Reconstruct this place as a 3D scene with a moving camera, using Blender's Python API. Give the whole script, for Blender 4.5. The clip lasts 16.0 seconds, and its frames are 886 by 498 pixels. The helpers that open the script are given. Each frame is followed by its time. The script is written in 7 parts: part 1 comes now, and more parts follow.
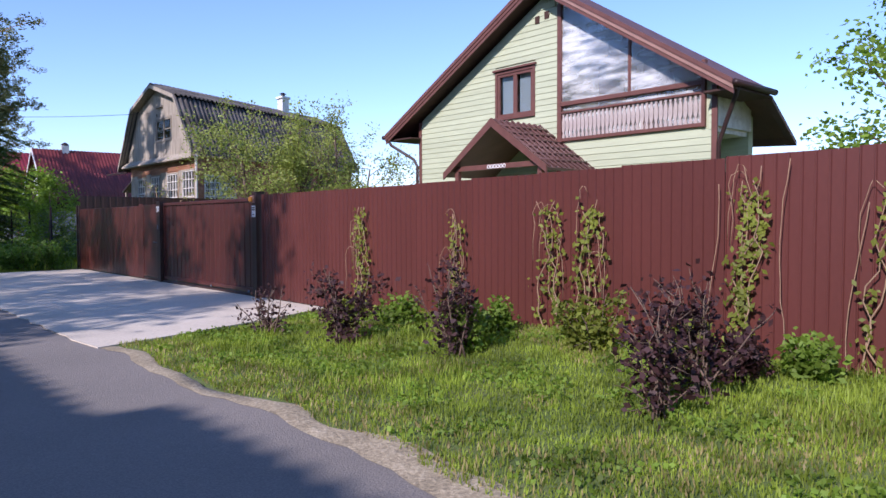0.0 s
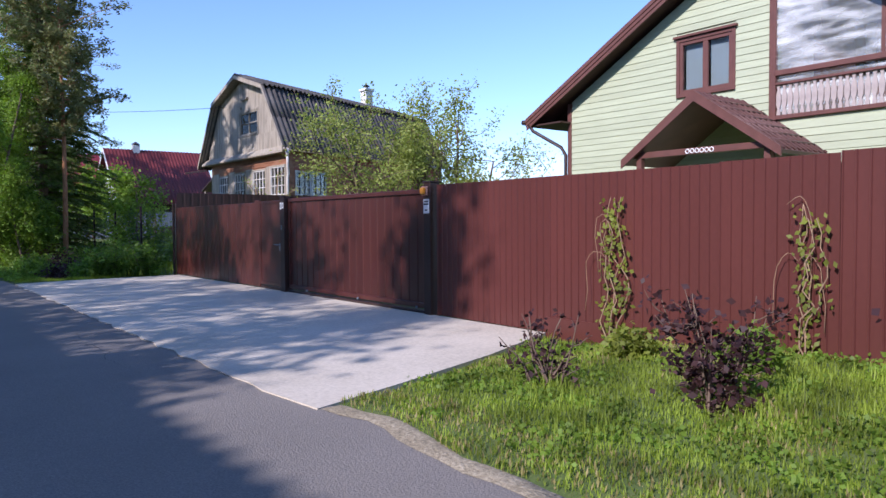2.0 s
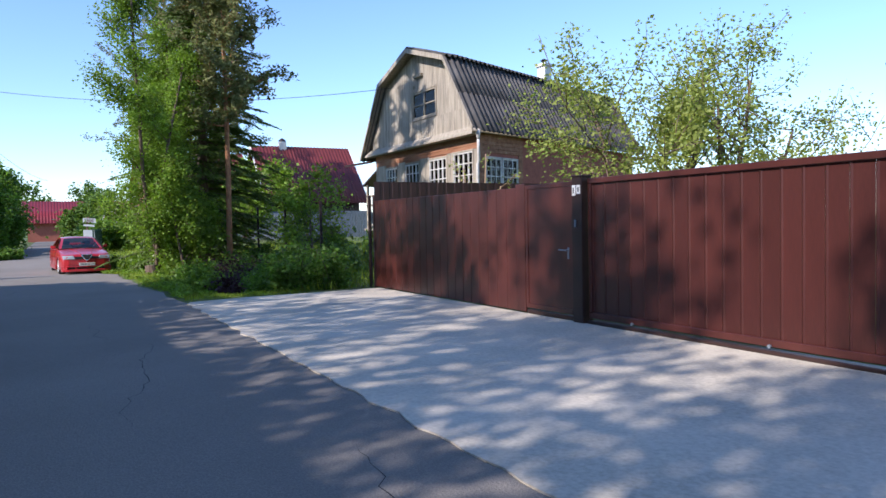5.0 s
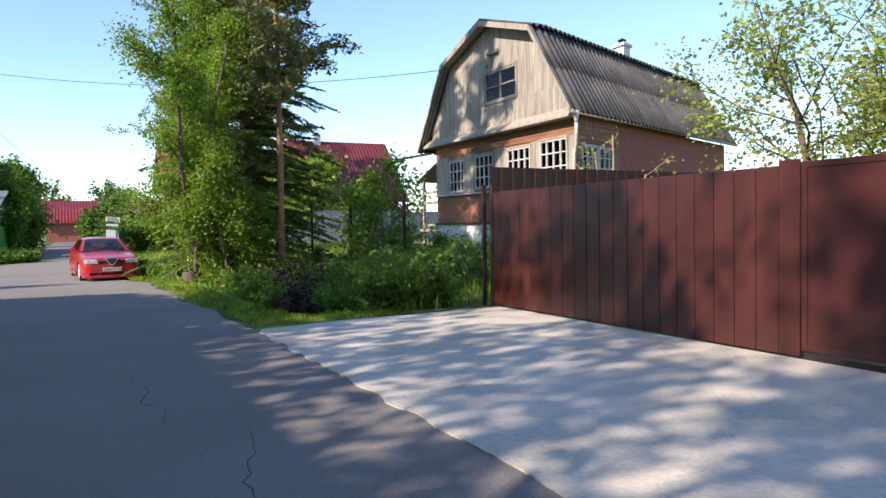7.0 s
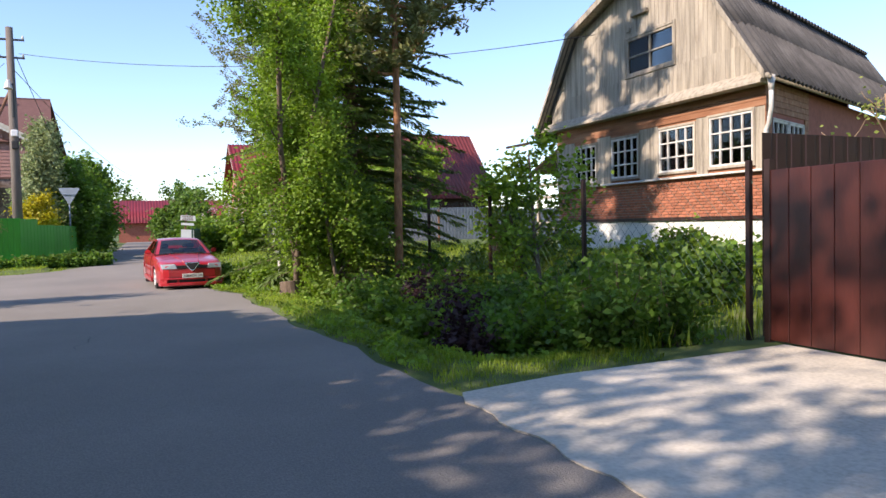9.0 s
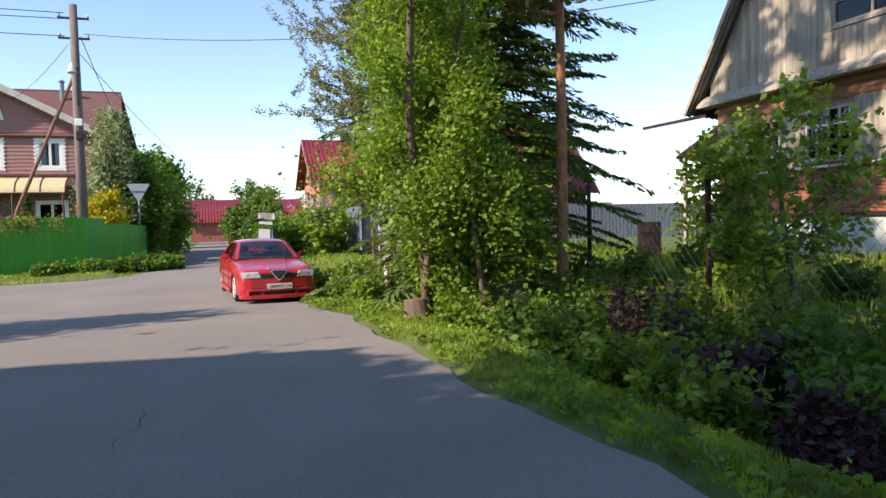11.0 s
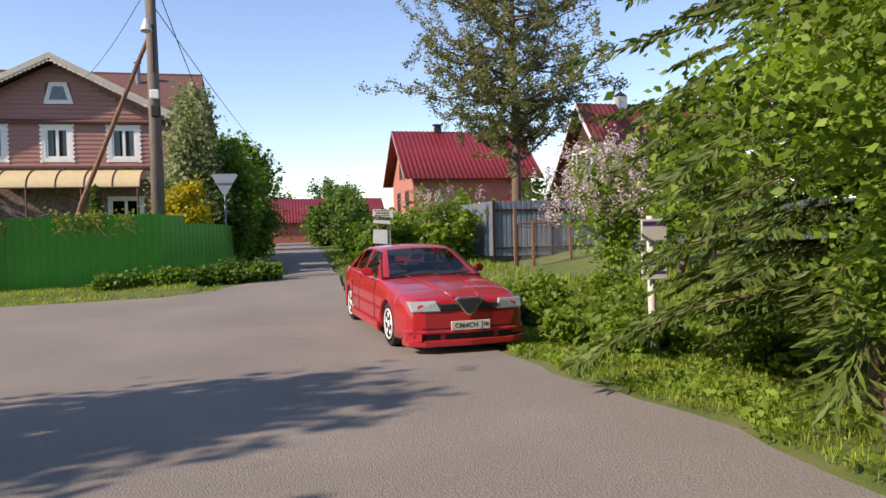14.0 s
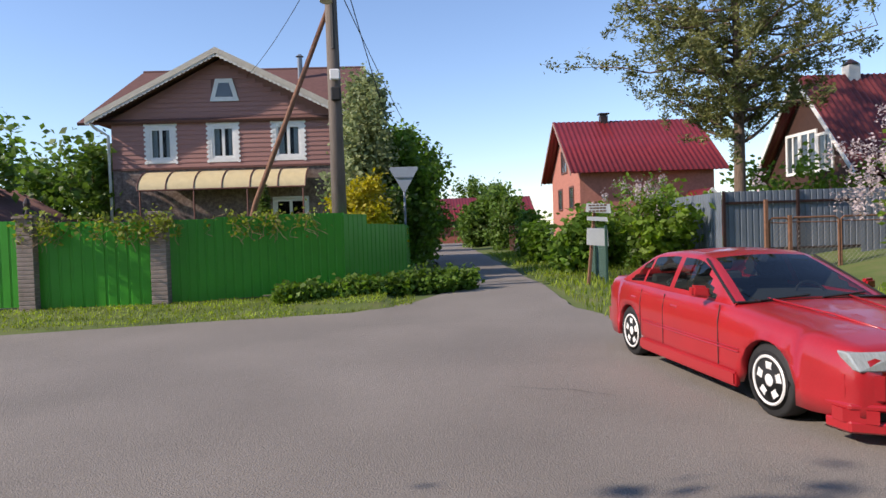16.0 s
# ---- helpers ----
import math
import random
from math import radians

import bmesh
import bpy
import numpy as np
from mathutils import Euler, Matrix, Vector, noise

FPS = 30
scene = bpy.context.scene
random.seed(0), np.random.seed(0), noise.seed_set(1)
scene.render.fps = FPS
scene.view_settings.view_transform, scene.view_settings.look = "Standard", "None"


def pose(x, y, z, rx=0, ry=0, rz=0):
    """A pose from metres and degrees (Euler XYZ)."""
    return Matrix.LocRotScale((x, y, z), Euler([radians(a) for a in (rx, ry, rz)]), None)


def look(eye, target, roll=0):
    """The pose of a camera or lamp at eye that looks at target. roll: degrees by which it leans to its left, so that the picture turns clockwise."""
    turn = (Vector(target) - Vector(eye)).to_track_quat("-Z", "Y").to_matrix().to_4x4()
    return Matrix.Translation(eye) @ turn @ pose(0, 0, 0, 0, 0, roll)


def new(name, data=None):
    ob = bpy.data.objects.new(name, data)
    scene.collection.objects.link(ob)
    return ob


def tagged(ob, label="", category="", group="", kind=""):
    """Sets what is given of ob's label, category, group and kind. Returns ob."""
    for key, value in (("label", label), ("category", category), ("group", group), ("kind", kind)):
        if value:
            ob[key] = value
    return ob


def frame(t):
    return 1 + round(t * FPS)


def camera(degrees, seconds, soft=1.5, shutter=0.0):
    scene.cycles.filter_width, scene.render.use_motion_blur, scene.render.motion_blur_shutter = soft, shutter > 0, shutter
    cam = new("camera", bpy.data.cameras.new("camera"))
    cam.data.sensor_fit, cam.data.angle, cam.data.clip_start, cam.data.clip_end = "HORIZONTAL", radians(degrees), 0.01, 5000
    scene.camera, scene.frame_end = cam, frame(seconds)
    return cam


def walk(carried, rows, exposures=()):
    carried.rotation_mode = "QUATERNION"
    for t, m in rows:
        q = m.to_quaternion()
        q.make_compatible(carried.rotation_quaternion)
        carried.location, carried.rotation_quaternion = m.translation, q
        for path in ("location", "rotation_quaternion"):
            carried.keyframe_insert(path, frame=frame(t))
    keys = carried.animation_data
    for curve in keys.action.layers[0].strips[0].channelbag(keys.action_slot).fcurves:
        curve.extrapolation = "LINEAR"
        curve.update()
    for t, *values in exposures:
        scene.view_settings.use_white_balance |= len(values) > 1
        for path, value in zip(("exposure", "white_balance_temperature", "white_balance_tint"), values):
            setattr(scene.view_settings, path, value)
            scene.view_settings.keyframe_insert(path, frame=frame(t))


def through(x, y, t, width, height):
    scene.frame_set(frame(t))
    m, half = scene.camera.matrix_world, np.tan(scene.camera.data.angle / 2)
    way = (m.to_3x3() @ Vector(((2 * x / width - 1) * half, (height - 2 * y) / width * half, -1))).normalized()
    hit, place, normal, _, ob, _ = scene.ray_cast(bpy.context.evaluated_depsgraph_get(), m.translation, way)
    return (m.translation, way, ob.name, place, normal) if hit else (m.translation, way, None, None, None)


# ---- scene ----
cam = camera(63.9, 16.0)
METRES, EYE, TILT, LEAN, TURN = 34.0, 1.45, -0.86, -0.78, -42.0
ROWS = [
    (0.0, 0.0, 0.0, 0.0, -0.02, -1.31, 1.01),
    (0.5, -0.0206, 0.0234, 0.0004, 0.23, -1.26, 1.09),
    (1.0, -0.0401, 0.044, 0.0007, 1.23, -1.2, 1.04),
    (1.5, -0.0605, 0.0652, 0.0009, 2.24, -1.17, 1.11),
    (2.0, -0.0795, 0.0858, 0.0012, 3.63, -1.17, 1.14),
    (2.5, -0.0995, 0.1072, 0.0014, 4.91, -1.2, 1.26),
    (3.0, -0.1173, 0.1286, 0.0018, 7.62, -1.13, 1.37),
    (3.5, -0.1353, 0.1528, 0.0024, 9.89, -1.12, 1.51),
    (6.0, -0.2341, 0.2748, 0.0057, 13.55, -1.07, 1.61),
    (6.5, -0.2563, 0.297, 0.0059, 13.82, -1.03, 1.52),
    (7.0, -0.2768, 0.32, 0.0063, 14.2, -0.94, 1.51),
    (7.5, -0.2986, 0.3422, 0.0074, 14.59, -0.94, 1.44),
    (8.0, -0.32, 0.3655, 0.0075, 15.31, -0.91, 1.44),
    (8.5, -0.3425, 0.3883, 0.0082, 17.18, -0.91, 1.46),
    (9.0, -0.3642, 0.4124, 0.0089, 18.82, -0.89, 1.61),
    (11.5, -0.4778, 0.5301, 0.0125, 24.26, -0.83, 1.65),
    (12.0, -0.5033, 0.5534, 0.0135, 24.31, -0.82, 1.57),
    (12.5, -0.527, 0.5766, 0.013, 24.31, -0.72, 1.5),
    (13.0, -0.5531, 0.5986, 0.014, 24.43, -0.77, 1.44),
    (13.5, -0.5782, 0.6171, 0.015, 25.55, -0.64, 1.38),
    (14.0, -0.6041, 0.6327, 0.0167, 29.07, -0.62, 1.55),
    (14.5, -0.6294, 0.648, 0.0182, 32.42, -0.57, 1.78),
    (15.0, -0.657, 0.6615, 0.0198, 35.28, -0.49, 1.81),
    (15.5, -0.6858, 0.6746, 0.0195, 37.32, -0.4, 1.87),
    (16.0, -0.713, 0.6871, 0.02, 39.65, -0.31, 1.94),
]
walk(cam, [(t, pose(0, 0, EYE, TILT, LEAN, TURN) @ pose(METRES * x, METRES * y, METRES * z, 90 + pitch, roll, yaw)) for t, x, y, z, yaw, pitch, roll in ROWS],
     exposures=[(0.0, 0.48, 5650, 29), (3.5, 0.55, 5450, 22), (6.0, 0.88, 6150, 18), (9.0, 0.98, 6600, 20), (12.5, 0.86, 7050, 20), (14.0, 0.64, 7200, 22), (16.0, 0.44, 6650, 19)])

# ---- daylight ----
SUN_AZ, SUN_EL = 195.0, 34.0          # the way to the sun, degrees anticlockwise from +x, and its height
sun_to = Vector((math.cos(radians(SUN_AZ)) * math.cos(radians(SUN_EL)), math.sin(radians(SUN_AZ)) * math.cos(radians(SUN_EL)), math.sin(radians(SUN_EL))))
world = bpy.data.worlds.new("sky")
scene.world = world
world.use_nodes = True
wn = world.node_tree.nodes
sky = wn.new("ShaderNodeTexSky")
sky.sky_type = "NISHITA"
sky.sun_disc = False
sky.sun_elevation = radians(SUN_EL)
sky.sun_rotation = radians(90.0 - SUN_AZ)
sky.air_density, sky.dust_density, sky.ozone_density = 1.0, 0.1, 4.0
wn["Background"].inputs["Strength"].default_value = 0.15
world.node_tree.links.new(sky.outputs[0], wn["Background"].inputs["Color"])
sun = new("sun", bpy.data.lights.new("sun", "SUN"))
sun.data.energy, sun.data.angle, sun.data.color = 4.2, radians(0.8), (1.0, 0.91, 0.77)
sun.matrix_world = look(sun_to * 60, (0, 0, 0))

# ---- materials ----
def material(name, stops, scale=3.0, rough=0.8, metal=0.0, bump=0.2, fine=60.0, stretch=(1, 1, 1), vary=0.0, spec=0.4, detail=6.0, coat=0.0, grain=0.35):
    """Two scales of noise run through a colour ramp, with fine relief; vary: spread of brightness between objects."""
    m = bpy.data.materials.new(name)
    m.use_nodes = True
    n, l = m.node_tree.nodes, m.node_tree.links
    b = n["Principled BSDF"]
    tc = n.new("ShaderNodeTexCoord")
    mp = n.new("ShaderNodeMapping")
    mp.inputs["Scale"].default_value = stretch
    l.new(tc.outputs["Object"], mp.inputs[0])
    big = n.new("ShaderNodeTexNoise")
    big.inputs["Scale"].default_value, big.inputs["Detail"].default_value = scale, detail
    l.new(mp.outputs[0], big.inputs["Vector"])
    small = n.new("ShaderNodeTexNoise")
    small.inputs["Scale"].default_value, small.inputs["Detail"].default_value = fine, 4
    l.new(mp.outputs[0], small.inputs["Vector"])
    mix = n.new("ShaderNodeMix")
    mix.inputs[0].default_value = grain
    l.new(big.outputs["Fac"], mix.inputs[2])
    l.new(small.outputs["Fac"], mix.inputs[3])
    ramp = n.new("ShaderNodeValToRGB")
    while len(ramp.color_ramp.elements) < len(stops):
        ramp.color_ramp.elements.new(0.5)
    for e, (p, c) in zip(ramp.color_ramp.elements, stops):
        e.position, e.color = p, (*c, 1)
    l.new(mix.outputs[0], ramp.inputs[0])
    colour = ramp.outputs[0]
    if vary:
        info = n.new("ShaderNodeObjectInfo")
        hsv = n.new("ShaderNodeHueSaturation")
        rng = n.new("ShaderNodeMapRange")
        rng.inputs[3].default_value, rng.inputs[4].default_value = 1 - vary, 1 + vary
        l.new(info.outputs["Random"], rng.inputs[0])
        l.new(rng.outputs[0], hsv.inputs["Value"])
        l.new(colour, hsv.inputs["Color"])
        colour = hsv.outputs[0]
    l.new(colour, b.inputs["Base Color"])
    b.inputs["Roughness"].default_value, b.inputs["Metallic"].default_value = rough, metal
    b.inputs["Specular IOR Level"].default_value = spec
    b.inputs["Coat Weight"].default_value = coat
    if bump:
        bp = n.new("ShaderNodeBump")
        bp.inputs["Strength"].default_value, bp.inputs["Distance"].default_value = bump, 0.02
        l.new(mix.outputs[0], bp.inputs["Height"])
        l.new(bp.outputs[0], b.inputs["Normal"])
    return m


def tone(c, spread=0.25, lo=0.3, hi=0.7):
    """Two ramp stops about a colour."""
    return [(lo, tuple(x * (1 - spread) for x in c)), (hi, tuple(min(1, x * (1 + spread)) for x in c))]


def leaf_material(name, c, spread=0.45, through=0.35):
    m = bpy.data.materials.new(name)
    m.use_nodes = True
    n, l = m.node_tree.nodes, m.node_tree.links
    b = n["Principled BSDF"]
    tc = n.new("ShaderNodeTexCoord")
    no = n.new("ShaderNodeTexNoise")
    no.inputs["Scale"].default_value, no.inputs["Detail"].default_value = 2.6, 8
    l.new(tc.outputs["Object"], no.inputs["Vector"])
    ramp = n.new("ShaderNodeValToRGB")
    for e, (p, cc) in zip(ramp.color_ramp.elements, tone(c, spread, 0.32, 0.68)):
        e.position, e.color = p, (*cc, 1)
    l.new(no.outputs["Fac"], ramp.inputs[0])
    l.new(ramp.outputs[0], b.inputs["Base Color"])
    b.inputs["Roughness"].default_value, b.inputs["Specular IOR Level"].default_value = 0.55, 0.3
    t = n.new("ShaderNodeBsdfTranslucent")
    hsv = n.new("ShaderNodeHueSaturation")
    hsv.inputs["Value"].default_value, hsv.inputs["Saturation"].default_value = 1.5, 1.1
    l.new(ramp.outputs[0], hsv.inputs["Color"])
    l.new(hsv.outputs[0], t.inputs["Color"])
    mx = n.new("ShaderNodeMixShader")
    mx.inputs[0].default_value = through
    l.new(b.outputs[0], mx.inputs[1])
    l.new(t.outputs[0], mx.inputs[2])
    l.new(mx.outputs[0], n["Material Output"].inputs[0])
    return m


def glass_material(name, tint=(0.8, 0.85, 0.85), gloss=0.03, clear=0.5):
    """Window pane: clear with a mirror-like sheen that grows at grazing angles."""
    m = bpy.data.materials.new(name)
    m.use_nodes = True
    n, l = m.node_tree.nodes, m.node_tree.links
    n.remove(n["Principled BSDF"])
    a, g, mx, f = n.new("ShaderNodeBsdfTransparent"), n.new("ShaderNodeBsdfGlossy"), n.new("ShaderNodeMixShader"), n.new("ShaderNodeFresnel")
    a.inputs[0].default_value = (*tint, 1)
    g.inputs["Roughness"].default_value = gloss
    f.inputs["IOR"].default_value = 1.0 + clear
    l.new(f.outputs[0], mx.inputs[0])
    l.new(a.outputs[0], mx.inputs[1])
    l.new(g.outputs[0], mx.inputs[2])
    l.new(mx.outputs[0], n["Material Output"].inputs[0])
    return m


ASPHALT = material("asphalt", [(0.28, (0.155, 0.138, 0.118)), (0.5, (0.215, 0.19, 0.162)), (0.74, (0.3, 0.265, 0.225))], 0.45, 0.9, bump=0.8, fine=75, detail=12, grain=0.62)
SANDY = material("sandy_edge", [(0.3, (0.16, 0.13, 0.08)), (0.5, (0.36, 0.29, 0.18)), (0.72, (0.6, 0.5, 0.34))], 3.0, 0.95, bump=1.0, fine=40, grain=0.6)
CONCRETE = material("concrete", [(0.3, (0.42, 0.365, 0.28)), (0.5, (0.58, 0.51, 0.4)), (0.7, (0.7, 0.62, 0.5))], 0.6, 0.85, bump=0.3, fine=30, detail=12, grain=0.5)
SOIL = material("soil_and_turf", [(0.3, (0.05, 0.075, 0.018)), (0.5, (0.1, 0.14, 0.03)), (0.72, (0.16, 0.15, 0.06))], 1.3, 0.95, bump=0.9, fine=40)
BROWN_SHEET = material("brown_painted_sheet", tone((0.098, 0.028, 0.022), 0.18), 0.8, 0.42, bump=0.03, fine=30, stretch=(1, 1, 0.4), vary=0.06, spec=0.5)
BROWN_GATE = material("brown_gate_paint", tone((0.062, 0.016, 0.012), 0.35), 1.5, 0.38, bump=0.05, fine=30, stretch=(1, 2, 0.3), vary=0.12, spec=0.5)
DARK_STEEL = material("dark_brown_steel", tone((0.035, 0.017, 0.014), 0.2), 4, 0.45, bump=0.05)
GREEN_PLANK = material("pale_green_painted_plank", tone((0.43, 0.46, 0.3), 0.1), 3, 0.65, bump=0.15, fine=30, stretch=(6, 0.6, 6), vary=0.05)
BROWN_TRIM = material("brown_painted_wood", tone((0.135, 0.055, 0.042), 0.2), 5, 0.55, bump=0.1, stretch=(1, 1, 1))
PALE_BROWN = material("pale_brown_trim", tone((0.3, 0.17, 0.13), 0.15), 5, 0.5, bump=0.1)
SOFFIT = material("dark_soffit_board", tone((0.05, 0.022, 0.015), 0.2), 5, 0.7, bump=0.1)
ROOF_TILE = material("brown_roof_tile", tone((0.12, 0.06, 0.05), 0.25), 3, 0.55, bump=0.2, vary=0.08)
GREY_BOARD = material("weathered_grey_board", [(0.28, (0.14, 0.115, 0.085)), (0.5, (0.33, 0.285, 0.22)), (0.75, (0.48, 0.415, 0.32))], 2.2, 0.9, bump=0.5, fine=30, stretch=(5, 5, 0.5), vary=0.14)
WORN_BOARD = material("worn_varnished_board", [(0.3, (0.14, 0.06, 0.03)), (0.5, (0.3, 0.13, 0.065)), (0.75, (0.42, 0.25, 0.15))], 1.5, 0.8, bump=0.4, fine=30, stretch=(5, 0.6, 5), vary=0.12)
SLATE = material("weathered_corrugated_slate", [(0.3, (0.04, 0.036, 0.032)), (0.5, (0.085, 0.077, 0.07)), (0.75, (0.15, 0.137, 0.123))], 1.6, 0.95, bump=0.4, fine=40, vary=0.12)
BRICK = material("orange_red_brick", tone((0.36, 0.135, 0.075), 0.25), 6, 0.9, bump=0.4, fine=60, vary=0.22)
ROSE_BRICK = material("salmon_brick", tone((0.42, 0.17, 0.125), 0.2), 6, 0.9, bump=0.4, fine=60, vary=0.1)
CREAM_TRIM = material("cream_fascia", tone((0.5, 0.45, 0.37), 0.12), 5, 0.7, bump=0.1)
RED_BRICK = material("dull_red_brick", tone((0.3, 0.1, 0.065), 0.25), 6, 0.9, bump=0.4, fine=60, vary=0.1)
MORTAR = material("mortar", tone((0.36, 0.31, 0.26), 0.15), 8, 0.95, bump=0.4)
WHITEWASH = material("whitewashed_plinth", tone((0.66, 0.65, 0.6), 0.12), 3, 0.9, bump=0.4)
WHITE = material("white_paint", tone((0.74, 0.73, 0.7), 0.08), 5, 0.55, bump=0.08)
OLD_WHITE = material("peeling_white_paint", [(0.3, (0.38, 0.33, 0.27)), (0.5, (0.6, 0.57, 0.52)), (0.7, (0.72, 0.7, 0.65))], 6, 0.8, bump=0.3)
GLASS = glass_material("window_glass", (0.7, 0.74, 0.76), 0.02, 0.28)


def film_material(name):
    """Crinkled clear plastic: mostly see-through, with a sheen; milky patches stand in for reflections and the bright
    interior.
    """
    m = glass_material(name, (0.9, 0.92, 0.92), 0.1, 0.6)
    n, l = m.node_tree.nodes, m.node_tree.links
    sheet, painted_glare, mx, no = n["Mix Shader"], n.new("ShaderNodeBsdfDiffuse"), n.new("ShaderNodeMixShader"), n.new("ShaderNodeTexNoise")
    painted_glare.inputs[0].default_value = (0.75, 0.77, 0.77, 1)
    no.inputs["Scale"].default_value, no.inputs["Detail"].default_value = 2.2, 6
    rg = n.new("ShaderNodeMapRange")
    rg.inputs[1].default_value, rg.inputs[2].default_value, rg.inputs[3].default_value, rg.inputs[4].default_value = 0.42, 0.68, 0.06, 0.5
    tc = n.new("ShaderNodeTexCoord")
    mp = n.new("ShaderNodeMapping")
    mp.inputs["Scale"].default_value = (1, 0.5, 2.4)
    l.new(tc.outputs["Object"], mp.inputs[0])
    l.new(mp.outputs[0], no.inputs["Vector"])
    l.new(no.outputs["Fac"], rg.inputs[0])
    l.new(rg.outputs[0], mx.inputs[0])
    l.new(sheet.outputs[0], mx.inputs[1])
    l.new(painted_glare.outputs[0], mx.inputs[2])
    l.new(mx.outputs[0], n["Material Output"].inputs[0])
    return m


FILM = film_material("balcony_film")
CARGLASS = glass_material("car_glass", (0.42, 0.52, 0.5), 0.01, 0.6)
# Near-black colour standing in for the lack of light inside rooms.
UNLIT_ROOM = material("unlit_room_dark", tone((0.045, 0.035, 0.03), 0.3), 1, 0.9, bump=0)
CURTAIN = material("white_curtain", tone((0.75, 0.75, 0.72), 0.08), 4, 0.9, bump=0.2, stretch=(8, 8, 0.5))
ZINC = material("zinc_sheet", tone((0.17, 0.2, 0.235), 0.15), 1.5, 0.5, 0.2, bump=0.05, vary=0.06)
RUST = material("rusty_tube", tone((0.2, 0.1, 0.06), 0.4), 12, 0.85, bump=0.4)
RED_ROOF = material("red_metal_tile", tone((0.2, 0.022, 0.026), 0.15), 2, 0.4, bump=0.08)
MAROON_ROOF = material("maroon_corrugated_sheet", tone((0.14, 0.028, 0.028), 0.2), 2, 0.5, bump=0.08)
PINK_SIDING = material("rose_brown_siding", tone((0.33, 0.165, 0.14), 0.1), 2, 0.7, bump=0.1, stretch=(0.3, 1, 3))
STONE = material("brown_rubble_stone", [(0.3, (0.07, 0.05, 0.045)), (0.5, (0.2, 0.14, 0.12)), (0.7, (0.34, 0.27, 0.23))], 7, 0.9, bump=0.8, fine=20)
BROWN_SHINGLE = material("brown_shingle", tone((0.135, 0.065, 0.055), 0.2), 5, 0.9, bump=0.4)
GREEN_SHEET = material("bright_green_sheet", tone((0.04, 0.3, 0.02), 0.15), 1.5, 0.4, bump=0.04, vary=0.05)
GREY_BRICK = material("grey_brown_pillar_brick", tone((0.25, 0.2, 0.17), 0.3), 9, 0.9, bump=0.5)
AWNING = material("amber_polycarbonate", tone((0.6, 0.49, 0.27), 0.1), 4, 0.35, bump=0.05)
POLE = material("weathered_concrete_pole", tone((0.15, 0.125, 0.105), 0.3), 5, 0.9, bump=0.3, stretch=(3, 3, 0.4))
BARK = material("grey_brown_bark", tone((0.15, 0.105, 0.075), 0.45), 9, 0.95, bump=1.0, stretch=(2, 2, 0.4))
PINE_BARK = material("orange_pine_bark", [(0.3, (0.16, 0.075, 0.04)), (0.5, (0.36, 0.165, 0.075)), (0.7, (0.46, 0.25, 0.13))], 8, 0.9, bump=1.0, stretch=(2, 2, 0.6))
TWIG = material("dry_tan_twig", tone((0.3, 0.2, 0.12), 0.3), 9, 0.9, bump=0.3)
DARKBLACK = material("black_rubber", tone((0.02, 0.02, 0.02), 0.2), 9, 0.7, bump=0.1)
CABLE = material("black_cable", tone((0.03, 0.03, 0.03), 0.1), 9, 0.6, bump=0)
RUBBLE = material("clay_bank", [(0.3, (0.12, 0.08, 0.05)), (0.5, (0.24, 0.165, 0.1)), (0.75, (0.36, 0.27, 0.17))], 3, 0.95, bump=1.0, fine=25)
LF_GRASS = leaf_material("grass_blade", (0.23, 0.3, 0.035), 0.5, 0.4)
LF_DRY = leaf_material("dry_grass_blade", (0.3, 0.25, 0.1), 0.3, 0.3)
LF_BROAD = leaf_material("fresh_broad_leaf", (0.17, 0.26, 0.034), 0.5, 0.42)
LF_APPLE = leaf_material("apple_leaf", (0.27, 0.31, 0.07), 0.35, 0.4)
LF_SHRUB = leaf_material("shrub_leaf", (0.115, 0.2, 0.03), 0.5, 0.42)
LF_SPRUCE = leaf_material("spruce_needle", (0.1, 0.15, 0.03), 0.5, 0.3)
LF_PINE = leaf_material("pine_needle", (0.165, 0.175, 0.06), 0.45, 0.25)
LF_PURPLE = leaf_material("purple_leaf", (0.06, 0.028, 0.028), 0.45, 0.25)
LF_VINE = leaf_material("vine_leaf", (0.2, 0.235, 0.035), 0.4, 0.4)
LF_YELLOW = leaf_material("yellow_leaf", (0.38, 0.33, 0.03), 0.3, 0.4)
LF_SILVER = leaf_material("silver_leaf", (0.24, 0.28, 0.13), 0.3, 0.35)
LF_LILAC = leaf_material("lilac_flower", (0.56, 0.46, 0.46), 0.25, 0.3)
LF_FAR = leaf_material("far_leaf", (0.1, 0.17, 0.03), 0.5, 0.35)


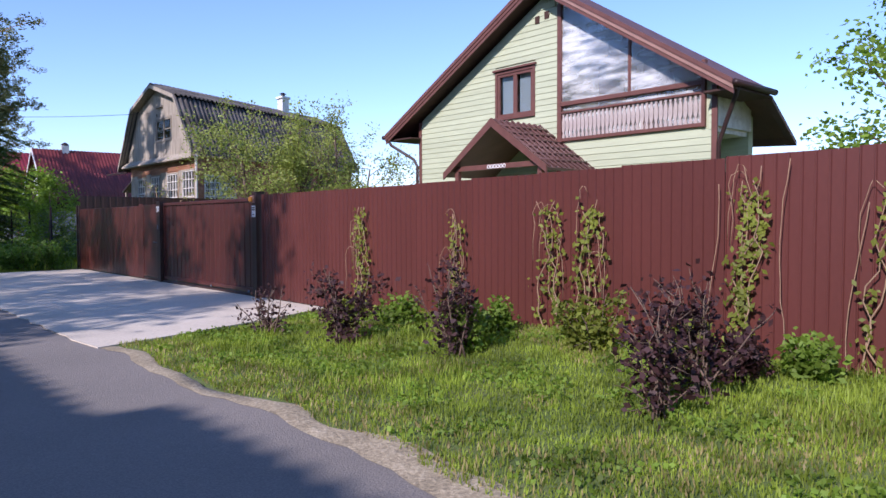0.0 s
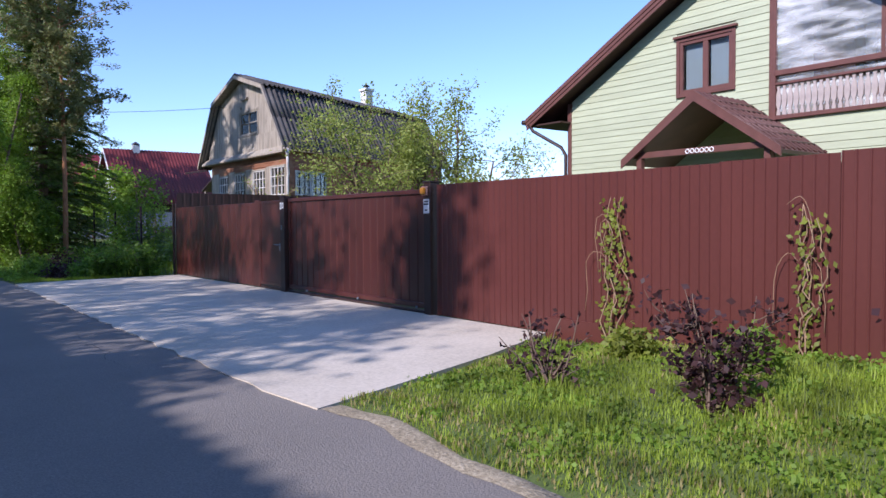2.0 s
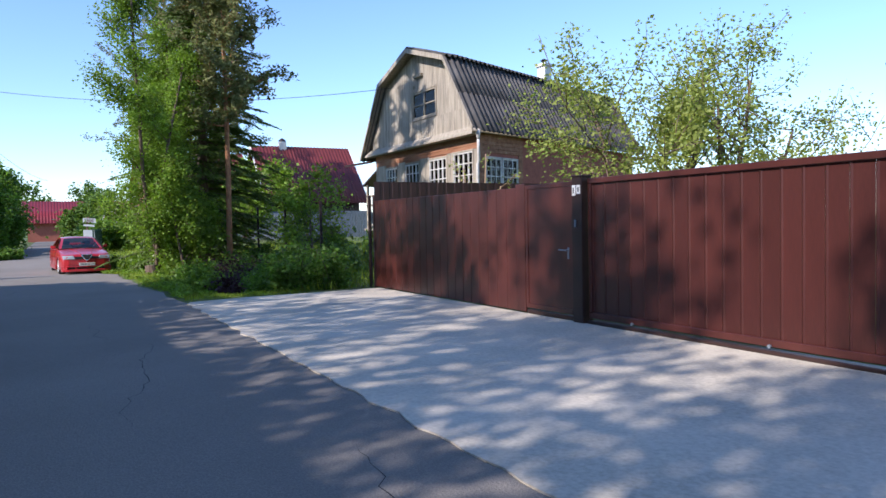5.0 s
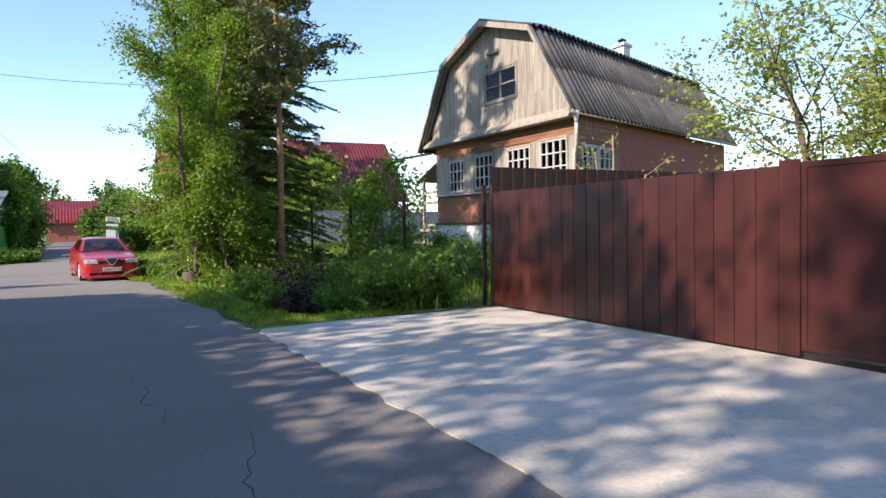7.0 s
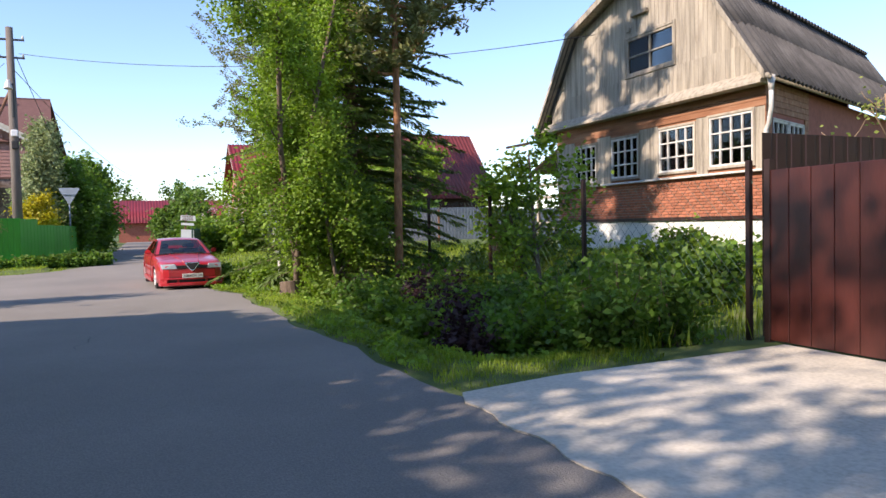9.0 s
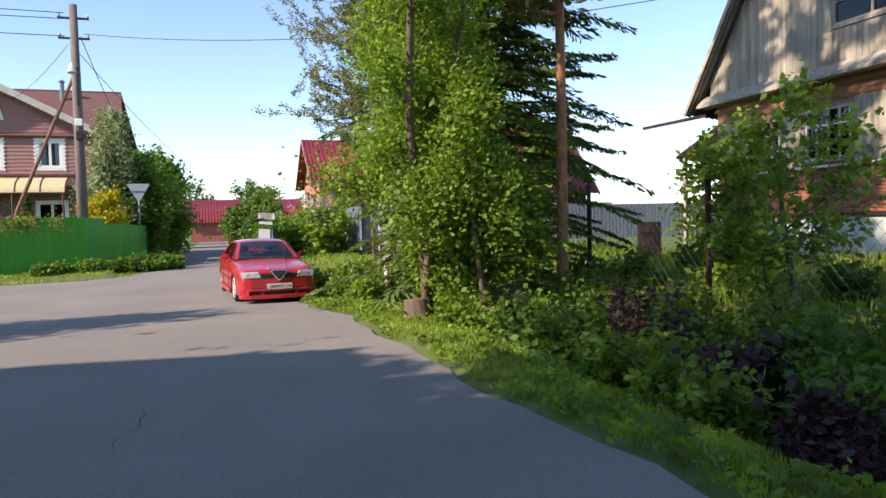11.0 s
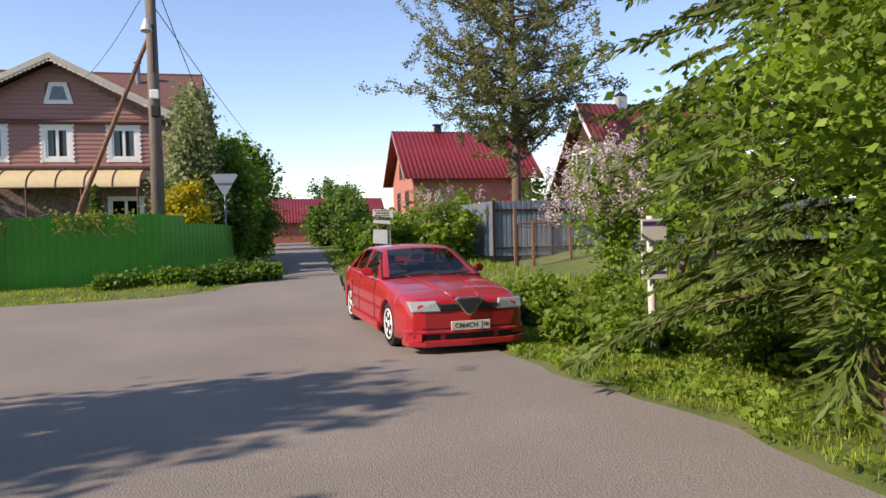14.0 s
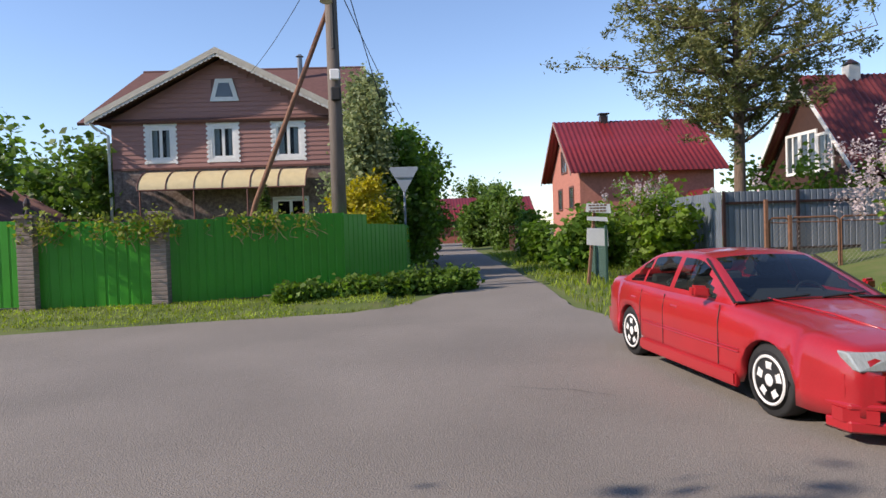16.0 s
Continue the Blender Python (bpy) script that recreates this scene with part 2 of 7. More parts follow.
# ---- mesh helpers ----
class Shape:
    """Gathers vertices and faces, with a material slot for each face."""
    def __init__(self):
        self.v, self.f, self.m = [], [], []

    def add(self, verts, faces, slot=0):
        o = len(self.v)
        self.v += [tuple(p) for p in verts]
        self.f += [tuple(i + o for i in q) for q in faces]
        self.m += [slot] * len(faces)
        return self

    def box(self, x0, x1, y0, y1, z0, z1, slot=0):
        return self.add([(x, y, z) for z in (z0, z1) for y in (y0, y1) for x in (x0, x1)],
                        [(0, 2, 3, 1), (4, 5, 7, 6), (0, 1, 5, 4), (2, 6, 7, 3), (0, 4, 6, 2), (1, 3, 7, 5)], slot)

    def prism(self, poly, off, slot=0):
        """A flat polygon of 3D points drawn out by the vector off."""
        n, o = len(poly), Vector(off)
        self.add([Vector(p) for p in poly] + [Vector(p) + o for p in poly],
                 [tuple(range(n))[::-1], tuple(range(n, 2 * n))] + [(i, (i + 1) % n, n + (i + 1) % n, n + i) for i in range(n)], slot)
        return self

    def beam(self, a, b, w, h, slot=0, up=(0, 0, 1)):
        a, b = Vector(a), Vector(b)
        d = (b - a).normalized()
        s = d.cross(Vector(up))
        s = (s if s.length > 1e-4 else d.cross(Vector((1, 0, 0)))).normalized()
        u = s.cross(d)
        q = [s * x * w / 2 + u * y * h / 2 for x, y in ((-1, -1), (1, -1), (1, 1), (-1, 1))]
        return self.add([a + k for k in q] + [b + k for k in q],
                        [(3, 2, 1, 0), (4, 5, 6, 7)] + [(i, (i + 1) % 4, 4 + (i + 1) % 4, 4 + i) for i in range(4)], slot)

    def tube(self, pts, radii, sides=8, slot=0):
        pts = [Vector(p) for p in pts]
        if not isinstance(radii, (list, tuple)):
            radii = [radii] * len(pts)
        vs, fs = [], []
        ref = Vector((0.31, 0.95, 0.05))
        for i, p in enumerate(pts):
            d = (pts[min(i + 1, len(pts) - 1)] - pts[max(i - 1, 0)]).normalized()
            s = d.cross(ref)
            s = (s if s.length > 0.05 else d.cross(Vector((1, 0, 0)))).normalized()
            u = d.cross(s)
            for k in range(sides):
                a = 2 * math.pi * k / sides
                vs.append(p + (s * math.cos(a) + u * math.sin(a)) * radii[i])
        for i in range(len(pts) - 1):
            for k in range(sides):
                j = (k + 1) % sides
                fs.append((i * sides + k, i * sides + j, (i + 1) * sides + j, (i + 1) * sides + k))
        fs += [tuple(range(sides))[::-1], tuple(range((len(pts) - 1) * sides, len(pts) * sides))]
        return self.add(vs, fs, slot)

    def mesh(self, name, mats, bevel=0.0, smooth=False, segs=1):
        me = bpy.data.meshes.new(name)
        me.from_pydata(self.v, [], self.f)
        for m in (mats if isinstance(mats, (list, tuple)) else [mats]):
            me.materials.append(m)
        me.polygons.foreach_set("material_index", self.m)
        bm = bmesh.new()
        bm.from_mesh(me)
        bmesh.ops.recalc_face_normals(bm, faces=bm.faces)
        if bevel:
            sharp = [e for e in bm.edges if len(e.link_faces) == 2 and e.calc_face_angle(0) > 0.6]
            bmesh.ops.bevel(bm, geom=sharp, offset=bevel, segments=segs, affect="EDGES", clamp_overlap=True)
        bm.to_mesh(me)
        bm.free()
        if smooth:
            me.shade_smooth()
        return me


def thing(name, at, label, category, group="", kind="", turn=0.0):
    e = new(name)
    e.empty_display_size = 0.2
    e.location = at
    e.rotation_euler = (0, 0, radians(turn))
    return tagged(e, label, category, group, kind)


def part(owner, name, me, label="", local=False, at=None, kind=""):
    """A mesh under owner; its coordinates are the world's unless local."""
    ob = new(name, me)
    ob.parent = owner
    if at is not None:
        ob.location = at
    elif not local:
        p = owner.location
        if owner.parent:
            p = p + owner.parent.location
        ob.location = -p
    return tagged(ob, label, kind=kind)


def setting(name, me, label, category):
    return tagged(new(name, me), label, category, kind="structure")


def leaf_mesh(name, centres, along, across, mat, fold=0.25):
    """Many small diamond leaves: rows of centres, half lengths along and across."""
    c, a, b = (np.asarray(q, float) for q in (centres, along, across))
    k = len(c)
    nrm = np.cross(a, b)
    nrm /= np.linalg.norm(nrm, axis=1, keepdims=True) + 1e-9
    lift = nrm * np.linalg.norm(b, axis=1, keepdims=True) * fold
    v = np.stack([c - a, c + b + lift, c + a, c - b + lift], axis=1).reshape(-1, 3)
    me = bpy.data.meshes.new(name)
    me.vertices.add(4 * k)
    me.vertices.foreach_set("co", v.ravel())
    me.loops.add(4 * k)
    me.loops.foreach_set("vertex_index", np.arange(4 * k))
    me.polygons.add(k)
    me.polygons.foreach_set("loop_start", np.arange(0, 4 * k, 4))
    me.polygons.foreach_set("loop_total", np.full(k, 4))
    me.update(calc_edges=True)
    me.materials.append(mat)
    return me


def rand_dirs(rng, k):
    d = rng.normal(size=(k, 3))
    return d / np.linalg.norm(d, axis=1, keepdims=True)


def scatter_leaves(name, rng, points, per, spread, size, mat, droop=0.0, long=1.5):
    """per leaves round each point."""
    p = np.repeat(np.asarray(points, float), per, axis=0)
    p = p + rng.normal(size=p.shape) * spread
    k = len(p)
    d = rand_dirs(rng, k)
    d[:, 2] = d[:, 2] * 0.6 - droop
    d /= np.linalg.norm(d, axis=1, keepdims=True)
    e = np.cross(d, rand_dirs(rng, k))
    e /= np.linalg.norm(e, axis=1, keepdims=True) + 1e-9
    s = size * rng.uniform(0.6, 1.3, (k, 1))
    return leaf_mesh(name, p, d * s * long * 0.5, e * s * 0.5, mat)


def limb_path(rng, a, d, length, n=5, bend=0.2, rise=0.1):
    pts, p, d = [Vector(a)], Vector(a), Vector(d).normalized()
    for i in range(n):
        d = (d + Vector(rng.normal(size=3)) * bend + Vector((0, 0, rise))).normalized()
        p = p + d * (length / n)
        pts.append(p.copy())
    return pts


def along_path(pts, k):
    """k points spread over the outer three quarters of a path."""
    out = []
    for i in range(k):
        t = (0.25 + 0.75 * (i + 0.5) / k) * (len(pts) - 1)
        j = min(int(t), len(pts) - 2)
        out.append(pts[j].lerp(pts[j + 1], t - j))
    return out


def broad_tree(at, height, radius, crown_from, trunk_r, seed, leaf=0.09, per=40, limbs=26, mat=None, bark=None, stems=1,
               label="leafy deciduous tree in fresh green leaf", name="deciduous_tree", spread=0.22, group="", category="tree", up=0.55):
    rng = np.random.default_rng(seed)
    mat, bark = mat or LF_BROAD, bark or BARK
    e = thing(name, at, label, category, group)
    wood, tips = Shape(), []
    for s in range(stems):
        lean = Vector((rng.normal() * 0.12, rng.normal() * 0.12, 1)) if stems == 1 else Vector((rng.normal() * 0.3, rng.normal() * 0.3, 1))
        off = Vector((rng.normal() * 0.15, rng.normal() * 0.15, -0.1)) if stems > 1 else Vector((0, 0, -0.1))
        tr = limb_path(rng, off, lean, height * (0.92 if s == 0 else rng.uniform(0.6, 0.9)), 8, 0.06, 0.05)
        r0 = trunk_r / (stems ** 0.4)
        wood.tube(tr, [r0 * (1.15 - i / len(tr)) + 0.008 for i in range(len(tr))], 8)
        for k in range(max(3, limbs // stems)):
            t = crown_from + (1 - crown_from) * (k + rng.uniform(0, 1)) / max(3, limbs // stems)
            i = min(int(t * 8), 7)
            a = tr[i].lerp(tr[i + 1], t * 8 - i)
            ang = rng.uniform(0, 2 * math.pi)
            size = radius * (0.45 + 0.75 * math.sin(math.pi * min(1, 0.25 + 0.75 * (t - crown_from) / (1 - crown_from)))) * rng.uniform(0.6, 1.15)
            pts = limb_path(rng, a, (math.cos(ang), math.sin(ang), rng.uniform(0.1, 2 * up)), size, 5, 0.16, 0.06)
            wood.tube(pts, [r0 * 0.34 * (1 - j / 5.5) * (1.1 - 0.6 * t) + 0.004 for j in range(6)], 5)
            tips += along_path(pts, 5)
            for q in range(3):
                b = pts[2 + q % 3]
                tw = limb_path(rng, b, rng.normal(size=3) + np.array((math.cos(ang), math.sin(ang), 0.3)), size * 0.42, 3, 0.2, 0.05)
                wood.tube(tw, [0.012, 0.009, 0.006, 0.003], 3)
                tips += along_path(tw, 3)
    part(e, "trunk", wood.mesh("trunk", bark, smooth=True), local=True)
    part(e, "foliage", scatter_leaves("foliage", rng, tips, per, spread, leaf, mat), local=True)
    return e


def spruce_tree(at, height, radius, seed, label="tall dark green spruce with drooping branches", bare=0.08, per=22, name="spruce_tree"):
    rng = np.random.default_rng(seed)
    e = thing(name, at, label, "tree")
    wood = Shape()
    wood.tube([(0, 0, -0.1), (0.03, 0, height * 0.5), (0, 0.02, height)], [0.2, 0.12, 0.02], 8)
    c, a, b = [], [], []
    z = height * bare
    while z < height * 0.985:
        L = radius * (1 - z / height) ** 0.75 * rng.uniform(0.75, 1.1)
        for k in range(int(rng.integers(7, 11))):
            ang = rng.uniform(0, 2 * math.pi)
            ll = L * rng.uniform(0.65, 1.15)
            pts = limb_path(rng, (0, 0, z), (math.cos(ang), math.sin(ang), 0.12), ll, 5, 0.07, -0.1)
            wood.tube(pts, [0.028, 0.022, 0.017, 0.012, 0.008, 0.004], 4)
            d = np.array((math.cos(ang), math.sin(ang), 0.0))
            side = np.array((-d[1], d[0], 0.0))
            for q in range(int(per * (0.4 + ll / radius))):
                t = rng.uniform(0.12, 1.0)
                j = min(int(t * 5), 4)
                p = np.array(pts[j].lerp(pts[j + 1], t * 5 - j))
                w = rng.uniform(-1, 1)
                reach = (0.1 + 0.3 * ll * (1 - t * 0.75)) * w
                dirn = d * rng.uniform(0.2, 0.9) + side * w * 1.3 + np.array((0, 0, -rng.uniform(0.15, 0.75)))
                dirn /= np.linalg.norm(dirn)
                c.append(p + side * reach * 0.7 + d * abs(reach) * 0.3 + np.array((0, 0, -0.1 * abs(reach))))
                a.append(dirn * rng.uniform(0.06, 0.12))
                x = np.cross(dirn, rng.normal(size=3))
                b.append(x / (np.linalg.norm(x) + 1e-9) * rng.uniform(0.013, 0.026))
        z += height * rng.uniform(0.01, 0.017) + 0.04
    part(e, "trunk", wood.mesh("trunk", BARK, smooth=True), local=True)
    part(e, "foliage", leaf_mesh("foliage", c, a, b, LF_SPRUCE), local=True)
    return e


def pine_tree(at, height, radius, crown_from, trunk_r, seed, limbs=34, per=9, label="tall pine with orange bark and sparse needles", lean=(0, 0), rise=0.25, bark=None):
    rng = np.random.default_rng(seed)
    e = thing("pine_tree", at, label, "tree")
    wood, c, a, b = Shape(), [], [], []
    tr = [Vector((lean[0] * t + 0.05 * math.sin(5 * t), lean[1] * t, height * t - 0.15 * (t == 0))) for t in np.linspace(0, 1, 9)]
    wood.tube(tr, [trunk_r * (1.05 - 0.85 * t) for t in np.linspace(0, 1, 9)], 10)
    for k in range(limbs):
        t = crown_from + (1 - crown_from) * (k + rng.uniform(0, 1)) / limbs
        i = min(int(t * 8), 7)
        o = tr[i].lerp(tr[i + 1], t * 8 - i)
        ang = rng.uniform(0, 2 * math.pi)
        s = (t - crown_from) / (1 - crown_from)
        L = radius * (0.45 + 0.9 * math.sin(math.pi * min(1.0, 0.2 + 0.72 * s))) * rng.uniform(0.55, 1.1) * (1.0 if s < 0.8 else 0.7)
        pts = limb_path(rng, o, (math.cos(ang), math.sin(ang), rng.uniform(-0.05, 0.5)), L, 5, 0.18, rise * 0.4)
        wood.tube(pts, [trunk_r * 0.3 * (1 - j / 5.6) * (1.15 - 0.7 * s) + 0.004 for j in range(6)], 5)
        tips = along_path(pts, 4)
        for q in range(6):
            tw = limb_path(rng, pts[1 + q % 5], rng.normal(size=3) * 0.8 + np.array((math.cos(ang), math.sin(ang), 0.35)), L * 0.36 + 0.12, 3, 0.25, 0.12)
            wood.tube(tw, [0.011, 0.008, 0.006, 0.004], 3)
            tips += along_path(tw, 4)
        for p in tips:
            for q in range(per):
                p2 = np.array(p) + rng.normal(size=3) * 0.09
                d = rand_dirs(rng, 1)[0]
                d[2] = abs(d[2]) * 0.6 + 0.1
                c.append(p2 + d * 0.07)
                a.append(d * rng.uniform(0.06, 0.12))
                x = np.cross(d, rng.normal(size=3))
                b.append(x / (np.linalg.norm(x) + 1e-9) * rng.uniform(0.018, 0.04))
    part(e, "trunk", wood.mesh("trunk", bark or PINE_BARK, smooth=True), local=True)
    part(e, "foliage", leaf_mesh("foliage", c, a, b, LF_PINE), local=True)
    return e


def shrub(at, height, radius, seed, mat, leaf=0.05, per=26, stems=9, label="leafy green shrub", name="shrub", group="", spread=0.07, bark=None, up=1.2):
    rng = np.random.default_rng(seed)
    e = thing(name, at, label, "shrub", group)
    wood, tips = Shape(), []
    for s in range(stems):
        ang, out = rng.uniform(0, 2 * math.pi), rng.uniform(0.15, 1.0) * radius / height
        pts = limb_path(rng, (rng.normal() * 0.05, rng.normal() * 0.05, -0.05), (math.cos(ang) * out, math.sin(ang) * out, up), height * rng.uniform(0.7, 1.12), 5, 0.14, 0.03)
        wood.tube(pts, [0.014, 0.011, 0.009, 0.007, 0.005, 0.003], 4)
        tips += along_path(pts, 6)
        for q in range(4):
            tw = limb_path(rng, pts[1 + q], rng.normal(size=3) + np.array((math.cos(ang), math.sin(ang), 0.5)), height * 0.3, 3, 0.25, 0.1)
            wood.tube(tw, [0.006, 0.005, 0.004, 0.002], 3)
            tips += along_path(tw, 4)
    part(e, "stems", wood.mesh("stems", bark or BARK, smooth=True), local=True)
    part(e, "foliage", scatter_leaves("foliage", rng, tips, per, spread, leaf, mat), local=True)
    return e


# ---- ground, road, forecourt ----
def sstep(a, b, x):
    t = min(1.0, max(0.0, (x - a) / (b - a)))
    return t * t * (3 - 2 * t)


def dip(y):
    """The road sinks a little before the junction."""
    return -0.2 * sstep(33.5, 39.5, y) * (1 - sstep(43, 51, y))


def road_edge(y):
    """x of the road's right edge."""
    return 2.62 - 0.5 * sstep(20, 32, y) - 0.35 * sstep(32, 39, y) - 1.1 * sstep(42, 48, y) + 0.06 * math.sin(y * 1.7) + 0.04 * math.sin(y * 4.1)


def ground_z(x, y):
    z = 0.0
    if x > 2.0:
        z += 0.17 * sstep(2.7, 6.4, x) * (1 - sstep(7.0, 10.0, y))
        z -= 0.5 * sstep(2.9, 4.3, x) * sstep(24.6, 26.5, y) * (1 - sstep(35.5, 38.5, y)) * (1 - sstep(5.6, 7.0, x))
        z += 0.45 * sstep(6.6, 10.5, x) * sstep(24.5, 26, y)
        z += 0.15 * sstep(2.4, 5.0, x) * sstep(37, 41, y)
        z += 0.03 * noise.noise(Vector((x * 1.3, y * 1.3, 0))) * sstep(2.6, 3.4, x)
    if x < -3 and y > 47.2:
        z += 0.12 * sstep(47.2, 48.4, y)
    z += dip(y)
    on_road = -4.8 < x < road_edge(y) + 0.1 and y < 48 or (x < -3 and 32 < y < 47) or (-1.6 < x < 1.2 + 0.02 * (y - 47) and y > 44)
    on_slab = 2.3 < x < 7.2 and 8.9 < y < 24.3
    return z - (0.06 if on_road or on_slab else 0.0)


def ground_sheet():
    xs = np.concatenate([[-900, -300, -120, -60, -35, -22], np.arange(-14, 18.1, 0.4), [22, 30, 45, 80, 200, 900]])
    ys = np.concatenate([[-900, -300, -100, -50, -25], np.arange(-12, 66, 0.4), [70, 80, 100, 150, 300, 900]])
    v = [(x, y, ground_z(x, y)) for y in ys for x in xs]
    n = len(xs)
    f = [(j * n + i, j * n + i + 1, (j + 1) * n + i + 1, (j + 1) * n + i) for j in range(len(ys) - 1) for i in range(n - 1)]
    return Shape().add(v, f).mesh("ground", SOIL, smooth=True)


setting("ground", ground_sheet(), "grassy earth ground with a shallow ditch beside the road", "ground")


def road_sheet():
    ys = np.arange(-40, 49.1, 0.5)
    right = [(road_edge(y), y) for y in ys]
    lane_r = [(0.75 + 0.035 * (y - 49) + 0.06 * math.sin(y), y) for y in np.arange(50, 131, 2.0)]
    lane_l = [(-1.45 + 0.005 * (y - 49) + 0.06 * math.sin(y * 0.8), y) for y in np.arange(130, 50, -2.0)]
    left = [(-1.7, 50.2), (-2.4, 48.6), (-3.6, 47.4), (-6.5, 46.9), (-10, 46.2), (-20, 45.5), (-60, 44), (-60, 36), (-12, 36), (-6.5, 34), (-4.8, 30), (-4.8, -40)]
    poly = [(x, y, -0.1) for x, y in right + lane_r + lane_l + left]
    me = Shape().prism(poly, (0, 0, 0.104)).mesh("road", ASPHALT)
    bm = bmesh.new()
    bm.from_mesh(me)
    for yc in np.arange(33.5, 51.1, 0.7):
        bmesh.ops.bisect_plane(bm, geom=bm.verts[:] + bm.edges[:] + bm.faces[:], plane_co=(0, yc, 0), plane_no=(0, 1, 0))
    for q in bm.verts:
        q.co.z += dip(q.co.y)
    bm.to_mesh(me)
    bm.free()
    return me


setting("road", road_sheet(), "worn grey asphalt road meeting a narrow lane", "road")


def road_shoulder():
    """Sandy strip that frays between asphalt and grass."""
    s = Shape()
    ys = np.arange(-12, 8.9, 0.25)
    v = []
    for y in ys:
        e = road_edge(y)
        w = 0.12 + 0.16 * noise.noise(Vector((y * 0.9, 3, 0))) + 0.1 * noise.noise(Vector((y * 3.1, 8, 0))) + 0.25 * sstep(2.0, 2.8, y) * (1 - sstep(3.6, 4.4, y))
        v += [(e - 0.1 + 0.08 * noise.noise(Vector((y * 3, 0, 0))), y, 0.008), (e + w * 0.5, y, 0.014 + 0.012 * noise.noise(Vector((y * 2, 1, 0)))), (e + w, y, ground_z(e + w, y) - 0.01)]
    f = [(3 * i + k, 3 * i + k + 1, 3 * i + k + 4, 3 * i + k + 3) for i in range(len(ys) - 1) for k in range(2)]
    return s.add(v, f).mesh("shoulder", SANDY, smooth=True)


setting("road_shoulder", road_shoulder(), "sandy crumbled shoulder along the asphalt", "road shoulder")


def forecourt():
    """Concrete apron before the gate, tilted a little, with a broken edge along the asphalt."""
    near = [(2.5, 8.75), (3.5, 9.05), (5.0, 9.55), (6.52, 10.2)]
    far = [(6.52, 24.25), (5.0, 24.15), (3.6, 24.1), (2.55, 23.9)]
    edge = [(2.45 + 0.05 * noise.noise(Vector((y * 2.2, 7, 0))) + 0.02 * math.sin(y * 9), y) for y in np.arange(23.6, 9.0, -0.2)]
    poly = [(x, y, -0.12) for x, y in near + far + edge]
    return Shape().prism(poly, (0, 0, 0.136)).mesh("forecourt", CONCRETE)


setting("pavement", forecourt(), "pale concrete forecourt slab in front of the gate", "pavement")

FX = 6.55  # the fence's plane


def fence_top(y):
    return 1.99 + 0.012 * max(0, 8 - y)


def rib_profile(width, pitch, depth, flat=0.62):
    """(across, proud) pairs of trapezoid ribs."""
    out, y = [], 0.0
    while y < width - 1e-6:
        out += [(y, 0.0), (y + pitch * flat, 0.0), (y + pitch * (flat + 0.06), depth), (y + pitch * 0.94, depth)]
        y += pitch
    return out + [(width, 0.0)]


def rib_panel(name, width, height, pitch, depth, mat, flat=0.62):
    """Upright ribbed sheet along +y, proud towards -x, 2 cm back to front."""
    pr = rib_profile(width, pitch, depth, flat)
    v = [(-d, y, z) for z in (0, height) for y, d in pr] + [(-d + 0.006, y, z) for z in (0, height) for y, d in pr]
    n = len(pr)
    f = [(i, i + 1, n + i + 1, n + i) for i in range(n - 1)]
    f += [(2 * n + i + 1, 2 * n + i, 3 * n + i, 3 * n + i + 1) for i in range(n - 1)]
    f += [(n + i, n + i + 1, 3 * n + i + 1, 3 * n + i) for i in range(n - 1)]
    f += [(0, n, 3 * n, 2 * n), (n - 1, 3 * n - 1, 4 * n - 1, 2 * n - 1)[::-1]]
    return Shape().add(v, f).mesh(name, mat)


# brown sheet fence along the road
fence = thing("sheet_fence", (FX, 0, 0), "dark red-brown ribbed metal sheet fence along the verge", "fence")
sheet = rib_panel("panel", 1.15, 1.97, 0.115, 0.014, BROWN_SHEET, 0.80)
y = 12.46 - 1.15
while y > -14:
    p = part(fence, "panel", sheet, local=True, at=(0, y, fence_top(y) - 1.97))
    p.rotation_euler = (random.uniform(-0.002, 0.002), random.uniform(-0.004, 0.004), 0)
    y -= 1.152
rails = Shape()
for z in (0.55, 1.6):
    rails.box(FX + 0.03, FX + 0.07, -14, 12.4, z, z + 0.04)
yy = -13.0
while yy < 12:
    rails.box(FX + 0.07, FX + 0.13, yy, yy + 0.06, -0.1, 1.9)
    yy += 2.3
part(fence, "rail", rails.mesh("rail", DARK_STEEL))
# Added sheet that keeps light from showing between the panels.
part(fence, "backing_sheet", Shape().box(FX + 0.02, FX + 0.026, -14, 12.4, 0.1, 1.92).mesh("backing_sheet", DARK_STEEL))
base_b = Shape()
base_b.box(FX - 0.026, FX - 0.018, -14, 10.2, -0.05, 0.22)
part(fence, "base_board", base_b.mesh("base_board", BROWN_SHEET))

# gate group
gate = thing("sliding_gate", (FX, 15.0, 0), "dark red-brown sliding metal gate with plank-like ribs", "gate")
gp = rib_panel("panel", 0.226, 1.72, 0.226, 0.010, BROWN_GATE, 0.86)
for i in range(20):
    part(gate, "panel", gp, local=True, at=(0.02, 12.78 + i * 0.23 - 15.0, 0.16))
g = Shape()
for z0, z1 in ((0.09, 0.17), (1.87, 1.94)):
    g.box(FX - 0.02, FX + 0.05, 12.74, 17.42, z0, z1)
for y0 in (12.74, 17.36):
    g.box(FX - 0.02, FX + 0.05, y0, y0 + 0.06, 0.17, 1.87)
part(gate, "frame", g.mesh("frame", BROWN_GATE, 0.006))
g = Shape().box(FX - 0.05, FX + 0.09, 12.74, 17.42, 0.016, 0.06)
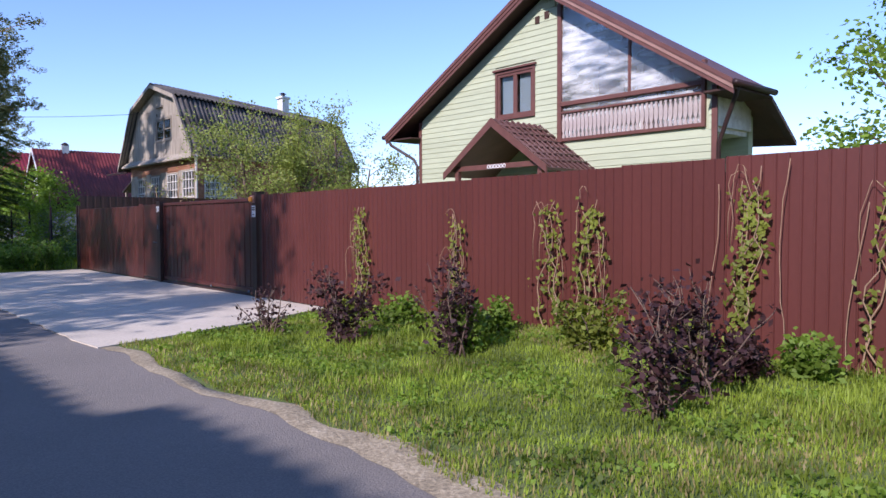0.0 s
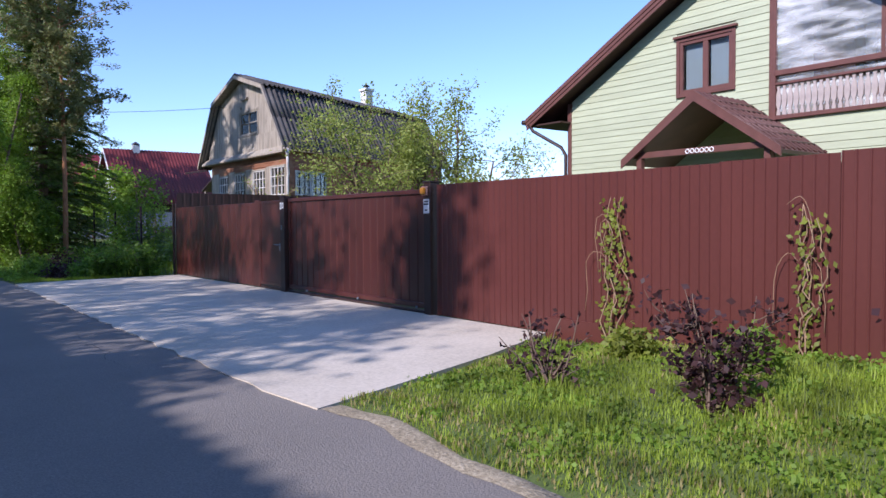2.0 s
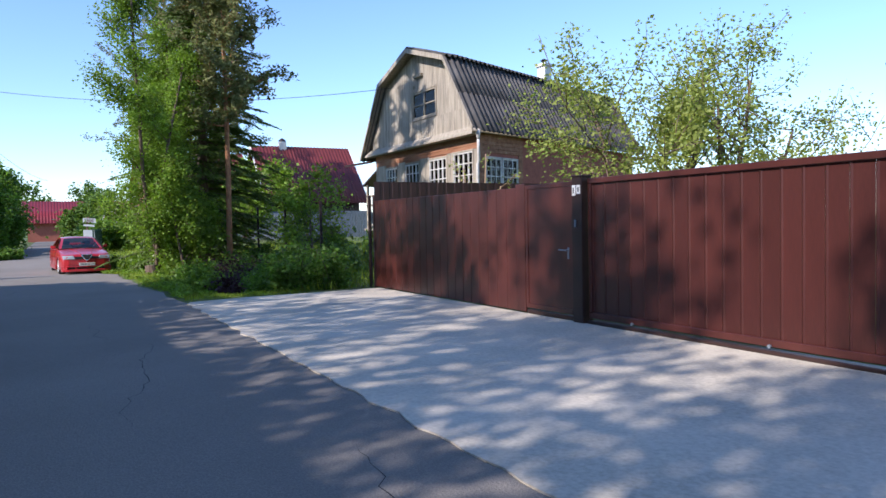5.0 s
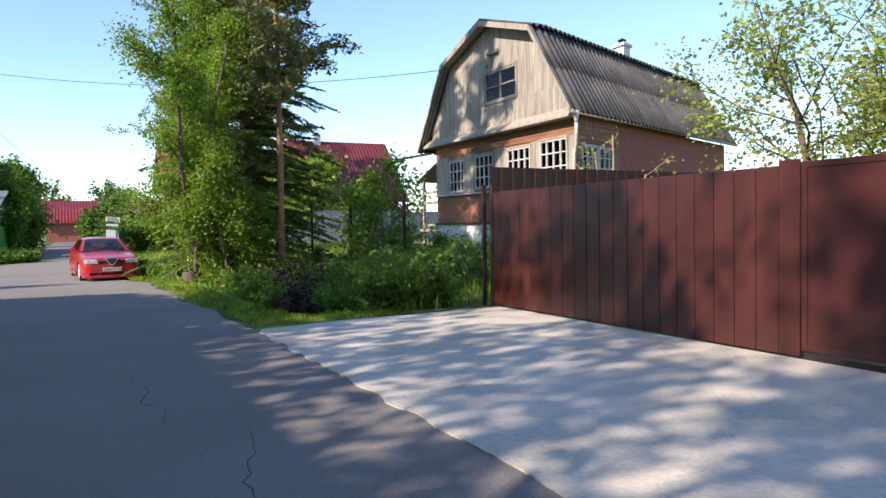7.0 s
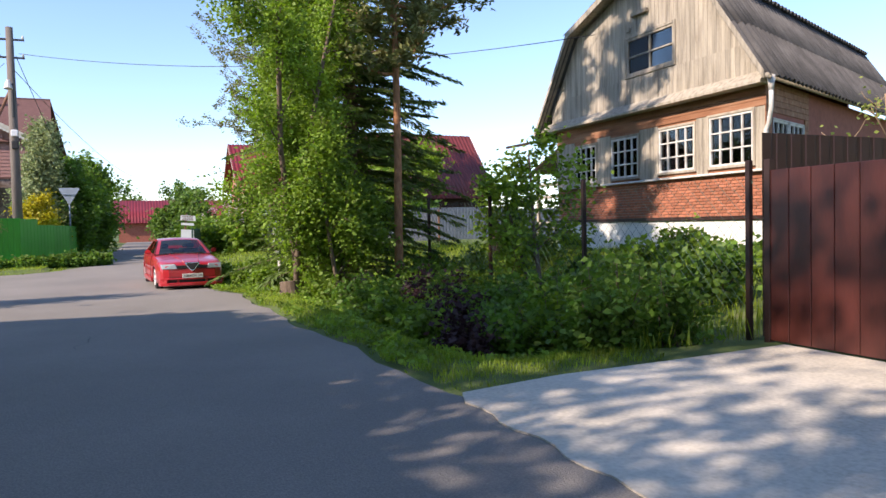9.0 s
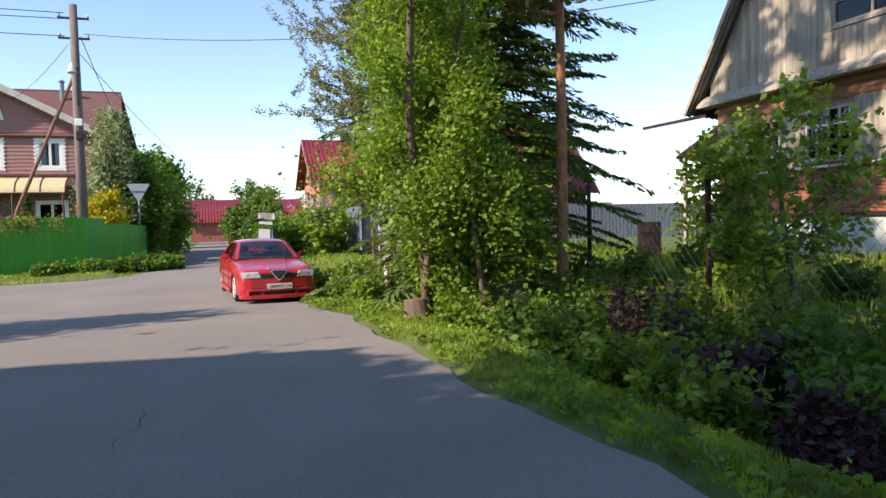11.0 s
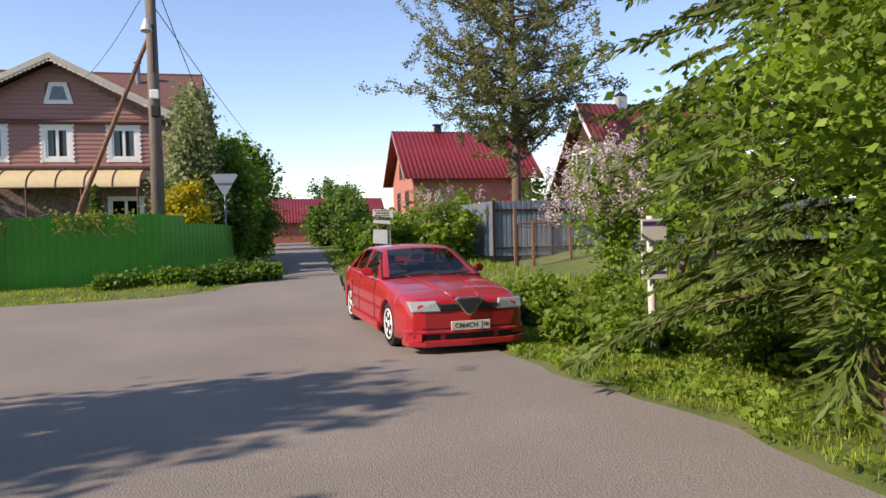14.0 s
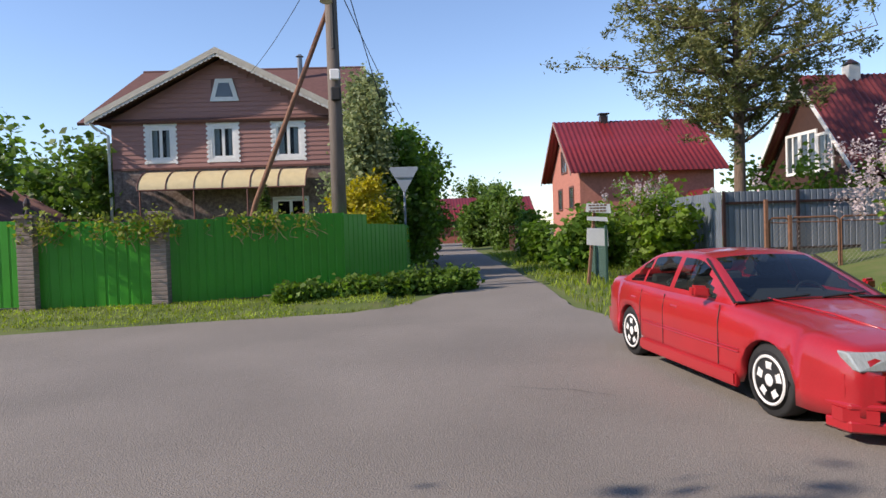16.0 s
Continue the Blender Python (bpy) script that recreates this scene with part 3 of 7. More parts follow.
part(gate, "track", g.mesh("track", DARK_STEEL, 0.01))
for yb in (12.95, 14.7, 16.6):
    part(gate, "roller", Shape().tube([(FX - 0.03, yb, 0.1), (FX - 0.05, yb, 0.1)], 0.02, 8).mesh("roller", ZINC))


def gate_post(y0, w, top, name="gate_post"):
    e = thing(name, (FX, y0, 0), "dark brown square steel gate post", "post", "gate posts")
    part(e, "shaft", Shape().box(FX - 0.09, FX + 0.09, y0 - w / 2, y0 + w / 2, -0.1, top).mesh("shaft", DARK_STEEL, 0.008))
    part(e, "cap", Shape().box(FX - 0.1, FX + 0.1, y0 - w / 2 - 0.01, y0 + w / 2 + 0.01, top, top + 0.02).mesh("cap", DARK_STEEL, 0.006))
    return e


gate_post(12.6, 0.17, 2.03)
gate_post(17.56, 0.2, 1.97)

# signal lamp and call box on the post, notices beside the door
lamp = thing("gate_lamp", (FX - 0.09, 12.62, 1.86), "small amber gate signal lamp with white back", "lamp")
AMBER = material("amber_plastic", tone((0.6, 0.25, 0.03), 0.1), 9, 0.35, bump=0)
part(lamp, "base", Shape().box(FX - 0.13, FX - 0.092, 12.55, 12.69, 1.83, 1.97).mesh("base", PALE_BROWN, 0.008))
part(lamp, "lens", Shape().box(FX - 0.17, FX - 0.13, 12.565, 12.675, 1.85, 1.95).mesh("lens", AMBER, 0.012, segs=2))
n1 = thing("notice_plate", (FX - 0.095, 12.6, 1.7), "small white notice plate with dark text bars", "sign")
part(n1, "plate", Shape().box(FX - 0.1, FX - 0.092, 12.53, 12.67, 1.56, 1.78).mesh("plate", WHITE, 0.002))
bars = Shape()
for i, (w, z) in enumerate(((0.1, 1.73), (0.11, 1.69), (0.06, 1.6))):
    bars.box(FX - 0.103, FX - 0.101, 12.6 - w / 2, 12.6 + w / 2, z, z + 0.022)
part(n1, "writing", bars.mesh("writing", DARKBLACK), kind="stuff")
n2 = thing("house_number_plate", (FX - 0.095, 17.56, 1.78), "two small white plates on the door post", "sign")
part(n2, "plate", Shape().box(FX - 0.1, FX - 0.092, 17.57, 17.64, 1.72, 1.86).box(FX - 0.1, FX - 0.092, 17.475, 17.55, 1.74, 1.86).mesh("plate", WHITE, 0.002))
part(n2, "writing", Shape().box(FX - 0.103, FX - 0.101, 17.6, 17.62, 1.75, 1.83).box(FX - 0.103, FX - 0.101, 17.5, 17.52, 1.77, 1.83).mesh("writing", DARKBLACK), kind="stuff")
bell = thing("door_bell", (FX - 0.095, 17.58, 1.35), "small silver door bell button", "door bell")
part(bell, "plate", Shape().box(FX - 0.105, FX - 0.092, 17.56, 17.6, 1.3, 1.4).mesh("plate", ZINC, 0.004))

# pedestrian door
door = thing("gate_door", (FX, 18.25, 0), "red-brown metal pedestrian gate door with lever handle", "door")
part(door, "leaf", Shape().box(FX - 0.015, FX + 0.02, 17.72, 18.78, 0.12, 1.9).mesh("leaf", BROWN_GATE, 0.004))
g = Shape()
for a in ((17.68, 17.74, 0.1, 1.92), (18.76, 18.82, 0.1, 1.92), (17.74, 18.76, 1.86, 1.92), (17.74, 18.76, 0.1, 0.17)):
    g.box(FX - 0.028, FX + 0.03, a[0], a[1], a[2], a[3])
part(door, "frame", g.mesh("frame", BROWN_GATE, 0.004))
part(door, "sill", Shape().box(FX - 0.02, FX + 0.06, 17.7, 18.8, 0.016, 0.075).mesh("sill", DARK_STEEL, 0.004))
h = Shape().tube([(FX - 0.015, 17.83, 0.98), (FX - 0.065, 17.83, 0.98), (FX - 0.068, 17.86, 0.98), (FX - 0.065, 17.98, 0.985)], 0.011, 8)
h.box(FX - 0.022, FX - 0.014, 17.81, 17.85, 0.86, 1.02)
part(door, "handle", h.mesh("handle", ZINC, smooth=False), "grey metal lever handle")

# planked fence from the door to the corner
pf = thing("plank_fence", (FX, 21.5, 0), "red-brown metal plank fence panel shaded by trees", "fence")
wide = [(18.84, 19.07)] + [(19.08 + i * 0.27, 19.08 + i * 0.27 + 0.262) for i in range(20)]
for a, b in wide:
    s = Shape().box(FX - 0.012 - 0.012 * (a < 19.0), FX + 0.006, a, b, 0.03, 1.9 + (0.05 if a < 19.0 else 0)).mesh("plank", BROWN_GATE, 0.006)
    part(pf, "plank", s)
# Added behind the planks to close the slits where light came through.
part(pf, "backing_sheet", Shape().box(FX + 0.0065, FX + 0.0095, 18.84, 24.44, 0.05, 1.89).mesh("backing_sheet", DARK_STEEL))
part(pf, "rail", Shape().box(FX + 0.01, FX + 0.05, 18.84, 24.45, 1.5, 1.55).box(FX + 0.01, FX + 0.05, 18.84, 24.45, 0.4, 0.45).mesh("rail", DARK_STEEL))
part(pf, "post", Shape().box(FX - 0.03, FX + 0.05, 24.44, 24.52, -0.3, 2.02).mesh("post", DARK_STEEL, 0.005))

side = thing("side_fence", (FX, 24.6, 0), "dark ribbed metal fence dividing two yards", "fence")
sp = rib_panel("panel", 1.15, 2.28, 0.23, 0.008, DARK_STEEL, 0.6)
for i in range(11):
    p = part(side, "panel", sp, local=True, at=(0.06 + 1.152 * i, 0.02, 0.05))
    p.rotation_euler = (0, 0, radians(-90))


# ---- buildings ----
def window_unit(owner, plane, axis, a0, a1, z0, z1, cols=1, rows=1, frame_w=0.06, trim_w=0.09, out=-1, frame_mat=None, trim_mat=None, bar=0.03, curtain=None, depth=0.3):
    """A window set into a wall. axis 'x': the wall is the plane x=plane (outward out), spanning y; 'y': the plane y=plane, spanning x."""
    fm, tm = frame_mat or WHITE, trim_mat or WHITE

    def bx(s, p0, p1, b0, b1, c0, c1):
        p0, p1 = sorted((plane + out * p0, plane + out * p1))
        if axis == "x":
            s.box(p0, p1, b0, b1, c0, c1)
        else:
            s.box(b0, b1, p0, p1, c0, c1)
    w = new("window")
    w.parent = owner
    w.empty_display_size = 0.1
    s = Shape()
    for b in ((a0 - trim_w, a0, z0 - trim_w, z1 + trim_w), (a1, a1 + trim_w, z0 - trim_w, z1 + trim_w), (a0, a1, z1, z1 + trim_w), (a0, a1, z0 - trim_w, z0)):
        bx(s, -0.02, 0.035, *b)
    part(w, "trim", s.mesh("trim", tm, 0.006))
    s = Shape()
    for b in ((a0, a0 + frame_w, z0, z1), (a1 - frame_w, a1, z0, z1), (a0 + frame_w, a1 - frame_w, z1 - frame_w, z1), (a0 + frame_w, a1 - frame_w, z0, z0 + frame_w)):
        bx(s, -0.06, 0.012, *b)
    for i in range(1, cols):
        c = a0 + (a1 - a0) * i / cols
        bx(s, -0.05, 0.008, c - bar / 2, c + bar / 2, z0 + frame_w, z1 - frame_w)
    for i in range(1, rows):
        c = z0 + (z1 - z0) * i / rows
        bx(s, -0.05, 0.006, a0 + frame_w, a1 - frame_w, c - bar / 2, c + bar / 2)
    part(w, "frame", s.mesh("frame", fm, 0.004))
    s = Shape()
    bx(s, -0.04, -0.034, a0 + 0.01, a1 - 0.01, z0 + 0.01, z1 - 0.01)
    part(w, "pane", s.mesh("pane", GLASS))
    if curtain:
        s = Shape()
        for f0, f1 in curtain:
            c0, c1 = a0 + (a1 - a0) * f0, a0 + (a1 - a0) * f1
            k = 14
            for i in range(k):
                d0, d1 = 0.12 + 0.02 * (i % 2), 0.12 + 0.02 * ((i + 1) % 2)
                bx(s, -max(d0, d1), -max(d0, d1) + 0.015, c0 + (c1 - c0) * i / k, c0 + (c1 - c0) * (i + 1) / k, z0 + 0.02, z1 - 0.02)
        part(w, "curtain", s.mesh("curtain", CURTAIN))
    return w


def wall_with_holes(plane0, plane1, axis, a0, a1, z0, z1, holes):
    """A wall slab of the given thickness with rectangular holes (a0, a1, z0, z1) cut right through, as one Shape."""
    s = Shape()
    As = sorted({a0, a1, *[h[0] for h in holes], *[h[1] for h in holes]})
    Zs = sorted({z0, z1, *[h[2] for h in holes], *[h[3] for h in holes]})
    for i in range(len(As) - 1):
        for j in range(len(Zs) - 1):
            ca, cz = (As[i] + As[i + 1]) / 2, (Zs[j] + Zs[j + 1]) / 2
            if any(h[0] < ca < h[1] and h[2] < cz < h[3] for h in holes):
                continue
            if axis == "x":
                s.box(plane0, plane1, As[i], As[i + 1], Zs[j], Zs[j + 1])
            else:
                s.box(As[i], As[i + 1], plane0, plane1, Zs[j], Zs[j + 1])
    return s


def wave_roof(name, origin, u, v, lu, lv, mat, pitch=0.18, amp=0.028, thick=0.02):
    """Corrugated sheet: waves repeat along u, run down v."""
    o, u, v = Vector(origin), Vector(u).normalized(), Vector(v).normalized()
    n = u.cross(v).normalized()
    if n.z < 0:
        n = -n
    k = int(lu / pitch * 6)
    s = Shape()
    pts = []
    for lay in (0, -thick):
        for j in (0, lv):
            for i in range(k + 1):
                d = lu * i / k
                pts.append(o + u * d + v * j + n * (amp * math.sin(2 * math.pi * d / pitch) + lay))
    m = k + 1
    f = [(i, i + 1, m + i + 1, m + i) for i in range(k)] + [(2 * m + i + 1, 2 * m + i, 3 * m + i, 3 * m + i + 1) for i in range(k)]
    f += [(i, 2 * m + i, 2 * m + i + 1, i + 1) for i in range(k)] + [(m + i + 1, 3 * m + i + 1, 3 * m + i, m + i) for i in range(k)]
    return s.add(pts, f).mesh(name, mat, smooth=True)


def slab(a, b, c, d, thick):
    """A flat roof plate through four points, thickened downwards along its normal."""
    n = (Vector(b) - Vector(a)).cross(Vector(d) - Vector(a)).normalized()
    if n.z > 0:
        n = -n
    return Shape().prism([a, b, c, d], n * thick)


# -- pale green house: gable to the road, ridge along x --
GX = 13.6
green = thing("green_house", (GX, 11.5, 0), "pale green plank house with brown roof and glazed balcony", "house")
GY0, GY1, GAP, RZ = 7.0, 16.0, 11.3, 7.25   # gable's ends, ridge
def g_roof(yv):
    return RZ - abs(yv - GAP) * ((RZ - 4.05) / (17.1 - GAP) if yv > GAP else (RZ - 4.12) / (GAP - 6.35))
WIN = (11.72, 12.92, 4.16, 5.26)
BAY = (7.2, 10.82, 3.4, 9.0)
s = wall_with_holes(GX + 0.02, GX + 0.22, "x", GY0, GY1, 0.0, 4.0, [(BAY[0], BAY[1], 3.4, 4.0)])
for a, b in ((GY0, BAY[0]), (BAY[1], WIN[0]), (WIN[0], WIN[1]), (WIN[1], GY1)):
    lo = 4.0
    if (a, b) == (WIN[0], WIN[1]):
        s.box(GX + 0.02, GX + 0.22, a, b, 4.0, WIN[2])
        lo = WIN[3]
    s.prism([(GX + 0.02, a, lo), (GX + 0.02, b, lo), (GX + 0.02, b, g_roof(b) - 0.25)] + ([(GX + 0.02, GAP, RZ - 0.25)] if a < GAP < b else []) + [(GX + 0.02, a, g_roof(a) - 0.25)], (0.2, 0, 0))
part(green, "wall", s.mesh("wall", GREEN_PLANK))
s = Shape().box(GX + 0.22, GX + 6.2, GY1 - 0.2, GY1, 0, 4.6).box(GX + 0.22, GX + 2.2, GY0 + 0.9, GY0 + 1.1, 0, 3.3).box(GX + 2.0, GX + 2.2, GY0 + 0.2, GAP, 0, 4.2).box(GX + 2.2, GX + 6.2, GAP - 0.2, GAP, 0, 6.5).box(GX + 6.0, GX + 6.2, GAP, GY1 - 0.2, 0, 4.5)
part(green, "side_wall", s.mesh("side_wall", GREEN_PLANK))
# lapped planks on the gable, cut at roof, window and bay
z = 1.4
while z < RZ - 0.4:
    h = 0.145
    yl, yh = GY0, GY1
    while g_roof(yl) - 0.3 < z + h and yl < GAP:
        yl += 0.02
    while g_roof(yh) - 0.3 < z + h and yh > GAP:
        yh -= 0.02
    spans = [(yl, yh)]
    for ha, hb, hz0, hz1 in ((WIN[0] - 0.08, WIN[1] + 0.08, WIN[2] - 0.08, WIN[3] + 0.1), (BAY[0] - 0.12, BAY[1] + 0.1, 3.3, 9.0)):
        if hz0 < z + h and hz1 > z:
            spans = [q for a, b in spans for q in ((a, min(b, ha)), (max(a, hb), b)) if q[1] - q[0] > 0.04]
    for a, b in spans:
        s = Shape().prism([(GX + 0.018, a, z), (GX - 0.016, a, z + 0.006), (GX - 0.002, a, z + h), (GX + 0.018, a, z + h)], (0, b - a, 0))
        part(green, "plank", s.mesh("plank", GREEN_PLANK))
    z += h
for yb in (GY1 - 0.02, GY0 - 0.1, BAY[1] + 0.0):
    part(green, "corner_board", Shape().box(GX - 0.035, GX + 0.01, yb, yb + 0.12, 1.3, g_roof(yb) - 0.3).mesh("corner_board", BROWN_TRIM, 0.005))
# roof plates with overhang, fascia boards, gutters
X0, X1 = GX - 0.5, GX + 6.5
EL, ER = (17.1, 4.05), (6.35, 4.12)
for (ye, ze), nm in ((EL, "roof"), (ER, "roof")):
    X1 = GX + (6.5 if ye > GAP else 1.2)
    XR = GX + 1.2
    part(green, nm, slab((X0, GAP, RZ), (XR, GAP, RZ), (X1, ye, ze), (X0, ye, ze), 0.1).mesh("roof", ROOF_TILE))
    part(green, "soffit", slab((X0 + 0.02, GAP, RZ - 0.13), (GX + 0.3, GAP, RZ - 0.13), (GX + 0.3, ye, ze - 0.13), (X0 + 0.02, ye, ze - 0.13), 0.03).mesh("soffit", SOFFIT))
    for k, (o, hh, mt) in enumerate(((0.0, 0.1, BROWN_TRIM), (-0.1, 0.09, BROWN_TRIM if ye > GAP else PALE_BROWN), (-0.2, 0.08, BROWN_TRIM))):
        b = Shape().prism([(X0 - 0.03 + 0.02 * k, GAP, RZ + o + 0.02), (X0 - 0.03 + 0.02 * k, ye, ze + o + 0.02), (X0 - 0.03 + 0.02 * k, ye, ze + o - hh + 0.02), (X0 - 0.03 + 0.02 * k, GAP, RZ + o - hh + 0.02)], (0.035, 0, 0))
        part(green, "bargeboard", b.mesh("bargeboard", mt))
    yo = ye + (0.06 if ye > GAP else -0.06)
    part(green, "gutter", Shape().tube([(X0 - 0.05, yo, ze - 0.06), (X1, yo, ze - 0.06)], 0.065, 8).mesh("gutter", DARK_STEEL, smooth=True))
part(green, "hip_roof", Shape().prism([(GX + 1.2, GAP, RZ - 0.03), (GX + 6.5, 17.1, 4.0), (GX + 3.08, 6.6, 3.24), (GX + 1.2, 6.35, 4.0)], (0, 0, -0.1)).mesh("hip_roof", ROOF_TILE))
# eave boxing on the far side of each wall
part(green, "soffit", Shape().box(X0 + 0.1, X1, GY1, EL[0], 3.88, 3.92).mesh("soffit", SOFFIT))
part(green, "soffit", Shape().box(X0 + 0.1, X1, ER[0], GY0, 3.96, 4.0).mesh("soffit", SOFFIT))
part(green, "downpipe", Shape().tube([(X0 + 0.03, 17.05, 3.95), (X0 + 0.06, 16.9, 3.75), (GX - 0.1, 16.25, 3.3), (GX - 0.08, 16.12, 3.1), (GX - 0.08, 16.12, 0.2)], 0.045, 8).mesh("downpipe", DARK_STEEL, smooth=True))
part(green, "downpipe", Shape().tube([(X0 + 0.2, 6.35, 4.05), (X0 + 0.3, 6.45, 3.85), (GX - 0.05, 6.85, 3.0), (GX - 0.05, 6.88, 0.2)], 0.045, 8).mesh("downpipe", DARK_STEEL, smooth=True))
window_unit(green, GX, "x", WIN[0], WIN[1], WIN[2], WIN[3], cols=2, rows=1, frame_w=0.07, trim_w=0.08, frame_mat=BROWN_TRIM, trim_mat=BROWN_TRIM, bar=0.12, curtain=((0.06, 0.45), (0.6, 0.94)))
part(green, "window_hood", Shape().box(GX - 0.09, GX + 0.01, WIN[0] - 0.13, WIN[1] + 0.13, WIN[3] + 0.08, WIN[3] + 0.13).mesh("window_hood", BROWN_TRIM, 0.004))
for yb, zb in ((11.5, 6.32), (11.2, 6.38)):
    part(green, "vent", Shape().box(GX - 0.03, GX + 0.02, yb, yb + 0.14, zb, zb + 0.18).mesh("vent", SOFFIT, 0.004))
# recessed balcony: back wall, door, balusters, rails, film
bal = Shape()
bal.box(GX + 1.8, GX + 1.9, 8.6, BAY[1], 3.4, 5.3).box(GX + 1.8, GX + 1.9, BAY[0], 8.6, 3.4, 4.4).box(GX + 0.22, GX + 1.9, BAY[0] - 0.1, BAY[0], 3.4, 4.3).box(GX + 0.22, GX + 1.9, BAY[1], BAY[1] + 0.1, 3.4, 6.6).box(GX + 0.22, GX + 1.9, BAY[0], BAY[1], 3.3, 3.42)
part(green, "balcony_shell", bal.mesh("balcony_shell", OLD_WHITE))
part(green, "balcony_door", Shape().box(GX + 1.74, GX + 1.8, 8.9, 9.7, 3.45, 5.35).box(GX + 1.72, GX + 1.74, 9.0, 9.6, 4.3, 5.2).mesh("balcony_door", BROWN_TRIM, 0.01))
part(green, "cabinet", Shape().box(GX + 1.3, GX + 1.78, 9.9, 10.7, 3.42, 5.3).mesh("cabinet", SOFFIT, 0.01))
s = Shape()
s.box(GX - 0.06, GX + 0.06, BAY[0], BAY[1], 4.2, 4.3).box(GX - 0.05, GX + 0.05, BAY[0], BAY[1], 3.36, 3.44).box(GX - 0.05, GX + 0.05, BAY[0], BAY[1], 4.02, 4.07)
s.box(GX - 0.06, GX + 0.05, BAY[1] - 0.02, BAY[1] + 0.06, 3.35, 7.0).box(GX - 0.06, GX + 0.05, BAY[0] - 0.05, BAY[0] + 0.03, 3.35, 4.7)
s.box(GX - 0.03, GX + 0.04, 8.9, 8.97, 4.3, g_roof(8.93) - 0.3)
part(green, "balcony_rail", s.mesh("balcony_rail", BROWN_TRIM, 0.006))
bprof = [(0.0, 0.034), (0.06, 0.034), (0.12, 0.018), (0.2, 0.042), (0.3, 0.05), (0.4, 0.042), (0.5, 0.018), (0.55, 0.03), (0.58, 0.034)]
s = Shape()
n = len(bprof)
s.add([(x, -w, zz) for x in (-0.012, 0.012) for zz, w in bprof] + [(x, w, zz) for x in (-0.012, 0.012) for zz, w in bprof],
      [f for i in range(n - 1) for f in ((i, i + 1, 2 * n + i + 1, 2 * n + i), (n + i, 3 * n + i, 3 * n + i + 1, n + i + 1), (i, n + i, n + i + 1, i + 1), (2 * n + i, 2 * n + i + 1, 3 * n + i + 1, 3 * n + i))])
# Balusters paler than their own brown: the film's whitish haze put into the colour.
balu = s.mesh("baluster", material("film_hazed_baluster", tone((0.42, 0.35, 0.31), 0.2), 5, 0.6, bump=0.1))
k = 32
for i in range(k):
    part(green, "baluster", balu, local=True, at=(0, BAY[0] + 0.06 + (BAY[1] - BAY[0] - 0.12) * i / (k - 1) - 11.5, 3.44))
film = Shape().prism([(GX - 0.01, BAY[0] + 0.03, 4.3), (GX - 0.01, BAY[1] - 0.02, 4.3), (GX - 0.01, BAY[1] - 0.02, g_roof(BAY[1]) - 0.3), (GX - 0.01, BAY[0] + 0.03, g_roof(BAY[0]) - 0.3)], (0.006, 0, 0))
pane = part(green, "balcony_film", film.mesh("balcony_film", FILM), "clear plastic film closing the balcony")
pane.visible_shadow = False
pane2 = part(green, "balcony_film", Shape().box(GX + 0.03, GX + 0.034, BAY[0] + 0.03, BAY[1] - 0.02, 3.44, 4.2).mesh("balcony_film", FILM))
pane2.visible_shadow = False
# porch roof before the gable
PX, PY, PZ = 11.9, 11.5, 3.8
porch = Shape()
for ye in (13.15, 9.85):
    part(green, "porch_roof", slab((PX, PY, PZ), (GX, PY, PZ), (GX, ye, 2.62), (PX, ye, 2.62), 0.07).mesh("porch_roof", ROOF_TILE))
    d = (Vector((0, ye, 2.62)) - Vector((0, PY, PZ)))
    for r in range(1, 7):
        c = Vector((0, PY, PZ)) + d * (r / 7)
        porch.tube([(PX, c.y, c.z + 0.03), (GX - 0.02, c.y, c.z + 0.03)], 0.03, 6)
    for r in range(9):
        x = PX + 0.1 + r * 0.2
        porch.tube([(x, PY, PZ + 0.03), (x, ye, 2.65)], 0.025, 5)
    b = Shape().prism([(PX - 0.04, PY, PZ + 0.05), (PX - 0.04, ye, 2.67), (PX - 0.04, ye, 2.5), (PX - 0.04, PY, PZ - 0.15)], (0.04, 0, 0))
    part(green, "bargeboard", b.mesh("bargeboard", BROWN_TRIM))
part(green, "roof_tiles", porch.mesh("roof_tiles", ROOF_TILE, smooth=True))
s = Shape().box(PX + 0.1, PX + 0.2, 10.0, 13.0, 2.68, 2.8)
for yp in (10.1, 12.75):
    s.box(PX + 0.1, PX + 0.22, yp, yp + 0.12, 0, 2.68)
part(green, "porch_post", s.mesh("porch_post", BROWN_TRIM, 0.006))
s = Shape()
for i in range(6):
    s.tube([(PX + 0.09, 11.2 + 0.1 * i + 0.04 * math.cos(a), 2.74 + 0.04 * math.sin(a)) for a in np.linspace(0, 6.28, 9)], 0.012, 4)
part(green, "carving", s.mesh("carving", WHITE), "white carved ornament on the porch beam")

# -- old gambrel dacha --
DX = 12.88
dacha = thing("gambrel_house", (DX, 34.5, 0.4), "old gambrel house of grey boards and brick with corrugated roof", "house")
DY0, DY1 = 30.3, 38.7
AP, KR, KL, ERt, ELt = (34.75, 8.07), (31.9, 7.22), (37.45, 7.18), (29.95, 4.5), (39.5, 4.3)
XF, XB = 12.48, 24.45
outline = [(DY0 + 0.1, 4.45), (KR[0] + 0.25, KR[1] - 0.15), (AP[0], AP[1] - 0.2), (KL[0] - 0.25, KL[1] - 0.15), (DY1 + 0.1, 4.45)]


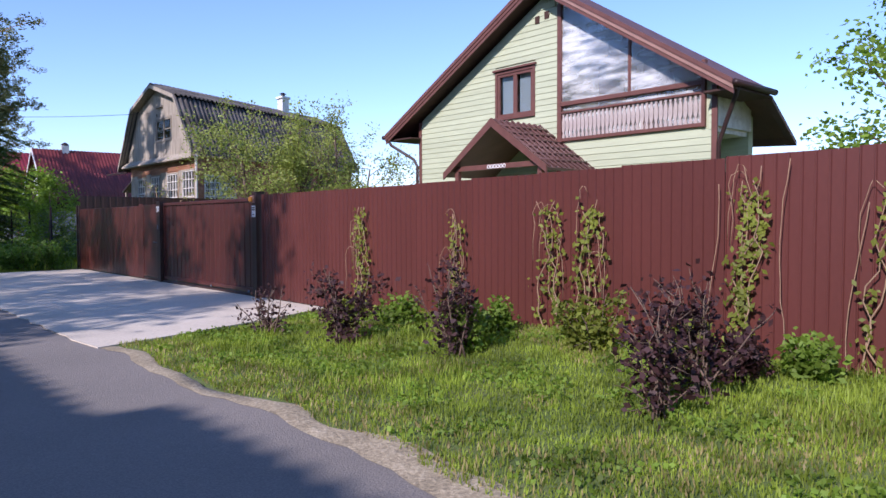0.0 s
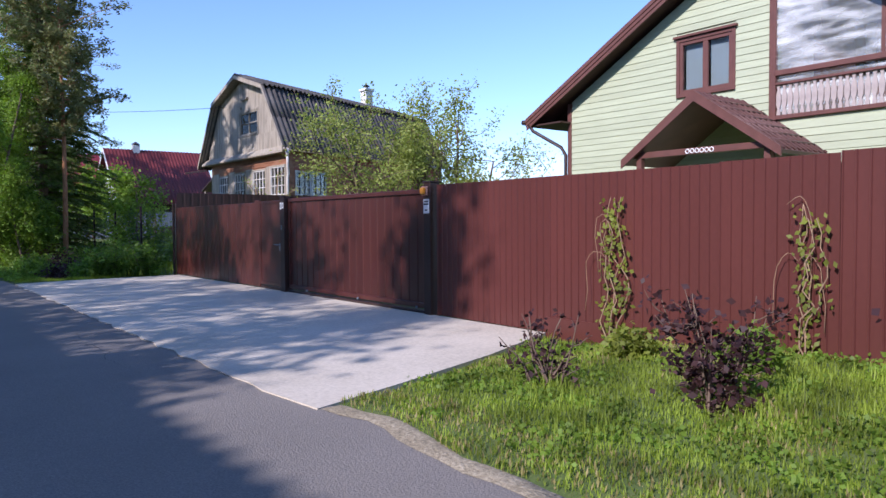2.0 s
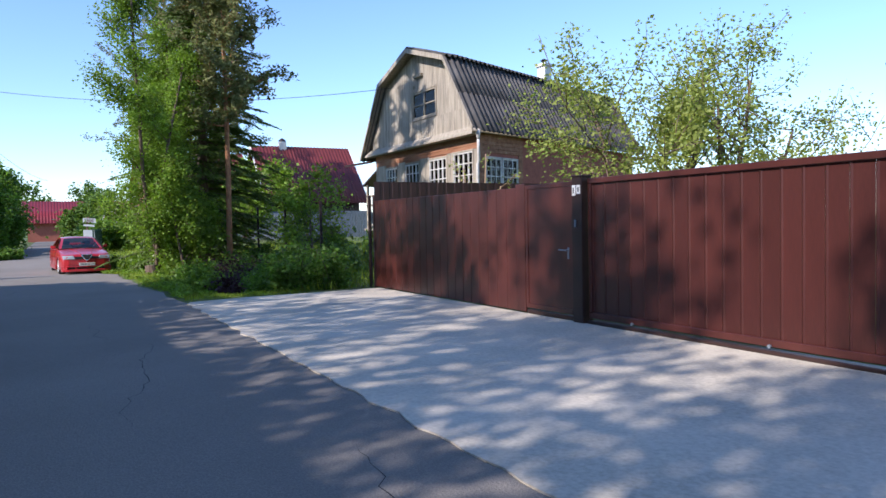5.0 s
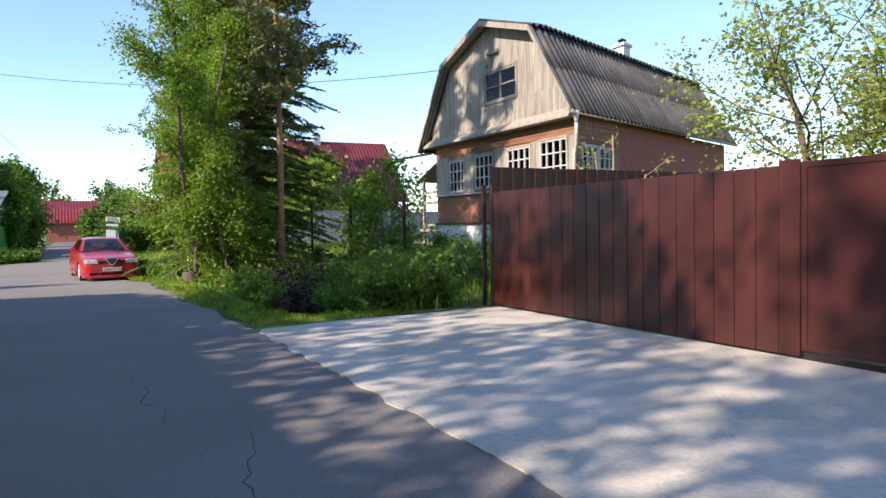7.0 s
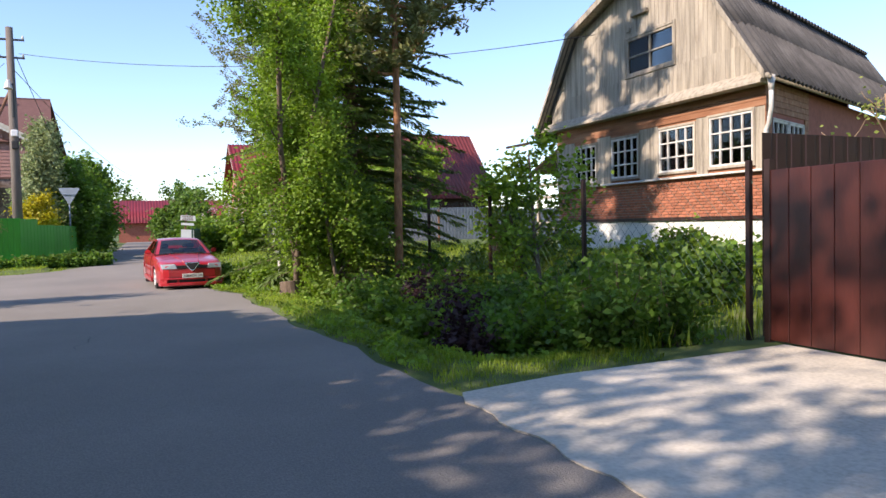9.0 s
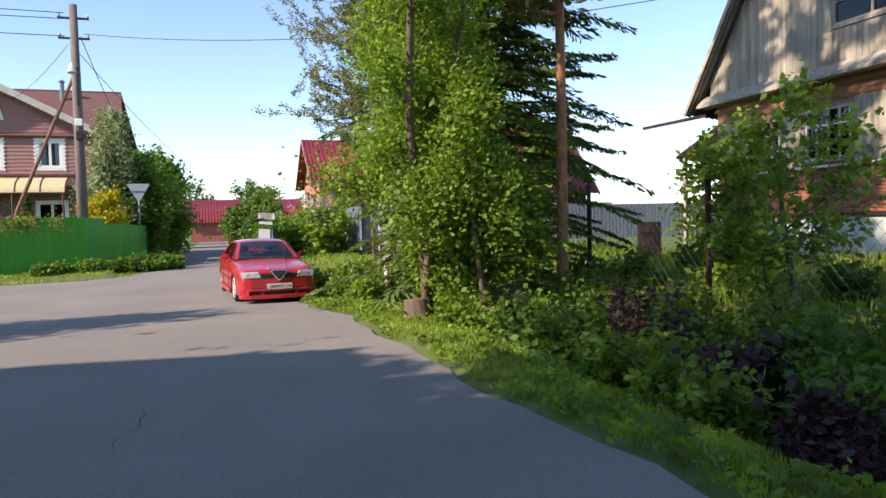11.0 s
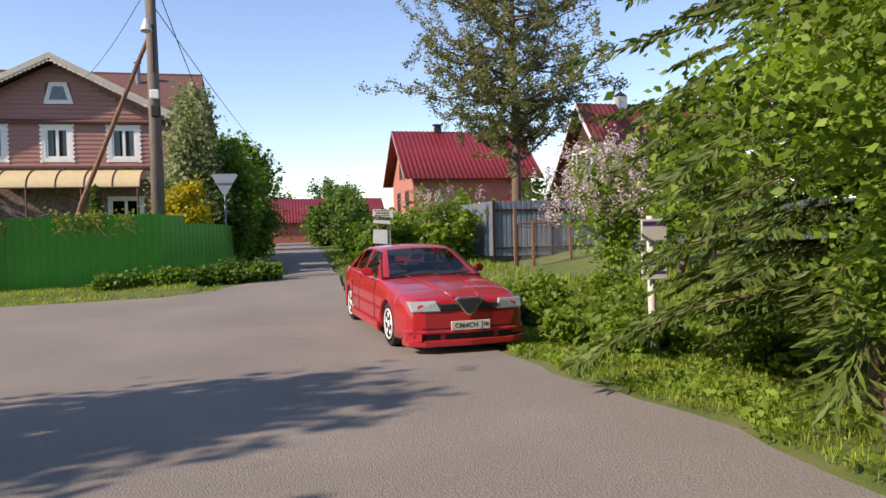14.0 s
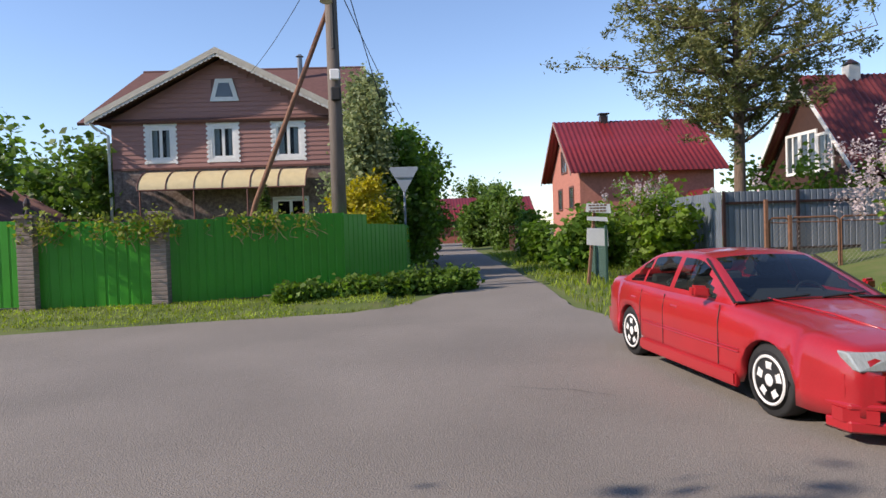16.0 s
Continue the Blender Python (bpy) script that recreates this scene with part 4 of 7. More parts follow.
def d_roof(yv):
    for (a, b) in zip((ERt, KR, AP, KL), (KR, AP, KL, ELt)):
        if a[0] <= yv <= b[0]:
            return a[1] + (b[1] - a[1]) * (yv - a[0]) / (b[0] - a[0])
    return 4.4


DW = (33.15, 35.05, 5.4, 6.4)
bw = 0.145
for tier, (zl, zh, xo) in enumerate(((4.5, 5.3, -0.02), (5.3, 9.0, 0.0))):
    yv = DY0 - 0.05
    while yv < DY1 + 0.15:
        a, b = yv, yv + bw - 0.008
        ta, tb = min(zh, d_roof(a) - 0.12), min(zh, d_roof(b) - 0.12)
        for lo, hi in (((zl, DW[2]), (DW[3], 99)) if (DW[0] - 0.05 < (a + b) / 2 < DW[1] + 0.05) else ((zl, 99),)):
            t0, t1 = min(ta, hi), min(tb, hi)
            if min(t0, t1) > lo + 0.05:
                s = Shape().prism([(DX + xo, a, lo), (DX + xo, b, lo), (DX + xo, b, t1), (DX + xo, a, t0)], (0.022, 0, 0))
                part(dacha, "board", s.mesh("board", GREY_BOARD))
        yv += bw
part(dacha, "gable_wall", wall_with_holes(DX + 0.03, DX + 0.13, "x", 32.2, 37.3, 4.5, 7.0, [DW]).mesh("gable_wall", GREY_BOARD))
s = Shape().prism([(DX + 0.03, 30.5, 4.5), (DX + 0.03, 32.2, 4.5), (DX + 0.03, 32.2, 7.0)], (0.1, 0, 0)).prism([(DX + 0.03, 38.8, 4.5), (DX + 0.03, 37.3, 4.5), (DX + 0.03, 37.3, 7.0)], (0.1, 0, 0)).prism([(DX + 0.03, 32.2, 7.0), (DX + 0.03, 37.3, 7.0), (DX + 0.03, 34.8, 7.9)], (0.1, 0, 0))
part(dacha, "gable_wall", s.mesh("gable_wall", GREY_BOARD))
window_unit(dacha, DX - 0.0, "x", *DW, cols=2, rows=2, frame_w=0.06, trim_w=0.07, frame_mat=GREY_BOARD, trim_mat=GREY_BOARD, bar=0.04)
s = Shape().box(DX - 0.12, DX - 0.0, 34.1, 34.75, 6.95, 7.05).box(DX - 0.06, DX, 34.85, 34.95, 6.6, 6.7)
part(dacha, "bracket", s.mesh("bracket", GREY_BOARD, 0.005))
# skirt board and projecting drip under the gable
s = Shape().prism([(DX - 0.02, DY0 - 0.1, 4.62), (XF + 0.05, DY0 - 0.2, 4.36), (XF + 0.05, DY0 - 0.2, 4.3), (DX + 0.06, DY0 - 0.1, 4.3)], (0, DY1 - DY0 + 0.6, 0))
part(dacha, "skirt_roof", s.mesh("skirt_roof", GREY_BOARD))
# roof
for (hi, lo, yend) in ((KR, ERt, 0), (AP, KR, 0), (KL, ELt, 1), (AP, KL, 1)):
    d = Vector((0, lo[0] - hi[0], lo[1] - hi[1]))
    L = d.length + (0.12 if lo in (KR, KL) else 0.05)
    cols_n, rows_n = 12, (2 if lo in (ERt, ELt) else 2)
    cw, rl = (XB - XF) / cols_n, L / rows_n
    for c in range(cols_n):
        for r in range(rows_n):
            o = Vector((XF + c * cw, hi[0], hi[1])) + d.normalized() * (r * rl) + Vector((0, 0, 0.02 - 0.012 * r + 0.03 * (lo in (KR, KL))))
            part(dacha, "roof_sheet", wave_roof("roof_sheet", o, (1, 0, 0), d, cw + 0.03, rl + 0.1, SLATE, 0.24, 0.05, 0.012))
    part(dacha, "roof_deck", slab((XF + 0.05, hi[0], hi[1] - 0.05), (XB, hi[0], hi[1] - 0.05), (XB, lo[0], lo[1] - 0.05), (XF + 0.05, lo[0], lo[1] - 0.05), 0.05).mesh("roof_deck", GREY_BOARD))
    b = Shape().prism([(XF - 0.02, hi[0], hi[1] + 0.02), (XF - 0.02, lo[0], lo[1] + 0.02), (XF - 0.02, lo[0], lo[1] - 0.16), (XF - 0.02, hi[0], hi[1] - 0.16)], (0.03, 0, 0))
    part(dacha, "bargeboard", b.mesh("bargeboard", GREY_BOARD))
# storey walls: varnished boards above and beside the window band, brick below, white plinth
wins = [(36.55, 37.65, 2.55, 3.68), (34.6, 35.8, 2.6, 3.72), (32.45, 33.75, 2.62, 3.74), (30.62, 31.95, 2.62, 3.8)]
s = wall_with_holes(DX + 0.03, DX + 0.25, "x", DY0, DY1, 2.4, 4.5, wins)
part(dacha, "wall", s.mesh("wall", WORN_BOARD))
z = 3.86
while z < 4.4:
    part(dacha, "board", Shape().box(DX, DX + 0.03, DY0, DY1, z, z + 0.13).mesh("board", WORN_BOARD, 0.006))
    z += 0.135
s = Shape()
edges = [DY0] + [q for w in sorted(wins) for q in (w[0] - 0.06, w[1] + 0.06)] + [DY1]
for i in range(0, len(edges), 2):
    a, b = edges[i], edges[i + 1]
    while a < b - 0.03:
        c = min(a + 0.16, b)
        part(dacha, "board", Shape().box(DX - 0.004, DX + 0.03, a, c - 0.006, 2.46, 3.85).mesh("board", GREY_BOARD))
        a = c
for w in wins:
    window_unit(dacha, DX, "x", *w, cols=4, rows=3, frame_w=0.05, trim_w=0.06, frame_mat=OLD_WHITE, trim_mat=GREY_BOARD, bar=0.035)
part(dacha, "sill", Shape().box(DX - 0.12, DX + 0.05, DY0 - 0.02, DY1, 2.42, 2.47).mesh("sill", OLD_WHITE, 0.006))
part(dacha, "plinth", Shape().box(DX - 0.02, DX + 0.3, DY0 - 0.04, DY1, 0.2, 1.36).mesh("plinth", WHITEWASH, 0.01))
part(dacha, "plinth_cap", Shape().box(DX - 0.08, DX + 0.2, DY0 - 0.06, DY1, 1.36, 1.44).mesh("plinth_cap", DARK_STEEL))
part(dacha, "brick_backing", Shape().box(DX + 0.025, DX + 0.25, DY0, DY1, 1.44, 2.42).mesh("brick_backing", MORTAR))
# side wall to the neighbour's yard: boards by the corner, then red brick
s = wall_with_holes(DY0, DY0 + 0.25, "y", DX + 0.25, 24.1, 0.3, 4.4, [(DX + 0.35, DX + 2.2, 2.3, 3.6)])
part(dacha, "wall", s.mesh("wall", RED_BRICK))
z = 1.44
while z < 4.4:
    for xa, xb in (((DX + 0.0, DX + 2.5),) if z > 3.62 or z < 2.2 else ((DX, DX + 0.3), (DX + 2.25, DX + 2.5))):
        part(dacha, "board", Shape().box(xa, xb, DY0 - 0.03, DY0 - 0.002, z, z + 0.13).mesh("board", WORN_BOARD, 0.006))
    z += 0.135
for a in (DX + 0.38, DX + 1.32):
    window_unit(dacha, DY0 - 0.005, "y", a, a + 0.86, 2.32, 3.58, cols=3, rows=4, frame_w=0.05, trim_w=0.03, frame_mat=OLD_WHITE, trim_mat=OLD_WHITE, bar=0.035)
part(dacha, "wall", Shape().box(DX + 0.25, 24.1, DY1 - 0.25, DY1, 0.3, 4.4).box(23.9, 24.1, DY0 + 0.25, DY1 - 0.25, 0.3, 4.4).box(23.9, 24.1, 32.3, 37.2, 4.4, 6.9).mesh("wall", RED_BRICK))
# Walls and floors coloured near-black so the rooms behind the panes look unlit.
part(dacha, "inner_wall", Shape().box(DX + 3.0, DX + 3.1, DY0 + 0.25, DY1 - 0.25, 0.3, 4.4).box(DX + 0.25, 23.9, DY0 + 0.25, DY1 - 0.25, 4.38, 4.44).box(DX + 0.25, 23.9, DY0 + 0.25, DY1 - 0.25, 1.3, 1.36).box(DX + 2.5, DX + 2.6, 32, 37.5, 4.44, 7.2).mesh("inner_wall", UNLIT_ROOM))
part(dacha, "downpipe", Shape().tube([(DX - 0.2, 29.95, 4.42), (DX - 0.2, 29.95, 4.1)], [0.09, 0.05], 10).tube([(DX - 0.2, 29.95, 4.12), (DX - 0.2, 29.95, 3.75), (DX - 0.08, 30.12, 3.45), (DX - 0.08, 30.2, 3.3), (DX - 0.08, 30.2, 0.6)], 0.05, 8).mesh("downpipe", OLD_WHITE, smooth=True))
part(dacha, "gutter", Shape().tube([(XF, 29.88, 4.4), (XB, 29.88, 4.4)], 0.06, 8).mesh("gutter", GREY_BOARD, smooth=True))
s = Shape()
zc = 7.3
i = 0
CX0 = 21.0
while zc < 8.72:
    s.box(CX0, CX0 + 0.55, 34.0, 34.6, zc, zc + 0.07)
    s.box(CX0 + 0.005, CX0 + 0.545, 34.005, 34.595, zc + 0.07, zc + 0.08)
    zc += 0.08
s.box(CX0 - 0.08, CX0 + 0.63, 33.92, 34.68, 8.72, 8.84)
part(dacha, "chimney", s.mesh("chimney", WHITEWASH), "whitewashed brick chimney")
part(dacha, "chimney_cap", Shape().tube([(CX0 + 0.27, 34.3, 8.84), (CX0 + 0.27, 34.3, 9.0)], 0.14, 10).tube([(CX0 + 0.27, 34.3, 9.02), (CX0 + 0.27, 34.3, 9.12)], [0.24, 0.03], 10).mesh("chimney_cap", DARK_STEEL))
# lean-to porch on the far side
s = slab((DX + 0.2, 38.5, 4.0), (DX + 4, 38.5, 4.0), (DX + 4, 40.7, 3.2), (DX + 0.2, 40.7, 3.2), 0.08)
part(dacha, "porch_roof", s.mesh("porch_roof", DARK_STEEL))
s = Shape()
for xx in (DX + 0.3, DX + 3.6):
    s.box(xx, xx + 0.12, 40.35, 40.47, 0.3, 3.25)
for zz in (1.3, 2.2, 2.62):
    s.box(DX + 0.3, DX + 0.4, 38.7, 40.5, zz, zz + 0.1)
s.box(DX + 0.2, DX + 4, 38.7, 40.6, 1.1, 1.2)
part(dacha, "porch_post", s.mesh("porch_post", GREY_BOARD, 0.006))
part(dacha, "antenna_beam", Shape().beam((DX - 0.1, 39.0, 4.12), (DX - 0.3, 41.6, 4.12), 0.08, 0.08).mesh("antenna_beam", DARK_STEEL))


# the house's plan is skewed: its length runs off at an angle from the front
for ob in [q for c in dacha.children for q in (c, *c.children)]:
    if ob.data:
        for q in ob.data.vertices:
            q.co.y += 0.4 * max(0.0, q.co.x - DX - 0.05)


# -- simple far houses --
def gable_house(name, at, label, w, d, eave, ridge, wall_mat, roof_mat, turn=0.0, over=0.5, ridge_along="x", windows=(), wave=0.35):
    """Local box w (x) by d (y); the ridge runs along x or y. windows: (face, a0, a1, z0, z1, cols)."""
    e = thing(name, at, label, "house", turn=turn)
    hx, hy = w / 2, d / 2
    if ridge_along == "x":
        pent = [(-hx, -hy, -0.5), (-hx, hy, -0.5), (-hx, hy, eave), (-hx, 0, ridge - 0.1), (-hx, -hy, eave)]
        part(e, "wall", Shape().prism(pent, (w, 0, 0)).mesh("wall", wall_mat), local=True)
        slope = (ridge - eave) / hy
        for sg in (-1, 1):
            yo = sg * (hy + over)
            zo = eave - slope * over
            dv = Vector((0, yo, zo - ridge))
            part(e, "roof", wave_roof("roof", (-hx - over, 0, ridge + 0.06), (1, 0, 0), dv, w + 2 * over, dv.length, roof_mat, wave, 0.03, 0.05), local=True)
            for xx in (-hx - over, hx + over):
                b = Shape().prism([(xx, 0, ridge + 0.08), (xx, yo, zo + 0.08), (xx, yo, zo - 0.14), (xx, 0, ridge - 0.14)], (0.05 if xx > 0 else -0.05, 0, 0))
                part(e, "bargeboard", b.mesh("bargeboard", WHITE if wall_mat not in (RED_BRICK, ROSE_BRICK) else PALE_BROWN), local=True)
    else:
        pent = [(-hx, -hy, -0.5), (hx, -hy, -0.5), (hx, -hy, eave), (0, -hy, ridge - 0.1), (-hx, -hy, eave)]
        part(e, "wall", Shape().prism(pent, (0, d, 0)).mesh("wall", wall_mat), local=True)
        slope = (ridge - eave) / hx
        for sg in (-1, 1):
            xo = sg * (hx + over)
            zo = eave - slope * over
            dv = Vector((xo, 0, zo - ridge))
            part(e, "roof", wave_roof("roof", (0, -hy - over, ridge + 0.06), (0, 1, 0), dv, d + 2 * over, dv.length, roof_mat, wave, 0.03, 0.05), local=True)
            b = Shape().prism([(0, -hy - over, ridge + 0.08), (xo, -hy - over, zo + 0.08), (xo, -hy - over, zo - 0.14), (0, -hy - over, ridge - 0.14)], (0, -0.05, 0))
            part(e, "bargeboard", b.mesh("bargeboard", WHITE), local=True)
    for face, a0, a1, z0, z1, cols in windows:
        plane, axis, out = {"-x": (-hx, "x", -1), "-y": (-hy, "y", -1)}[face]
        wdw = Shape()
        fr = Shape()
        def bx(s, p0, p1, b0, b1, c0, c1):
            p0, p1 = plane + out * p0, plane + out * p1
            if axis == "x":
                s.box(min(p0, p1), max(p0, p1), b0, b1, c0, c1)
            else:
                s.box(b0, b1, min(p0, p1), max(p0, p1), c0, c1)
        bx(wdw, 0.003, 0.02, a0, a1, z0, z1)
        for q in ((a0 - 0.12, a0, z0 - 0.12, z1 + 0.12), (a1, a1 + 0.12, z0 - 0.12, z1 + 0.12), (a0, a1, z1, z1 + 0.12), (a0, a1, z0 - 0.12, z0)):
            bx(fr, 0.0, 0.06, *q)
        for i in range(1, cols):
            c = a0 + (a1 - a0) * i / cols
            bx(fr, 0.0, 0.045, c - 0.05, c + 0.05, z0, z1)
        part(e, "window", wdw.mesh("window", DARKPANE), local=True)
        part(e, "window_frame", fr.mesh("window_frame", WHITE if wall_mat not in (RED_BRICK, ROSE_BRICK) else BROWN_TRIM), local=True)
    return e


DARKPANE = material("dark_pane", tone((0.05, 0.06, 0.07), 0.3), 2, 0.08, bump=0, spec=0.8)
ch = thing("chimney_stack", (15.6, 61.9, 7.1), "small grey roof chimney with metal cap", "chimney")
part(ch, "stack", Shape().box(-0.25, 0.25, -0.25, 0.25, -0.6, 0.5).mesh("stack", WHITEWASH, 0.02), local=True)
part(ch, "cap", Shape().tube([(0, 0, 0.55), (0, 0, 0.75)], [0.34, 0.06], 8).box(-0.02, 0.02, -0.02, 0.02, 0.45, 0.6).mesh("cap", DARK_STEEL), local=True)
gable_house("red_brick_house", (12.5, 82.4, 0), "red brick house with red metal tile roof", 8.6, 8.8, 5.25, 8.6, ROSE_BRICK, RED_ROOF, over=0.7, ridge_along="x",
            windows=(("-x", -2.6, -1.5, 2.7, 4.0, 1), ("-x", 0.9, 2.0, 2.7, 4.0, 1), ("-x", -0.8, 0.8, 5.2, 6.6, 2), ("-x", -2.6, -1.5, 0.0, 1.4, 1)), wave=0.33)
c2 = thing("chimney_stack", (11.0, 82.4, 8.3), "dark metal roof chimney", "chimney")
part(c2, "stack", Shape().box(-0.25, 0.25, -0.25, 0.25, -0.5, 0.7).box(-0.35, 0.35, -0.35, 0.35, 0.8, 0.88).box(-0.2, 0.2, -0.2, 0.2, 0.7, 0.8).mesh("stack", DARK_STEEL), local=True)
gable_house("red_brick_porch", (15.2, 76.5, 0), "small red-roofed brick porch", 3.0, 3.0, 2.0, 3.4, RED_BRICK, RED_ROOF, over=0.4, ridge_along="y")
gable_house("far_red_house", (4.5, 118.0, 0), "far low house with bright red roof", 13.0, 9.0, 2.6, 5.2, RED_BRICK, RED_ROOF, over=0.6)
gable_house("steep_roof_house", (17.0, 61.9, 0.2), "house with steep maroon corrugated roof and white windows", 6.4, 6.8, 3.3, 7.0, SOFFIT, MAROON_ROOF, over=0.55, ridge_along="x",
            windows=(("-x", -1.6, -0.75, 3.2, 4.5, 2), ("-x", -0.5, 0.5, 3.2, 4.7, 2), ("-x", 0.75, 1.6, 3.2, 4.7, 2)), wave=0.25)
gable_house("dark_roof_house", (-18.5, 60.0, 0), "low dark brown roof behind the green fence", 7.0, 6.0, 1.6, 3.6, BROWN_TRIM, BROWN_SHINGLE, over=0.5, ridge_along="y")

# -- rose-brown house behind the green fence --
BY = 63.6
brown = thing("rose_brown_house", (-10.0, BY, 0), "two-storey rose-brown clad house with stone ground floor", "house")
bx0, bx1, bap = -14.7, -5.2, (-10.15, 9.15)
wz = [(-13.15, -12.25), (-10.6, -9.68), (-7.95, -6.95)]
for z0, z1, mt in ((0.0, 4.35, STONE), (4.42, 6.5, PINK_SIDING)):
    hl = [(a, b, 4.78, 6.08) for a, b in wz] if z0 > 1 else [(-8.1, -6.8, 1.6, 3.0)]
    part(brown, "wall", wall_with_holes(BY, BY + 0.3, "y", bx0, bx1, z0, z1, hl).mesh("wall", mt))
part(brown, "band", Shape().box(bx0 - 0.03, bx1 + 0.03, BY - 0.05, BY + 0.2, 4.35, 4.42).mesh("band", BROWN_TRIM))
z = 4.44
while z < 8.8:
    for xa, xb in ((bx0, bx1),):
        l = max(bx0, bap[0] - (bap[1] - 0.3 - z - 0.2) * 1.72) if z > 6.0 else bx0
        r = min(bx1, bap[0] + (bap[1] - 0.3 - z - 0.2) * 1.78) if z > 6.0 else bx1
        sp = [(l, r)]
        for a, b, c, d in [(a - 0.1, b + 0.1, 4.72, 6.16) for a, b in wz] + [(-10.55, -9.5, 7.2, 7.95)]:
            if c < z + 0.19 and d > z:
                sp = [q for u, v in sp for q in ((u, min(v, a)), (max(u, b), v)) if q[1] - q[0] > 0.05]
        for u, v in sp:
            part(brown, "cladding", Shape().prism([(u, BY + 0.02, z), (u, BY - 0.03, z), (u, BY - 0.005, z + 0.19), (u, BY + 0.02, z + 0.19)], (v - u, 0, 0)).mesh("cladding", PINK_SIDING))
    z += 0.19
s = Shape().prism([(bx0, BY + 0.05, 6.5), (bx1, BY + 0.05, 6.5), (bap[0], BY + 0.05, bap[1] - 0.25)], (0, 0.2, 0))
part(brown, "wall", s.mesh("wall", PINK_SIDING))
part(brown, "wall", Shape().box(bx0, bx0 + 0.3, BY + 0.3, BY + 10, 0, 6.5).box(bx1 - 0.3, bx1, BY + 0.3, BY + 10, 0, 6.5).box(bx0 + 0.3, bx1 - 0.3, BY + 9.7, BY + 10, 0, 6.5).mesh("wall", PINK_SIDING))
# Dark wall across the house, its colour standing in for unlit rooms.
part(brown, "inner_wall", Shape().box(bx0 + 0.3, bx1 - 0.3, BY + 1.5, BY + 1.6, 0, 6.5).mesh("inner_wall", UNLIT_ROOM))
ye = BY - 0.7
for xe, ze in ((-15.45, 6.45), (-4.9, 6.5)):
    part(brown, "roof", slab((bap[0], ye, bap[1]), (bap[0], BY + 5, bap[1]), (xe, BY + 5, ze), (xe, ye, ze), 0.12).mesh("roof", BROWN_SHINGLE))
    b = Shape().prism([(bap[0], ye - 0.03, bap[1] + 0.04), (xe, ye - 0.03, ze + 0.04), (xe, ye - 0.03, ze - 0.2), (bap[0], ye - 0.03, bap[1] - 0.2)], (0, 0.04, 0))
    part(brown, "bargeboard", b.mesh("bargeboard", CREAM_TRIM))
    sc = Shape()
    for i in range(30):
        t0 = (i + 0.5) / 30
        cx, cz = bap[0] + (xe - bap[0]) * t0, bap[1] + (ze - bap[1]) * t0 - 0.2
        sc.tube([(cx, ye - 0.01, cz), (cx, ye + 0.02, cz)], 0.12, 8)
    part(brown, "scalloped_trim", sc.mesh("scalloped_trim", OLD_WHITE), kind="stuff")
# main cross roof behind the gable
RL, RR, RB, RH = -14.95, -4.5, -4.05, 9.45
for ys in (BY - 0.2, BY + 9.4):
    part(brown, "roof", slab((-16.0, ys, 6.35), (RL, BY + 4.6, RH), (RR, BY + 4.6, RH), (RB, ys, 6.35), 0.12).mesh("roof", BROWN_SHINGLE))
part(brown, "roof", Shape().prism([(RR - 0.5, BY + 0.4, 6.3), (RR - 0.6, BY + 4.6, RH - 0.15), (RR - 0.5, BY + 8.8, 6.3)], (0.2, 0, 0)).mesh("roof", PINK_SIDING))
part(brown, "ridge_cap", Shape().tube([(RL, BY + 4.6, RH), (RR, BY + 4.6, RH)], 0.07, 6).mesh("ridge_cap", BROWN_SHINGLE))
for a, b in wz:
    window_unit(brown, BY, "y", a, b, 4.78, 6.08, cols=2, frame_w=0.09, trim_w=0.17, bar=0.12, curtain=((0.08, 0.3), (0.7, 0.92)))
    sc = Shape()
    for i in range(9):
        for q in ((a - 0.17, 4.65 + 1.55 * i / 8), (b + 0.17, 4.65 + 1.55 * i / 8)):
            sc.tube([(q[0], BY - 0.03, q[1]), (q[0], BY - 0.05, q[1])], 0.07, 8)
    part(brown, "carved_trim", sc.mesh("carved_trim", WHITE), kind="stuff")
window_unit(brown, BY, "y", -8.1, -6.8, 1.6, 3.0, cols=2, frame_w=0.1, trim_w=0.1, bar=0.12)
tri = [(-10.62, 7.12), (-9.42, 7.12), (-9.68, 8.05), (-10.36, 8.05)]
part(brown, "attic_trim", Shape().prism([(x, BY - 0.07, z) for x, z in tri], (0, 0.06, 0)).mesh("attic_trim", WHITE))
part(brown, "attic_pane", Shape().prism([(x * 0.62 - 10.02 * 0.38, BY - 0.08, z * 0.62 + 7.58 * 0.38) for x, z in tri], (0, 0.006, 0)).mesh("attic_pane", DARKPANE))
aw = Shape()
pts = [(BY - 1.5 * math.sin(a), 3.35 + 0.9 * math.cos(a)) for a in np.linspace(0.1, 1.5, 9)]
v = [(x, yv, zv + o) for o in (0, -0.03) for x in (-13.2, -6.6) for yv, zv in pts]
k = len(pts)
aw.add(v, [(i, i + 1, k + i + 1, k + i) for i in range(k - 1)] + [(2 * k + i + 1, 2 * k + i, 3 * k + i, 3 * k + i + 1) for i in range(k - 1)] + [(k - 1, 3 * k - 1, 4 * k - 1, 2 * k - 1)])
part(brown, "awning", aw.mesh("awning", AWNING, smooth=True), "arched amber polycarbonate awning")
s = Shape()
for xx in np.linspace(-13.2, -6.6, 7):
    s.tube([(xx, yv, zv + 0.01) for yv, zv in pts], 0.03, 5)
s.tube([(-13.2, pts[-1][0], pts[-1][1]), (-6.6, pts[-1][0], pts[-1][1])], 0.035, 6)
